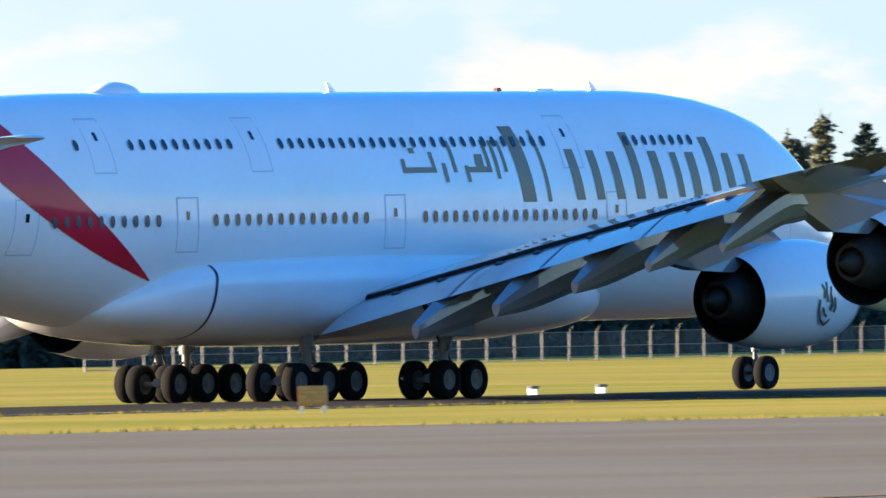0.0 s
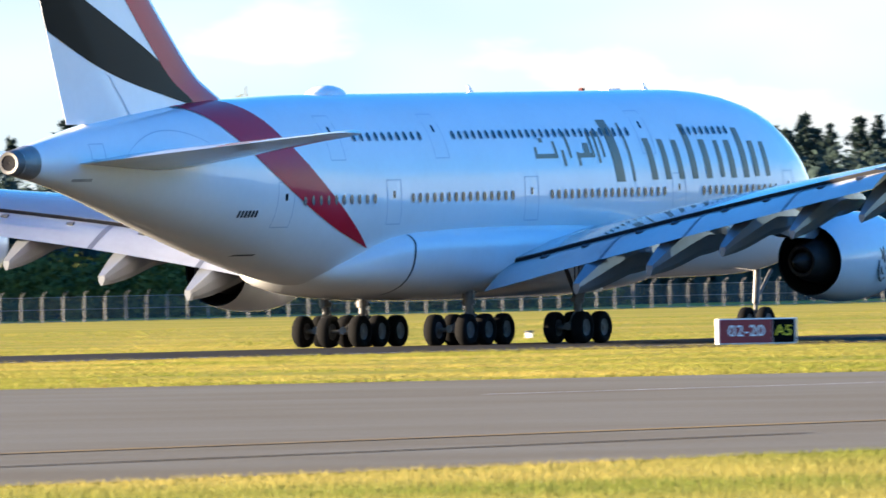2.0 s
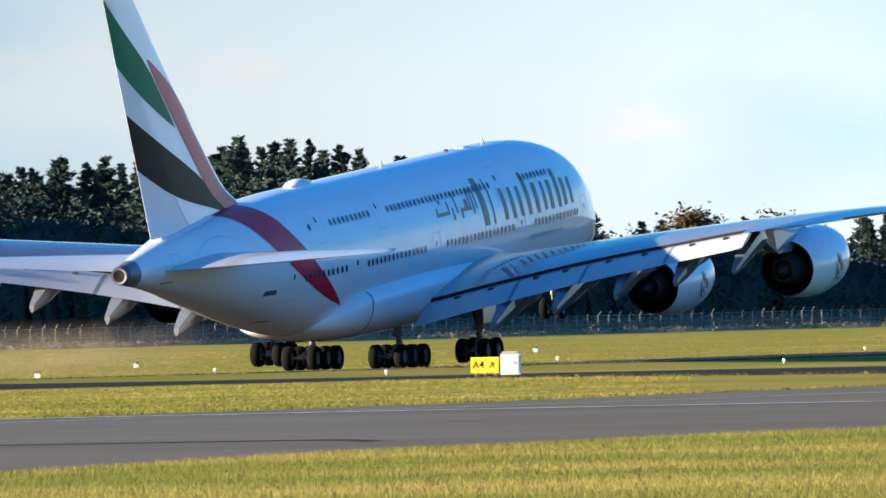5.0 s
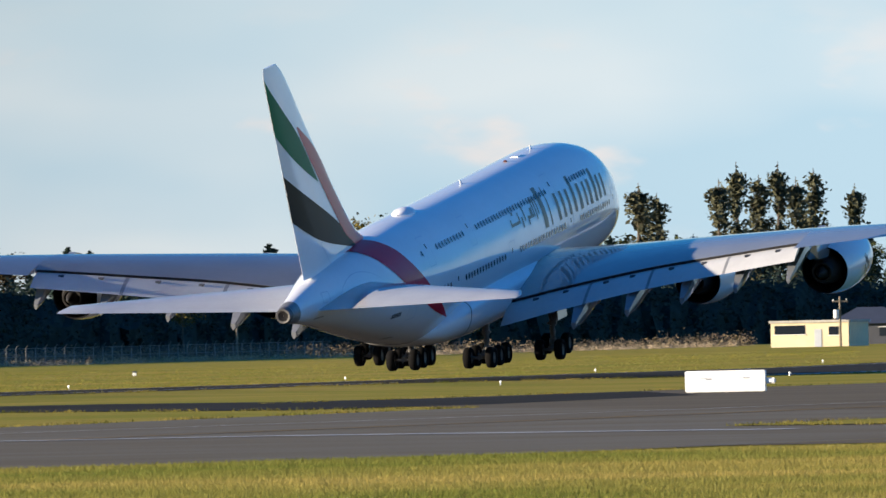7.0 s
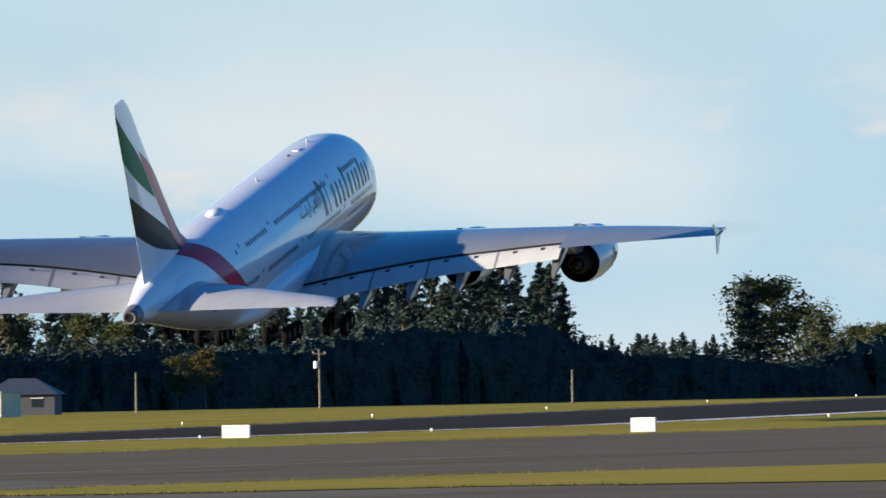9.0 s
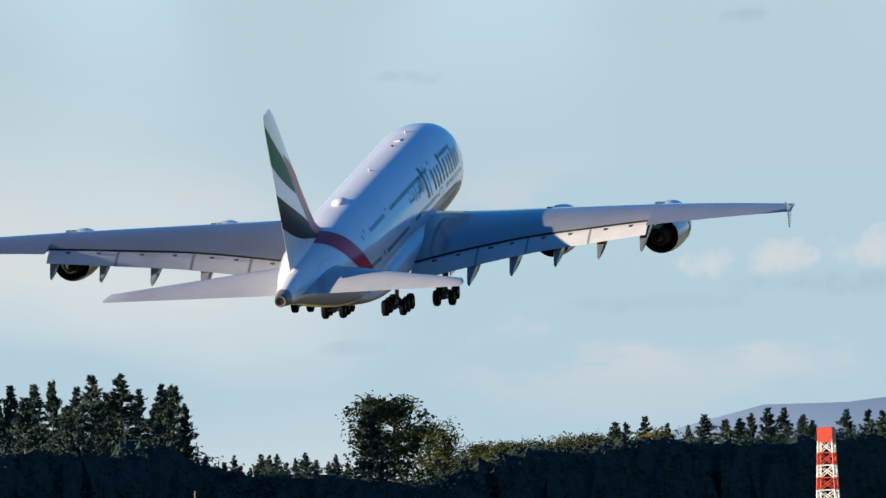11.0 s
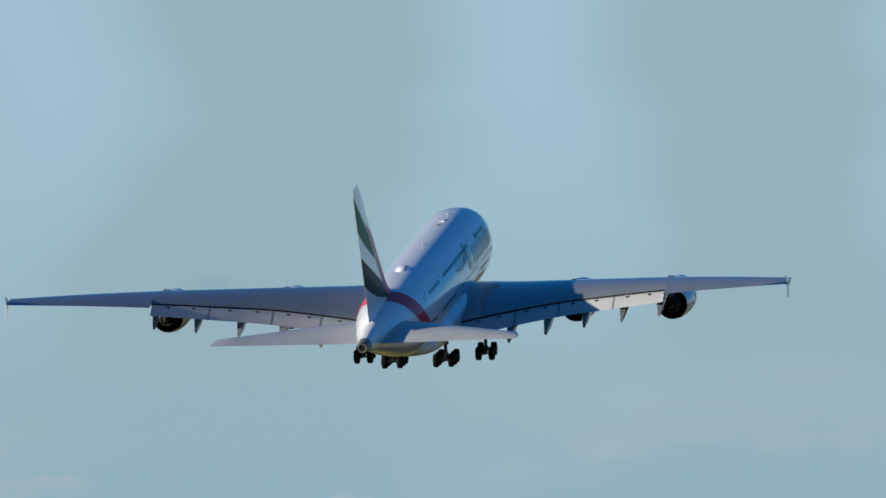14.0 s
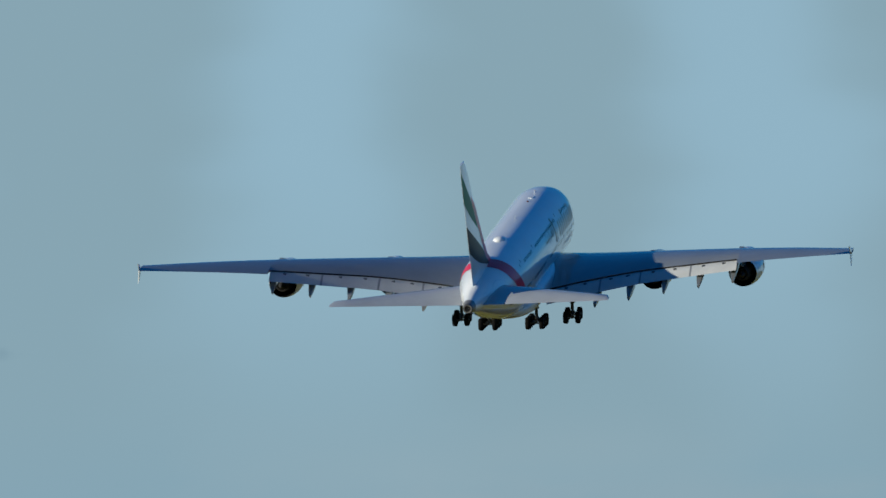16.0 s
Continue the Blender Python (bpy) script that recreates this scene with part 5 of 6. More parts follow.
def weather_station():
    """A cream box on a post with a wind vane and two thin masts above it."""
    base = new("weather_station")
    tagged(base, "cream instrument box on a steel post with wind vane masts", "weather instrument")
    part("post", rodded((0, 0, -0.1), (0, 0, 1.9), 0.046, n=16), GALV, base, "", True)
    box_ = part("box", boxed(-0.15, -0.2, 1.895, 0.255, 0.22, 2.29, bevel=0.02), CREAM, base, "cream painted box")
    part("cover", boxed(-0.165, -0.215, 2.285, 0.27, 0.235, 2.325, bevel=0.012), CREAM, box_)
    part("window_plate", boxed(-0.11, -0.208, 2.19, 0.21, -0.195, 2.26, bevel=0.004), SIGN_WHITE, box_)
    bm = bmesh.new()
    lo = [bm.verts.new(p) for p in ((-0.155, -0.19, 1.90), (-0.275, -0.155, 1.90), (-0.275, 0.2, 1.90), (-0.155, 0.2, 1.90))]
    hi = [bm.verts.new(p) for p in ((-0.155, -0.19, 2.31), (-0.242, -0.165, 2.33), (-0.242, 0.2, 2.33), (-0.155, 0.2, 2.31))]
    bm.faces.new(lo[::-1])
    bm.faces.new(hi)
    for k in range(4):
        bm.faces.new((lo[k], lo[(k + 1) % 4], hi[(k + 1) % 4], hi[k]))
    # duller than the cream box: the side's shade is put into this colour
    part("side_shield", bm, mat("shaded_cream", (0.22, 0.20, 0.155), 0.7, vary=0.3, scale=6.0), base, "cream sloping side shield")
    part("shield_rim", rodded((-0.277, -0.157, 1.89), (-0.244, -0.167, 2.335), 0.012), SIGN_WHITE, base, "", True)
    part("shield_rim", rodded((-0.160, -0.2, 1.89), (-0.160, -0.2, 2.30), 0.012), SIGN_WHITE, base, "", True)
    part("gland_plate", boxed(-0.09, -0.1, 1.865, 0.16, 0.1, 1.90, bevel=0.01), SIGN_BLACK, base)
    part("stub", rodded((0.01, 0, 2.32), (0.01, 0, 2.5), 0.045, n=14), GALV, base, "", True)
    part("bracket", boxed(-0.1, -0.05, 2.48, 0.1, 0.05, 2.535, bevel=0.01), SIGN_WHITE, base)
    for x, top, r in ((-0.115, 2.87, 0.011), (-0.143, 2.77, 0.006), (0.17, 2.60, 0.008)):
        part("mast", rodded((x, 0, 2.32), (x, 0, top), r), GALV, base, "", True)
        if r < 0.01:
            part("mast_tip", rodded((x, 0, top - 0.01), (x, 0, top + 0.025), 0.014, 0.008), SIGN_WHITE, base, "white tip", True)
    part("mast_foot", rodded((-0.143, 0, 2.32), (-0.143, 0, 2.47), 0.014, 0.010), SIGN_BLACK, base, "", True)
    part("mast_foot", rodded((0.17, 0, 2.32), (0.17, 0, 2.44), 0.018, 0.014), SIGN_BLACK, base, "", True)
    part("clamp", boxed(-0.165, -0.02, 2.525, -0.055, 0.02, 2.55, bevel=0.006), SIGN_BLACK, base)
    # wind sensor: a bent arm, a body with an upright tail, and turning cups
    bm = bmesh.new()
    bend = [(-0.115, 0, 2.865), (-0.113, 0, 2.892), (-0.098, 0, 2.908), (-0.07, 0, 2.911), (-0.035, 0, 2.911)]
    for p, q in zip(bend, bend[1:]):
        rod(bm, p, q, 0.010, n=10)
    part("vane_arm", bm, VANE, base, "bent dark arm", True)
    bm = bmesh.new()
    rod(bm, (-0.035, 0, 2.84), (-0.034, 0, 2.92), 0.013, 0.017, 12)
    rod(bm, (-0.034, 0, 2.92), (-0.030, 0, 2.985), 0.017, 0.026, 12)
    part("vane_post", bm, VANE, base, "dark sensor body", True)
    bm = bmesh.new()
    tail = [(-0.097, 3.062), (-0.076, 3.062), (-0.060, 3.005), (-0.022, 2.975), (-0.030, 2.955), (-0.084, 2.962)]
    fa = [bm.verts.new((x, -0.005, z)) for x, z in tail]
    fb = [bm.verts.new((x, 0.005, z)) for x, z in tail]
    bm.faces.new(fa)
    bm.faces.new(fb[::-1])
    for k in range(len(tail)):
        bm.faces.new((fa[k], fb[k], fb[(k + 1) % len(tail)], fa[(k + 1) % len(tail)]))
    bmesh.ops.recalc_face_normals(bm, faces=bm.faces)
    part("vane", bm, VANE, base, "upright dark tail fin")
    for x, y in ((-0.088, 0.0), (0.032, 0.0), (-0.03, 0.055)):
        part("cup_arm", rodded((-0.035, 0, 2.836), (x, y, 2.833), 0.004, n=6), VANE, base)
        bm = bmesh.new()
        bmesh.ops.create_uvsphere(bm, u_segments=14, v_segments=8, radius=0.026)
        bmesh.ops.scale(bm, vec=(1, 0.85, 1), verts=bm.verts)
        bmesh.ops.translate(bm, vec=(x, y, 2.831), verts=bm.verts)
        part("cup", bm, VANE, base, "dark wind cup", True)
    base.matrix_world = Matrix.Translation(spot(30.398, 70)) @ pose(0, 0, 0, 0, 0, -60)


wind_mast()
weather_station()


# ---- runway lights and small markers ----
LAMP = glow("lamp_white", (1.0, 0.95, 0.85), 0.5)


def edge_light():
    base = new("edge_light")
    tagged(base, "small white runway edge light on a short stem", "light", "runway edge lights")
    part("stem", rodded((0, 0, -0.05), (0, 0, 0.16), 0.04, n=8), SIGN_WHITE, base, "", True)
    part("lamp", rodded((0, 0, 0.16), (0, 0, 0.27), 0.065, 0.045, 10), LAMP, base, "white glass lamp", True)
    return base


first = edge_light()
spots = [(x, 289.0) for x in (629, 689, 749, 809)] + [(x, y) for x in range(900, 1680, 60) for y in (289.0, 358.5)]
for i, (x, y) in enumerate(spots):
    m = Matrix.Translation((x, y, ground_z(x, y)))
    if i == 0:
        first.matrix_world = m
    else:
        copy_thing(first, m)


def marker():
    base = new("field_marker")
    tagged(base, "small white two-legged field marker with a dark cap", "marker", "field markers")
    for k in (-1, 1):
        part("leg", boxed(k * 0.19 - 0.07, -0.08, -0.05, k * 0.19 + 0.07, 0.08, 0.30, bevel=0.015), SIGN_WHITE, base, "white leg")
    part("cap", boxed(-0.30, -0.14, 0.28, 0.30, 0.14, 0.40, bevel=0.03), SIGN_DARK, base, "dark cap")
    return base


first = marker()
for i, (x, y) in enumerate([(815, 363), (833, 361.5), (880, 362), (534, 361), (539, 361), (690, 392), (760, 398), (980, 396), (1120, 420), (640, 400), (1240, 430)]):
    m = Matrix.Translation((x, y, ground_z(x, y)))
    if i == 0:
        first.matrix_world = m
    else:
        copy_thing(first, m)


# ---- far field: fence, poles, buildings, windsock, tower ----
POST = mat("fence_post", (0.17, 0.165, 0.155), 0.7, vary=0.2, scale=1.0)


def net_material():
    m = bpy.data.materials.new("fence_net")
    m.use_nodes = True
    nt = m.node_tree
    bs = nt.nodes["Principled BSDF"]
    bs.inputs["Base Color"].default_value = (0.13, 0.13, 0.125, 1)
    bs.inputs["Roughness"].default_value = 0.7
    bs.inputs["Alpha"].default_value = 0.22
    return m


def fence():
    base = new("perimeter_fence")
    tagged(base, "long wire mesh perimeter fence on concrete posts", "fence")
    bm = bmesh.new()
    box(bm, -0.045, -0.045, -0.1, 0.045, 0.045, 2.0)
    rod(bm, (0, 0, 1.95), (0, -0.32, 2.4), 0.03, n=6)
    post = bpy.data.meshes.new("post")
    bm.to_mesh(post)
    bm.free()
    post.materials.append(POST)
    x = 830.0
    while x < 1790:
        child("post", post, base, (x, 596, ground_z(x, 596)))
        x += 3.3
    bm = bmesh.new()
    for a in range(830, 1790, 60):
        v = [bm.verts.new(p) for p in ((a, 596, ground_z(a, 596)), (a + 60, 596, ground_z(a + 60, 596)), (a + 60, 596, ground_z(a + 60, 596) + 1.95), (a, 596, ground_z(a, 596) + 1.95))]
        bm.faces.new(v)
    part("wire_net", bm, net_material(), base, "grey wire mesh")
    for z in (0.1, 1.0, 1.95):
        part("wire", rodded((830, 596, ground_z(830, 596) + z), (1790, 596, ground_z(1790, 596) + z), 0.02, n=5), POST, base)


fence()


def pole(az, r, h, arms, label):
    base = new("utility_pole")
    tagged(base, label, "pole")
    part("pole", rodded((0, 0, -0.2), (0, 0, h), 0.16, 0.11, 10), TIMBER, base, "", True)
    if arms:
        part("crossarm", boxed(-0.9, -0.06, h - 0.7, 0.9, 0.06, h - 0.5), TIMBER, base)
        part("transformer", rodded((-0.45, 0, h - 2.6), (-0.45, 0, h - 1.6), 0.34, n=12), SIGN_WHITE, base, "pale transformer can", True)
        for x in (-0.8, 0, 0.8):
            part("insulator", rodded((x, 0, h - 0.5), (x, 0, h - 0.3), 0.06), SIGN_WHITE, base, "", True)
    base.matrix_world = Matrix.Translation(spot(az, r)) @ pose(0, 0, 0, 0, 0, -70)


pole(15.335, 2160, 8.0, True, "timber utility pole with a transformer can")
pole(14.42, 2180, 4.6, False, "short pale timber pole at the field's edge")
pole(18.705, 1860, 6.2, False, "thin white lamp pole at the field's edge")
pole(16.52, 1900, 6.0, True, "timber utility pole beside the cream hut")
pole(16.0, 2000, 5.2, False, "thin white pole at the field's edge")


def windsock():
    base = new("windsock")
    tagged(base, "orange windsock hanging from a white pole", "windsock")
    part("pole", rodded((0, 0, -0.1), (0, 0, 5.6), 0.09, 0.06, 10), GALV, base, "", True)
    bm = bmesh.new()
    loft(bm, [[(0.3 + dx + r * math.cos(2 * math.pi * k / 12), r * math.sin(2 * math.pi * k / 12), z) for k in range(12)] for z, r, dx in ((5.4, 0.36, 0.0), (4.6, 0.32, 0.06), (3.8, 0.25, 0.1), (3.2, 0.18, 0.08))])
    part("sock", bm, mat("orange_cloth", (0.75, 0.13, 0.02), 0.8, vary=0.15, scale=2.0), base, "orange cloth sock", True)
    part("hoop", rodded((0, 0, 5.4), (0.6, 0, 5.4), 0.03), GALV, base, "", True)
    part("foot", boxed(-0.5, -0.5, -0.1, 0.5, 0.5, 0.5, bevel=0.05), GALV, base)
    base.matrix_world = Matrix.Translation(spot(23.27, 1030)) @ pose(0, 0, 0, 0, 0, -65)


windsock()


def hut():
    base = new("field_hut")
    tagged(base, "low cream flat-roofed hut at the field's edge", "building")
    wallm = mat("cream_wall", (0.66, 0.57, 0.38), 0.8, vary=0.12, scale=0.6, fine=0.05, fine_scale=5)
    part("wall", boxed(-4.9, -4.2, -0.3, 4.9, 4.2, 2.95, bevel=0.03), wallm, base, "cream rendered wall")
    part("roof", boxed(-5.1, -4.4, 2.9, 5.1, 4.4, 3.2, bevel=0.03), mat("roof_edge", (0.42, 0.40, 0.36), 0.7, vary=0.2, scale=1.0), base, "flat roof")
    for x0, x1, z0, z1 in ((-4.4, -0.6, 1.55, 2.6), (0.6, 1.5, 0.0, 2.1), (2.4, 3.6, 1.4, 2.4)):
        wn = part("window" if z0 > 0.5 else "door", boxed(x0, -4.26, z0, x1, -4.15, z1, bevel=0.01), GLASS if z0 > 0.5 else SIGN_GREY, base)
        if z0 > 0.5:
            part("sill", boxed(x0 - 0.1, -4.32, z0 - 0.1, x1 + 0.1, -4.2, z0 - 0.01), SIGN_WHITE, wn)
    base.matrix_world = Matrix.Translation(spot(16.595, 1906)) @ pose(0, 0, 0, 0, 0, -90)


def house(az, r, w, d, wall_h, roof_h, roof_col, wall_col, label):
    base = new("house")
    tagged(base, label, "house")
    part("wall", boxed(-w / 2, -d / 2, -0.4, w / 2, d / 2, wall_h, bevel=0.03), mat("house_wall", wall_col, 0.8, vary=0.12, scale=0.5), base, "pale wall")
    bm = bmesh.new()
    e = 0.6
    v = [bm.verts.new(p) for p in ((-w / 2 - e, -d / 2 - e, wall_h - 0.1), (w / 2 + e, -d / 2 - e, wall_h - 0.1), (w / 2 + e, d / 2 + e, wall_h - 0.1), (-w / 2 - e, d / 2 + e, wall_h - 0.1),
                                   (-w / 2 + d * 0.35, 0, wall_h + roof_h), (w / 2 - d * 0.35, 0, wall_h + roof_h))]
    for f in ((0, 1, 5, 4), (1, 2, 5), (2, 3, 4, 5), (3, 0, 4), (3, 2, 1, 0)):
        bm.faces.new([v[k] for k in f])
    part("roof", bm, mat("house_roof", roof_col, 0.6, vary=0.15, scale=0.6), base, "hipped metal roof")
    for k in (-1, 1):
        wn = part("window", boxed(k * w / 4 - 0.7, -d / 2 - 0.05, 1.0, k * w / 4 + 0.7, -d / 2 + 0.05, 2.1), GLASS, base)
        part("frame", boxed(k * w / 4 - 0.8, -d / 2 - 0.08, 2.1, k * w / 4 + 0.8, -d / 2 + 0.02, 2.2), SIGN_WHITE, wn)
    base.matrix_world = Matrix.Translation(spot(az, r)) @ pose(0, 0, 0, 0, 0, -80)


hut()
house(16.41, 2010, 9.0, 8.0, 2.7, 2.0, (0.05, 0.06, 0.085), (0.07, 0.075, 0.09), "house with a blue-grey hipped roof among trees")


def lattice_tower():
    base = new("lattice_tower")
    tagged(base, "red and white banded lattice tower above the trees", "tower")
    red, wht = mat("tower_red", (0.55, 0.06, 0.03), 0.5, vary=0.1, scale=1.0), SIGN_WHITE
    n, hgt = 7, 13.2
    for i in range(n):
        z0, z1 = hgt * i / n, hgt * (i + 1) / n
        w0, w1 = 1.5 - 0.5 * i / n, 1.5 - 0.5 * (i + 1) / n
        bm = bmesh.new()
        c0 = [(a * w0, b * w0, z0) for a, b in ((-1, -1), (1, -1), (1, 1), (-1, 1))]
        c1 = [(a * w1, b * w1, z1) for a, b in ((-1, -1), (1, -1), (1, 1), (-1, 1))]
        for k in range(4):
            rod(bm, c0[k], c1[k], 0.14, n=6)
            rod(bm, c0[k], c1[(k + 1) % 4], 0.08, n=5)
            rod(bm, c0[(k + 1) % 4], c1[k], 0.08, n=5)
            rod(bm, c1[k], c1[(k + 1) % 4], 0.09, n=5)
        part("section", bm, red if i % 2 == 0 else wht, base, "red section" if i % 2 == 0 else "white section")
    part("cap", boxed(-1.2, -1.2, hgt - 2.2, 1.2, 1.2, hgt, bevel=0.05), red, base, "red top box")
    base.matrix_world = Matrix.Translation(spot(12.13, 2400) - Vector((0, 0, 1.4)))


lattice_tower()


# ---- far hills ----
def hills():
    bm = bmesh.new()
    rows = []
    for i in range(121):
        az = 4 + 36 * i / 120
        hgt = 7 + 8 * noise.noise(Vector((az * 0.5, 3.1, 0))) + 5 * noise.noise(Vector((az * 2.0, 7.7, 0)))
        hgt += (29 + 4 * noise.noise(Vector((az * 4.0, 1.7, 0)))) * math.exp(-((az - 11.7) / 1.35) ** 2)
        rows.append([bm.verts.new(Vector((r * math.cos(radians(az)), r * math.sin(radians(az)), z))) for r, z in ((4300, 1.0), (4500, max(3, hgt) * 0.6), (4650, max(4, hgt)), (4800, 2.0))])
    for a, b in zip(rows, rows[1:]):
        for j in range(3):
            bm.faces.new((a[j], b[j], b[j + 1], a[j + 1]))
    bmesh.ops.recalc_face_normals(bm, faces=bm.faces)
    # the hills' blue-grey is distance haze put into the material colour
    tagged(link_mesh("backdrop", bm, mat("hazed_hill", (0.27, 0.40, 0.52), 0.95, vary=0.15, scale=0.004)), "low hills on the horizon with blue-grey haze in their colour", kind="structure")


hills()


# ---- trees ----
PINE = mat("pine_needles", (0.038, 0.057, 0.050), 0.9, rand=0.25, spec=0.0, vary=0.3, scale=0.3)
LEAF = mat("dull_green_leaves", (0.056, 0.066, 0.028), 0.9, rand=0.25, spec=0.0, vary=0.3, scale=0.3)
AUTUMN = mat("yellow_autumn_leaves", (0.115, 0.092, 0.026), 0.85, rand=0.3, spec=0.08, vary=0.3, scale=0.3)
TAN = mat("tan_autumn_leaves", (0.135, 0.122, 0.046), 0.85, rand=0.3, spec=0.05, vary=0.3, scale=0.3)
RUSSET = mat("brown_autumn_leaves", (0.075, 0.052, 0.022), 0.8, rand=0.4, spec=0.08, vary=0.3, scale=0.3)
POPLAR = mat("poplar_leaves", (0.095, 0.096, 0.060), 0.9, rand=0.3, spec=0.0, vary=0.3, scale=0.3)
BARK = mat("grey_bark", (0.10, 0.08, 0.06), 0.9, vary=0.3, scale=1.0)


def leaf_cloud(rng, centres, size, per):
    """Many small bent leaf clumps round the given (centre, spread) pairs."""
    vs, fs = [], []
    for c, spread, *scale in centres:
        for _ in range(per):
            p = Vector(c) + Vector((rng.gauss(0, spread), rng.gauss(0, spread), rng.gauss(0, spread * 0.7)))
            s = size * rng.uniform(0.6, 1.3) * (scale[0] if scale else 1.0)
            a = Vector((rng.uniform(-1, 1), rng.uniform(-1, 1), rng.uniform(-0.7, 0.7))).normalized() * s
            b = a.orthogonal().normalized() * s * rng.uniform(0.35, 0.7)
            q = Matrix.Rotation(rng.uniform(0, 6.28), 3, a.normalized())
            b = q @ b
            k = len(vs)
            if len(scale) > 1:  # a needle spray along its branch
                a = (scale[1] + Vector((rng.gauss(0, 0.45), rng.gauss(0, 0.45), rng.gauss(0.15, 0.4)))).normalized() * s
                b = a.cross(Vector((rng.uniform(-1, 1), rng.uniform(-1, 1), rng.uniform(-1, 1)))).normalized() * s * 0.30
                vs += [p - b - a * 0.4, p + b - a * 0.4, p + a * 0.8]
                fs.append((k, k + 1, k + 2))
                continue
            vs += [p - a, p + b, p + a, p - b * 0.8]
            fs += [(k, k + 1, k + 2), (k, k + 2, k + 3)]
    me = bpy.data.meshes.new("crown")
    me.from_pydata(vs, [], fs)
    return me


def make_tree(kind, h, seed):
    """One tree as a thing with a tapered trunk with limbs, and a crown; its foot is at the origin."""
    rng = random.Random(seed)
    base = new("tree")
    bm = bmesh.new()
    bend = Vector((rng.uniform(-0.3, 0.3), rng.uniform(-0.3, 0.3), 0))
    pts = [Vector((0, 0, -0.3)), Vector((0, 0, h * 0.35)) + bend * 0.4, Vector((0, 0, h * 0.7)) + bend, Vector((0, 0, h * (0.97 if kind in ("pine", "poplar", "aspen") else 0.88))) + bend * 1.2]
    rad = [h * 0.018, h * 0.013, h * 0.007, h * 0.002]
    for a, b, r0, r1 in zip(pts, pts[1:], rad, rad[1:]):
        rod(bm, a, b, r0, r1, 7)
    centres = []

    def axis(u):
        k = min(2, int(u * 3))
        return pts[k].lerp(pts[k + 1], u * 3 - k)

    if kind == "pine":
        u = 0.03
        wide = h * rng.uniform(0.11, 0.24)
        while u < 0.985:
            n = rng.randint(3, 5)
            ln = wide * (1 - u) ** 0.85 * (0.8 + 0.4 * rng.random()) * (1.0 if u > 0.12 else 0.9)
            for _ in range(n):
                a = rng.uniform(0, 6.28)
                l = ln * rng.uniform(0.5, 1.35) + 0.12
                p = axis(u)
                tip = p + Vector((math.cos(a) * l, math.sin(a) * l, l * rng.uniform(-0.15, 0.75)))
                rod(bm, p, tip, 0.05, 0.015, 4, caps=False)
                for f in (0.45, 0.75, 1.0):
                    centres.append((p.lerp(tip, f), 0.06 + 0.15 * l * (1.2 - f * 0.6), 0.5 + 0.5 * (1 - u) ** 0.5, (tip - p).normalized()))
            u += rng.uniform(0.014, 0.028)
        centres.append((axis(0.96), 0.10, 0.6, Vector((0, 0, 1))))
        cloud, m, size, per = centres, PINE, 0.60, 10
    elif kind in ("poplar", "aspen"):
        for i in range(70):
            u = rng.uniform(0.12, 0.99)
            l = h * 0.06 * (math.sin(math.pi * min(1, u * 0.92 + 0.06)) ** 0.6) * rng.uniform(0.4, 1.1)
            a = rng.uniform(0, 6.28)
            p = axis(u * 0.9)
            tip = p + Vector((math.cos(a) * l, math.sin(a) * l, l * 2.6))
            rod(bm, p, tip, 0.05, 0.015, 4, caps=False)
            centres.append((tip, 0.38))
            centres.append((p.lerp(tip, 0.5), 0.36))
        cloud, m, size, per = centres, POPLAR if kind == "poplar" else TAN, 0.34, 16
    else:
        for i in range(46):
            u = rng.uniform(0.25, 0.95)
            l = h * 0.30 * math.sin(math.pi * min(1, u * 0.85 + 0.12)) ** 0.7 * rng.uniform(0.5, 1.1)
            a = rng.uniform(0, 6.28)
            p = axis(u * 0.95)
            tip = p + Vector((math.cos(a) * l, math.sin(a) * l, l * rng.uniform(0.2, 0.8)))
            rod(bm, p, tip, 0.09, 0.02, 5, caps=False)
            for f in (0.55, 1.0):
                centres.append((p.lerp(tip, f), h * 0.045))
        cloud, m, size, per = centres, {"broad": LEAF, "autumn": AUTUMN, "russet": RUSSET}[kind], 0.29, 36
    trunk = part("trunk", bm, BARK, base, "bare trunk and limbs", True)
    me = leaf_cloud(rng, cloud, size, per)
    me.materials.append(m)
    crown = new("crown", me)
    crown.parent = base
    words = {"pine": "tall dark green conifer in the shelterbelt", "poplar": "slender grey-green poplar with upright limbs", "aspen": "slender yellow autumn poplar among dark conifers", "broad": "dull green broadleaf tree in the shelterbelt",
             "autumn": "yellow autumn tree among dark conifers", "russet": "brown autumn tree with a thinning crown"}
    return tagged(base, words[kind], "tree", "shelterbelt " + kind + "s")


KINDS = {}
for kind, hs in (("pine", (20, 20, 20, 20, 20, 20)), ("poplar", (20, 20)), ("aspen", (20, 20)), ("broad", (16, 16, 16)), ("autumn", (16, 16)), ("russet", (16, 16))):
    KINDS[kind] = [make_tree(kind, h, 11 * i + len(kind)) for i, h in enumerate(hs)]
USED = set()


BACK, TALLY = [], [0]


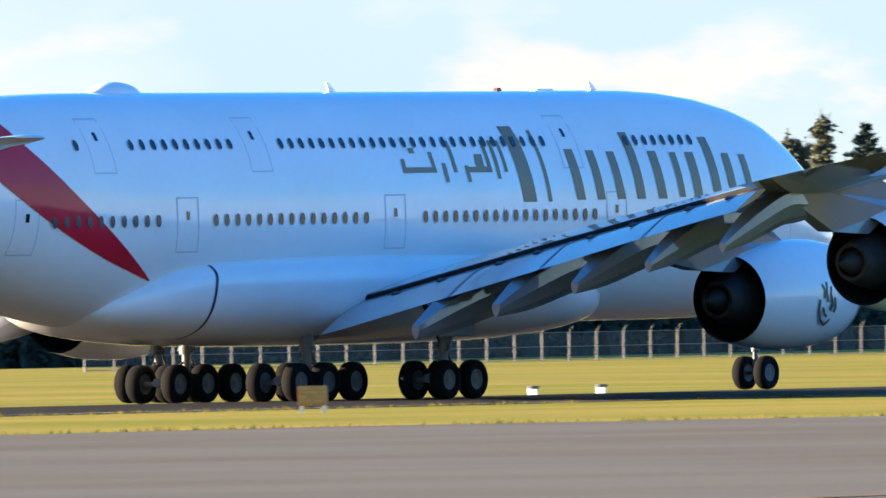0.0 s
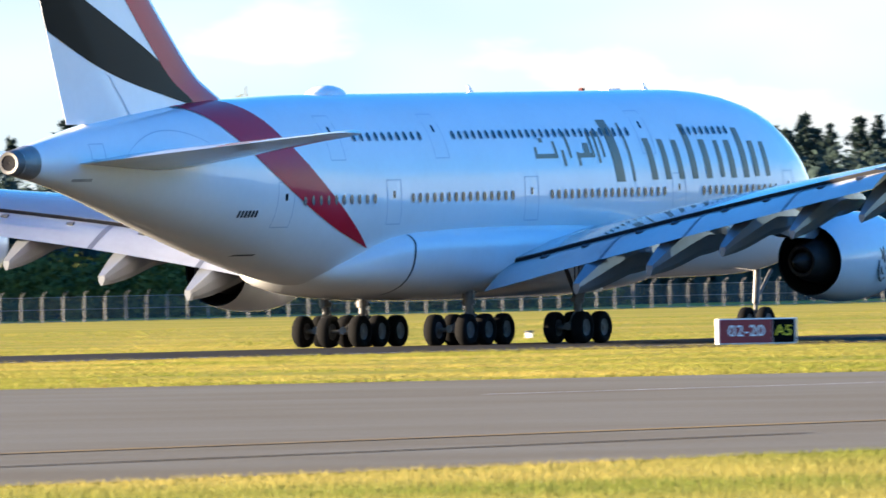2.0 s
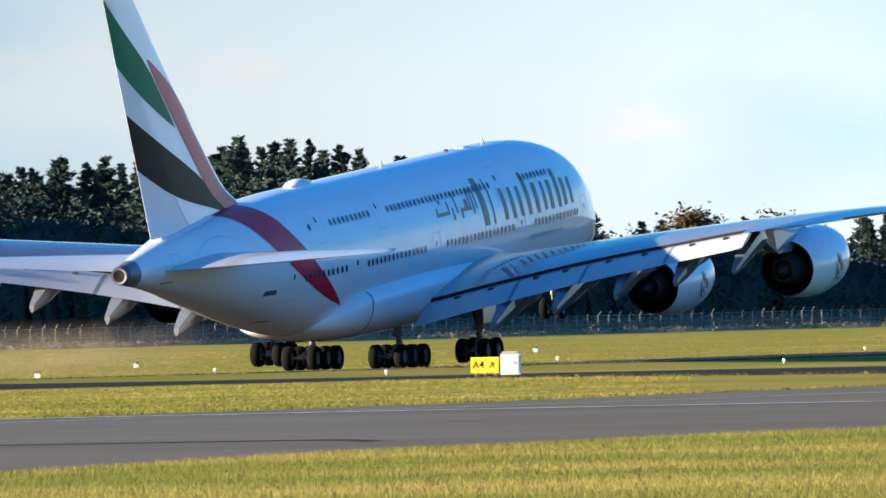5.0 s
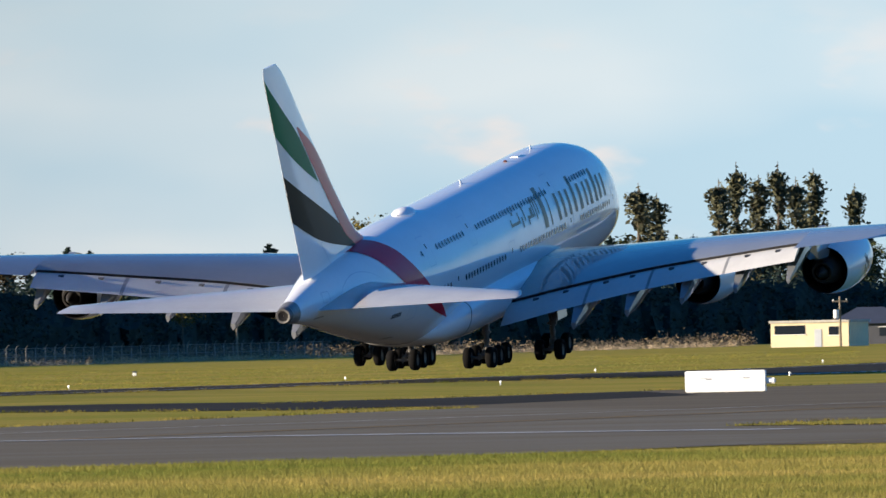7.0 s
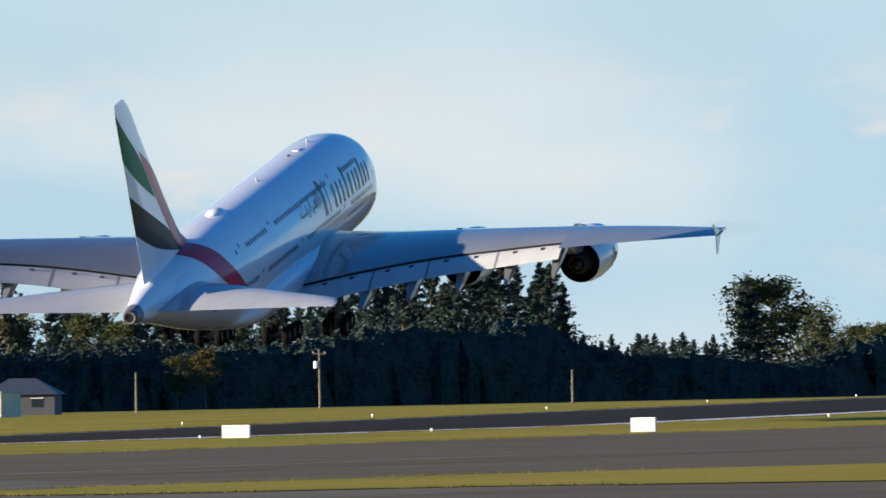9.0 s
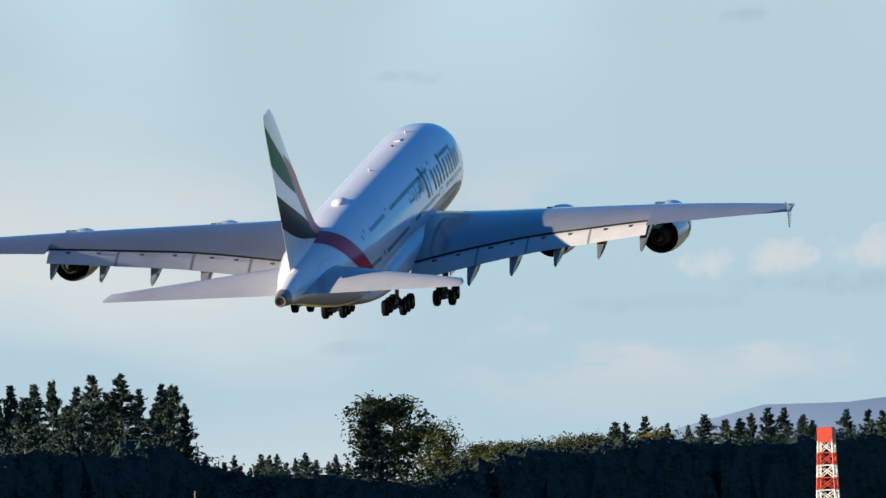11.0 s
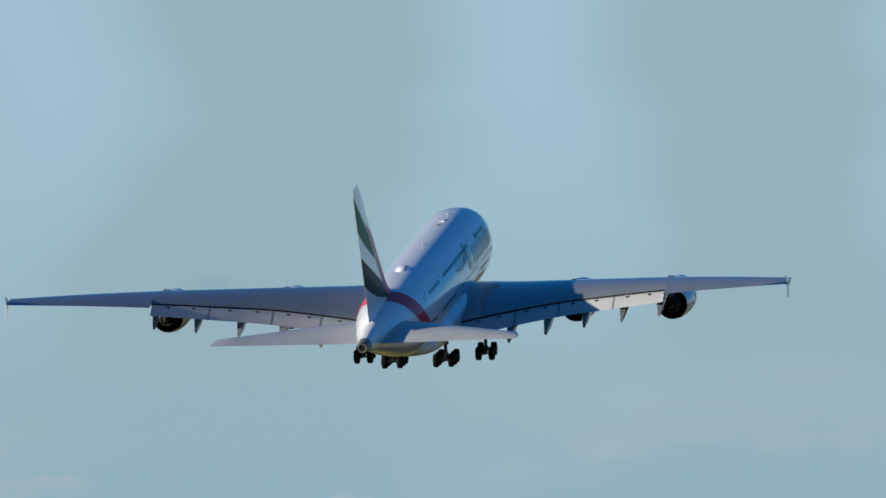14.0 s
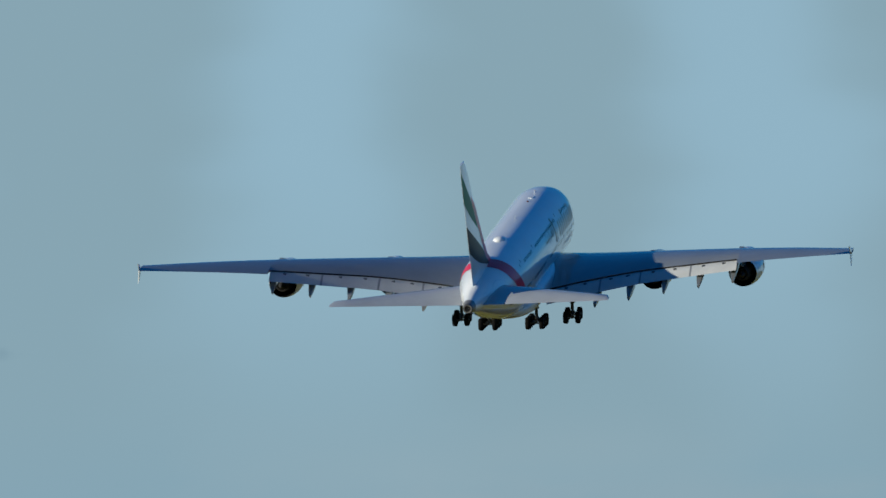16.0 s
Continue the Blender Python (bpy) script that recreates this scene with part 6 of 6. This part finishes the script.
def plant(kind, az, r, top, rng, back=False):
    """A tree at az, r whose top reaches the elevation top (degrees) from the camera."""
    src = rng.choice(KINDS[kind])
    p = spot(az, r)
    h = EYE.z + r * math.tan(radians(top)) - p.z
    TALLY[0] += 1
    k = max(0.25, h / (20 if kind in ("pine", "poplar", "aspen") else 17.5))
    m = Matrix.Translation(p) @ pose(0, 0, 0, 0, 0, rng.uniform(0, 360))
    size = m @ Matrix.Diagonal((k * rng.uniform(0.7, 1.25), k * rng.uniform(0.7, 1.25), k, 1))
    if back:
        BACK.append((src, size))
        return
    ob = src if src.name not in USED else copy_thing(src, m)
    USED.add(src.name)
    ob.matrix_world = size


def stand(az0, az1, lat, t0, t1, jitter, kinds, gap, seed):
    """A row of trees along the far side of the field, between two directions."""
    rng = random.Random(seed)
    az = az0
    while (az > az1) if az0 > az1 else (az < az1):
        u = (az - az0) / (az1 - az0)
        y = lat + (rng.uniform(8, 24) if TALLY[0] % 5 in (1, 3) else rng.uniform(-14, 8))
        plant(rng.choice(kinds), az, y / math.sin(radians(az)), t0 + (t1 - t0) * u - abs(rng.gauss(0, jitter * 1.5)), rng, TALLY[0] % 5 in (1, 3))
        az -= gap * rng.uniform(0.6, 1.4)


P, Bd, A, R, Po, As = "pine", "broad", "autumn", "russet", "poplar", "aspen"
STANDS = [  # from and to direction, distance across the field, tops, unevenness, kinds, spacing
    (36.0, 33.3, 700, 0.40, 0.45, 0.05, [P, Bd, P], 0.074, 1),
    (33.4, 32.6, 700, 0.74, 0.62, 0.06, [P, P], 0.074, 2),
    (32.5, 31.4, 700, 0.58, 0.62, 0.05, [P, Bd, P], 0.074, 3),
    (31.5, 30.5, 690, 0.68, 0.68, 0.05, [Bd, P, Bd], 0.068, 4),
    (30.5, 29.3, 690, 0.74, 0.60, 0.07, [P, P, Bd], 0.062, 5),
    (29.25, 28.75, 690, 0.74, 0.76, 0.05, [P, Bd, P], 0.068, 6),
    (28.7, 26.7, 690, 0.52, 0.56, 0.06, [P, Bd], 0.074, 7),
    (26.7, 25.2, 690, 0.66, 0.68, 0.05, [P], 0.062, 8),
    (25.2, 24.0, 680, 0.68, 0.72, 0.05, [P], 0.053, 9),
    (24.0, 23.5, 680, 0.66, 0.68, 0.06, [P], 0.062, 10),
    (23.5, 22.7, 680, 0.71, 0.68, 0.05, [P], 0.053, 11),
    (22.7, 21.9, 680, 0.655, 0.655, 0.04, [P], 0.056, 12),
    (21.9, 21.2, 680, 0.73, 0.71, 0.05, [P], 0.053, 13),
    (21.2, 20.62, 680, 0.70, 0.53, 0.04, [P], 0.06, 23),
    (20.65, 19.3, 690, 0.36, 0.40, 0.05, [P], 0.062, 14),
    (19.3, 17.3, 690, 0.38, 0.42, 0.05, [P, Bd, P], 0.053, 15),
    (17.3, 16.2, 690, 0.44, 0.44, 0.04, [P, Bd], 0.050, 16),
    (16.2, 15.3, 690, 0.42, 0.40, 0.04, [P, P, Bd], 0.046, 17),
    (15.3, 14.42, 690, 0.57, 0.55, 0.05, [P], 0.045, 18),
    (14.4, 13.86, 690, 0.235, 0.245, 0.025, [P], 0.03, 19),
    (13.5, 12.9, 690, 0.29, 0.33, 0.03, [Bd], 0.07, 20),
    (12.9, 9.5, 690, 0.35, 0.37, 0.03, [P], 0.06, 21),
]
for row in STANDS:
    stand(*row)
rng = random.Random(77)
for kind, az, top in ((Po, 32.95, 0.79), (Po, 33.06, 0.72), (P, 32.8, 0.74), (As, 28.6, 0.76), (P, 29.08, 0.72), (P, 28.92, 0.77), (As, 24.53, 0.73), (As, 24.47, 0.64), (As, 24.60, 0.60), (P, 21.58, 0.72), (P, 22.22, 0.66), (P, 20.29, 0.40), (R, 19.91, 0.47),
                      (R, 19.6, 0.44), (A, 18.22, 0.54), (Bd, 18.08, 0.53), (Po, 17.25, 0.59), (Po, 17.17, 0.55), (Po, 16.96, 0.60), (Po, 16.88, 0.66), (Po, 16.80, 0.61), (Po, 16.74, 0.66), (Po, 16.68, 0.60), (Po, 16.60, 0.63), (Po, 16.45, 0.57),
                      (Bd, 13.74, 0.49), (Bd, 13.70, 0.47), (P, 13.78, 0.44), (Bd, 13.55, 0.38), (Bd, 17.9, 0.3), (A, 18.9, 0.34), (A, 15.75, 0.24), (Bd, 15.85, 0.2), (P, 11.93, 0.33), (A, 12.75, 0.32)):
    plant(kind, az, (645 if top < 0.35 and az > 15 else 672) / math.sin(radians(az)), top, rng)


def back_row():
    """The trees of the rear row, whose crowns merge, as one mass for each kind of foliage."""
    heaps = {}
    for src, m in BACK:
        for c in src.children:
            me = c.data
            v = np.empty(len(me.vertices) * 3)
            me.vertices.foreach_get("co", v)
            f = np.empty(len(me.loops), dtype=int)
            me.loops.foreach_get("vertex_index", f)
            sizes = np.empty(len(me.polygons), dtype=int)
            me.polygons.foreach_get("loop_total", sizes)
            w = np.array(m)
            heaps.setdefault(me.materials[0].name, []).append((v.reshape(-1, 3) @ w[:3, :3].T + w[:3, 3], f, sizes))
    for name, rows in heaps.items():
        me = bpy.data.meshes.new("shelterbelt")
        start, faces, sizes = 0, [], []
        for v, f, n in rows:
            faces.append(f + start)
            sizes.append(n)
            start += len(v)
        sizes = np.concatenate(sizes)
        me.vertices.add(start)
        me.vertices.foreach_set("co", np.concatenate([r[0] for r in rows]).ravel())
        me.loops.add(int(sizes.sum()))
        me.loops.foreach_set("vertex_index", np.concatenate(faces))
        me.polygons.add(len(sizes))
        me.polygons.foreach_set("loop_start", np.concatenate([[0], np.cumsum(sizes)[:-1]]))
        me.update(calc_edges=True)
        me.validate()
        me.materials.append(bpy.data.materials[name])
        tagged(new("shelterbelt", me), "merged rear row of the dark shelterbelt", kind="stuff")


back_row()
for kind in KINDS:
    for ob in KINDS[kind]:
        if ob.name not in USED:
            for c in list(ob.children):
                bpy.data.objects.remove(c)
            bpy.data.objects.remove(ob)


def scatter(name, label, count, place, size, per_spread, material, seed):
    """One mass of small leaf clumps; place(rng) gives centre and spread."""
    rng = random.Random(seed)
    me = leaf_cloud(rng, [place(rng) for _ in range(count)], size, per_spread)
    me.materials.append(material)
    return tagged(new(name, me), label, kind="stuff")


def belt_step(az):
    """How high the closed foot of the shelterbelt stands in one stand, in metres above the ground."""
    for a0, a1, lat, t0, t1, *rest in STANDS:
        if a0 >= az > a1:
            top = t0 + (t1 - t0) * (az - a0) / (a1 - a0)
            h = 2.0 + lat / math.sin(radians(az)) * math.tan(radians(top))
            return h * (0.50 + 0.10 * noise.noise(Vector((az * 3.0, 0.5, 0)))) * (1.3 if az > 19.5 else 1.0 if az > 14.4 else 1.3)
    return 6.0


def belt_top(az):
    return sum(belt_step(az + d) for d in (-0.16, -0.09, -0.03, 0.03, 0.09, 0.16)) / 6


def hedge_core():
    """The closed, dark inside of the hedge: a long mound with an uneven top."""
    rng = random.Random(15)
    bm = bmesh.new()
    rows = []
    az = 36.0
    while az > 9.6:
        h = belt_top(az) * rng.uniform(0.92, 1.03)
        ring = []
        for lat, u in ((655, 0.0), (657, 0.55), (661, 0.9), (668, 1.0), (676, 0.6), (680, 0.0)):
            p = spot(az, (lat + rng.uniform(-1.5, 1.5)) / math.sin(radians(az)))
            ring.append(bm.verts.new(p + Vector((0, 0, h * u * rng.uniform(0.96, 1.04) - 0.2))))
        rows.append(ring)
        az -= 0.035
    for a, b in zip(rows, rows[1:]):
        for j in range(5):
            bm.faces.new((a[j], b[j], b[j + 1], a[j + 1]))
    bmesh.ops.recalc_face_normals(bm, faces=bm.faces)
    return tagged(link_mesh("hedge", bm, PINE, smooth=False), "dense dark inside of the shelterbelt hedge", kind="stuff")


hedge_core()


def hedge_spot(rng):
    az = rng.uniform(9.8, 36.0)
    h = belt_top(az)
    u = rng.uniform(0.03, 1.08)
    lat = 654 + 10 * max(0.0, u - 0.4) + rng.uniform(0, 3)
    p = spot(az, lat / math.sin(radians(az)))
    return p + Vector((0, 0, u * h)), 0.8


scatter("hedge", "dark hedge and undergrowth below the shelterbelt", 8000, hedge_spot, 0.38, 16, PINE, 5)


def scrub_spot(rng):
    az = rng.choice((rng.uniform(19.5, 26.0), rng.uniform(19.3, 25.0)))
    p = spot(az, rng.uniform(603, 616) / math.sin(radians(az)))
    return p + Vector((0, 0, rng.uniform(0.1, 0.8) * (1 + 0.5 * noise.noise(Vector((p.x * 0.03, 2, 0)))))), 0.7


def green_spot(rng):
    az = rng.uniform(27.3, 29.9)
    p = spot(az, rng.uniform(628, 640) / math.sin(radians(az)))
    return p + Vector((0, 0, rng.uniform(0.1, 4.6) * (1 + 0.3 * noise.noise(Vector((p.x * 0.05, 4, 0)))))), 0.8


# brighter copy of the leaf green: light on this hedge is in its colour
LIT_LEAF = mat("lit_hedge_leaves", (0.095, 0.105, 0.030), 0.85, rand=0.3, vary=0.3, scale=0.2, spec=0.05)
scatter("hedge", "green leafy hedge behind the perimeter fence", 1500, green_spot, 0.36, 16, LIT_LEAF, 21)
DRY = mat("dry_scrub", (0.16, 0.135, 0.10), 0.9, rand=0.2, vary=0.3, scale=0.2)
scatter("scrub", "dry brown scrub along the perimeter fence", 2600, scrub_spot, 0.17, 22, DRY, 6)


def pale_spot(rng):
    az = rng.choice((rng.uniform(16.85, 19.6), rng.uniform(19.3, 24.5)))
    p = spot(az, rng.uniform(598, 604) / math.sin(radians(az)))
    return p + Vector((0, 0, rng.uniform(0.05, 0.9) * (1 + 0.7 * noise.noise(Vector((p.x * 0.02, 5, 0)))))), 0.6


PALE = mat("bleached_grass", (0.185, 0.15, 0.105), 0.9, rand=0.3, vary=0.3, scale=0.2, spec=0.05)
scatter("dry_grass", "pale bleached grass along the perimeter fence", 1300, pale_spot, 0.15, 30, PALE, 8)


def strip_spot(rng):
    az = rng.uniform(16.9, 25.5)
    p = spot(az, rng.uniform(586, 595) / math.sin(radians(az)))
    return p + Vector((0, 0, rng.uniform(0.0, 0.28))), 0.35


STRAW = mat("straw", (0.40, 0.32, 0.22), 0.9, rand=0.3, vary=0.3, scale=0.2, spec=0.05)
scatter("dry_grass", "pale straw along the foot of the fence", 3200, strip_spot, 0.11, 16, STRAW, 18)


# ---- blades of grass along the near verge and the taxiway's edges ----
def grass_mass(name, label, spots, hmin, hmax, width, material, seed):
    rs = np.random.RandomState(seed)
    n = len(spots)
    base = np.repeat(np.asarray(spots), 3, axis=0)
    k = len(base)
    base = base + np.c_[rs.normal(0, 0.10, (k, 2)), np.zeros(k)]
    a = rs.uniform(0, 2 * np.pi, k)
    hgt = rs.uniform(hmin, hmax, k)
    side = np.c_[np.cos(a), np.sin(a), np.zeros(k)] * width
    lean = np.c_[rs.normal(0, 0.35, (k, 2)) * hgt[:, None], hgt]
    v = np.stack([base - side, base + side, base + lean], 1).reshape(-1, 3)
    me = bpy.data.meshes.new(name)
    me.from_pydata(v.tolist(), [], np.arange(3 * k).reshape(-1, 3).tolist())
    me.materials.append(material)
    return tagged(new(name, me), label, kind="stuff")


BLADE = mat("grass_blades", (0.150, 0.168, 0.034), 0.8, second=(0.33, 0.265, 0.078), scale=0.05, rand=0.22, spec=0.1)


def let_light_through(m, share):
    """Thin leaves: part of the light passes through them."""
    nt = m.node_tree
    bs = nt.nodes["Principled BSDF"]
    tr = nt.nodes.new("ShaderNodeBsdfTranslucent")
    mix = nt.nodes.new("ShaderNodeMixShader")
    mix.inputs[0].default_value = share
    nt.links.new(bs.inputs["Base Color"].links[0].from_socket, tr.inputs["Color"])
    nt.links.new(bs.outputs[0], mix.inputs[1])
    nt.links.new(tr.outputs[0], mix.inputs[2])
    nt.links.new(mix.outputs[0], nt.nodes["Material Output"].inputs["Surface"])


let_light_through(BLADE, 0.45)


def edge_y(edge, x):
    for (a, b), (c, d) in zip(edge, edge[1:]):
        if a <= x <= c:
            return b + (d - b) * (x - a) / (c - a)
    return edge[-1][1]


def verge(n, seed):
    """Spots on the near verge, thickest at the taxiway's edge."""
    rs = np.random.RandomState(seed)
    out = []
    while len(out) < n:
        az, r = radians(rs.uniform(14.5, 32.5)), math.sqrt(rs.uniform(165**2, 375**2))
        x, y = r * math.cos(az), r * math.sin(az)
        if x < 366 and y < edge_y(NEAR_EDGE, x) + rs.normal(0, 0.25):
            out.append((x, y, ground_z(x, y)))
    return out


grass_mass("grass", "tufts of dry and green grass along the near verge", verge(170000, 3), 0.04, 0.12, 0.009, BLADE, 4)


def edge_spots(lines, gap, spread, seed):
    """Spots in a ragged row along polylines on the field."""
    rs = np.random.RandomState(seed)
    out = []
    for pts in lines:
        for a, b in zip(pts, pts[1:]):
            a, b = np.array(a, float), np.array(b, float)
            for u in rs.uniform(0, 1, int(np.linalg.norm(b - a) / gap)):
                x, y = a + (b - a) * u + rs.normal(0, spread, 2)
                if noise.noise(Vector((x * 0.11, y * 0.11, 0.0))) > -0.15:
                    out.append((x, y, ground_z(x, y)))
    return out


TUFT = mat("edge_tufts", (0.11, 0.115, 0.022), 0.85, second=(0.24, 0.185, 0.05), scale=0.08, rand=0.25, spec=0.05)
let_light_through(TUFT, 0.3)
EDGES = [[(250, 239), (340, 236), (381, 203), (412, 180), (470, 180), (541, 189), (610, 197)], [(690, 262), (648, 227), (622, 209), (612, 198)], [(700, 236), (820, 243), (1500, 243)],
         [(438, 60), (440, 105), (446, 118), (438, 127), (446, 136), (480, 139), (512, 137), (545, 129), (556, 60)], [(400, 300), (600, 300), (900, 296.5), (1500, 296.5)], [(560, 348), (900, 351.5), (1500, 351.5)]]
grass_mass("grass_edge", "ragged tufts of grass along the paved edges", edge_spots(EDGES, 0.22, 0.35, 12), 0.06, 0.17, 0.025, TUFT, 14)


def on_field(x, y):
    """Whether a spot of the middle field is grass."""
    if y < edge_y([(-300, 250), (340, 236), (381, 203), (412, 180), (470, 180), (541, 189), (610, 197), (622, 205)], x) + 0.5:
        return False
    if x > 615:
        return False if x > 690 else y > 209 + (x - 622) * 0.78 and y < 262 + (690 - x) / 6
    return True


def field_spots(n, seed, near):
    """Clumped spots on the grass before the runway, or beyond it."""
    rs = np.random.RandomState(seed)
    out = []
    while len(out) < n:
        az, y = radians(rs.uniform(20.0, 31.0) if near else rs.uniform(16.5, 31.0)), rs.uniform(183, 299) if near else 349 + 150 * rs.uniform(0, 1) ** 1.6
        x = y / math.tan(az)
        if (not near or on_field(x, y)) and noise.noise(Vector((x * 0.09, y * 0.09, 2.0))) + 0.5 * noise.noise(Vector((x * 0.4, y * 0.4, 5.0))) > -0.12:
            out.append((x, y, ground_z(x, y)))
    return out


FIELD_BLADE = mat("field_tufts", (0.165, 0.185, 0.030), 0.85, second=(0.35, 0.272, 0.074), scale=0.05, rand=0.22, spec=0.03)
let_light_through(FIELD_BLADE, 0.4)
grass_mass("grass", "uneven tufts of green and dry grass before the runway", field_spots(50000, 31, True), 0.03, 0.09, 0.022, FIELD_BLADE, 32)
grass_mass("grass", "uneven tufts of green and dry grass beyond the runway", field_spots(50000, 33, False), 0.03, 0.11, 0.03, FIELD_BLADE, 34)


# ---- dust blown up beside the runway ----
def dust_material():
    """Thin brown dust, lit from both sides; it thins out upwards and towards its ends."""
    m = bpy.data.materials.new("blown_dust")
    m.use_nodes = True
    nt = m.node_tree
    nt.nodes.clear()
    add, join = nt.nodes.new, nt.links.new
    out, tc, sep = add("ShaderNodeOutputMaterial"), add("ShaderNodeTexCoord"), add("ShaderNodeSeparateXYZ")
    join(tc.outputs["Object"], sep.inputs[0])
    fac = None
    for axis, rows in (("Z", ((0.2, 0.45), (0.8, 1.0), (1.6, 0.6), (3.4, 0.0))), ("X", ((-72.0, 0.0), (-46.0, 1.0), (-10.0, 1.0), (6.0, 0.0)))):
        lo, hi = rows[0][0], rows[-1][0]
        mr, ramp = add("ShaderNodeMapRange"), add("ShaderNodeValToRGB")
        mr.inputs[1].default_value, mr.inputs[2].default_value = lo, hi
        join(sep.outputs[axis], mr.inputs[0])
        ramp.color_ramp.interpolation = "EASE"
        for k, (at, v) in enumerate(rows):
            e = ramp.color_ramp.elements[k] if k < 2 else ramp.color_ramp.elements.new(0.99)
            e.position, e.color = (at - lo) / (hi - lo), (v, v, v, 1)
        join(mr.outputs[0], ramp.inputs[0])
        if fac is None:
            fac = ramp.outputs[0]
        else:
            mul = add("ShaderNodeMath")
            mul.operation = "MULTIPLY"
            join(fac, mul.inputs[0])
            join(ramp.outputs[0], mul.inputs[1])
            fac = mul.outputs[0]
    mp, ns, nr, mul = add("ShaderNodeMapping"), add("ShaderNodeTexNoise"), add("ShaderNodeMapRange"), add("ShaderNodeMath")
    mp.inputs["Scale"].default_value = (0.12, 1.0, 0.5)
    join(tc.outputs["Object"], mp.inputs["Vector"])
    ns.inputs["Scale"].default_value, ns.inputs["Detail"].default_value = 1.0, 4.0
    join(mp.outputs[0], ns.inputs["Vector"])
    nr.inputs[1].default_value, nr.inputs[2].default_value, nr.inputs[3].default_value, nr.inputs[4].default_value = 0.3, 0.7, 0.04, 0.27
    join(ns.outputs["Fac"], nr.inputs[0])
    mul.operation = "MULTIPLY"
    join(fac, mul.inputs[0])
    join(nr.outputs[0], mul.inputs[1])
    clear, front, back, both, mix = (add("ShaderNodeBsdfTransparent"), add("ShaderNodeBsdfDiffuse"), add("ShaderNodeBsdfTranslucent"),
                                     add("ShaderNodeMixShader"), add("ShaderNodeMixShader"))
    for n in (front, back):
        n.inputs["Color"].default_value = (0.27, 0.215, 0.15, 1)
    join(front.outputs[0], both.inputs[1])
    join(back.outputs[0], both.inputs[2])
    join(mul.outputs[0], mix.inputs[0])
    join(clear.outputs[0], mix.inputs[1])
    join(both.outputs[0], mix.inputs[2])
    join(mix.outputs[0], out.inputs["Surface"])
    return m


DUST = dust_material()
DUST_CLOUDS = []


def dust_cloud(across, ahead, seed):
    """A drifting veil of dust, three uneven layers deep."""
    base = new("dust_cloud")
    tagged(base, "thin brown dust blown up by the engines", kind="stuff")
    for k in range(3):
        bm = bmesh.new()
        cols = []
        for i in range(40):
            x = -72 + 78 * i / 39
            cols.append([bm.verts.new((x, (k - 1) * 3.0 + 1.2 * noise.noise(Vector((x * 0.12, j * 0.4, seed + k))), 4.2 * j / 6)) for j in range(7)])
        for a, b in zip(cols, cols[1:]):
            for j in range(6):
                bm.faces.new((a[j], b[j], b[j + 1], a[j + 1]))
        part("veil", bm, DUST, base, "", True)
    DUST_CLOUDS.append((base, across, ahead))


dust_cloud(36.0, -6.0, 1.0)
dust_cloud(20.0, 20.0, 9.0)


def motions():
    walk(AIRLINER, [(t, plane_pose(x, y, z, p, b, w)) for t, x, y, z, p, b, w in PLANE_ROWS])
    # the bogies stay level on the runway, then hang from their legs
    for kind, bog in GEAR:
        at = bog.location.copy()
        rows = []
        for t, x, y, z, p, b, w in PLANE_ROWS:
            hang = step(4.6, 6.2, t)
            flat = p * (1 - hang) + (-6.0 if kind == "wing_gear" else 3.0) * hang
            rows.append((t, Matrix.Translation((at.x, at.y, at.z - 0.35 * hang)) @ pose(0, 0, 0, 0, flat, 0)))
        walk(bog, rows)
    # the wings, with their engines, rise as they take up the weight
    for side, ob in FLEXING:
        root = Vector((0, side * 4.0, 4.2))
        rows = []
        for t, *_ in PLANE_ROWS:
            sag = 1.35 * (1 - step(1.2, 5.6, t))
            rows.append((t, SEAT @ Matrix.Translation(root) @ pose(0, 0, 0, -side * sag, 0, 0) @ Matrix.Translation(-root)))
        walk(ob, rows)
    # dust rises as the engines pass over the dry verge, and settles after the take-off
    for base, across, ahead in DUST_CLOUDS:
        walk(base, [(t, Matrix.Translation((x + ahead, 324.0 + across, ground_z(x, 324.0) - 5.0 * (1 - step(2.3, 4.4, t)) - 5.0 * step(5.6, 7.4, t)))) for t, x, *_ in PLANE_ROWS])
    # the tailplane trims as the nose comes up
    hinge = Vector((S0 - 65.0, 0, 8.2))
    for ob in STABS:
        walk(ob, [(t, SEAT @ Matrix.Translation(hinge) @ pose(0, 0, 0, 0, 1.2 - 3.6 * step(4.5, 8.0, t), 0) @ Matrix.Translation(-hinge)) for t, *_ in PLANE_ROWS])


motions()
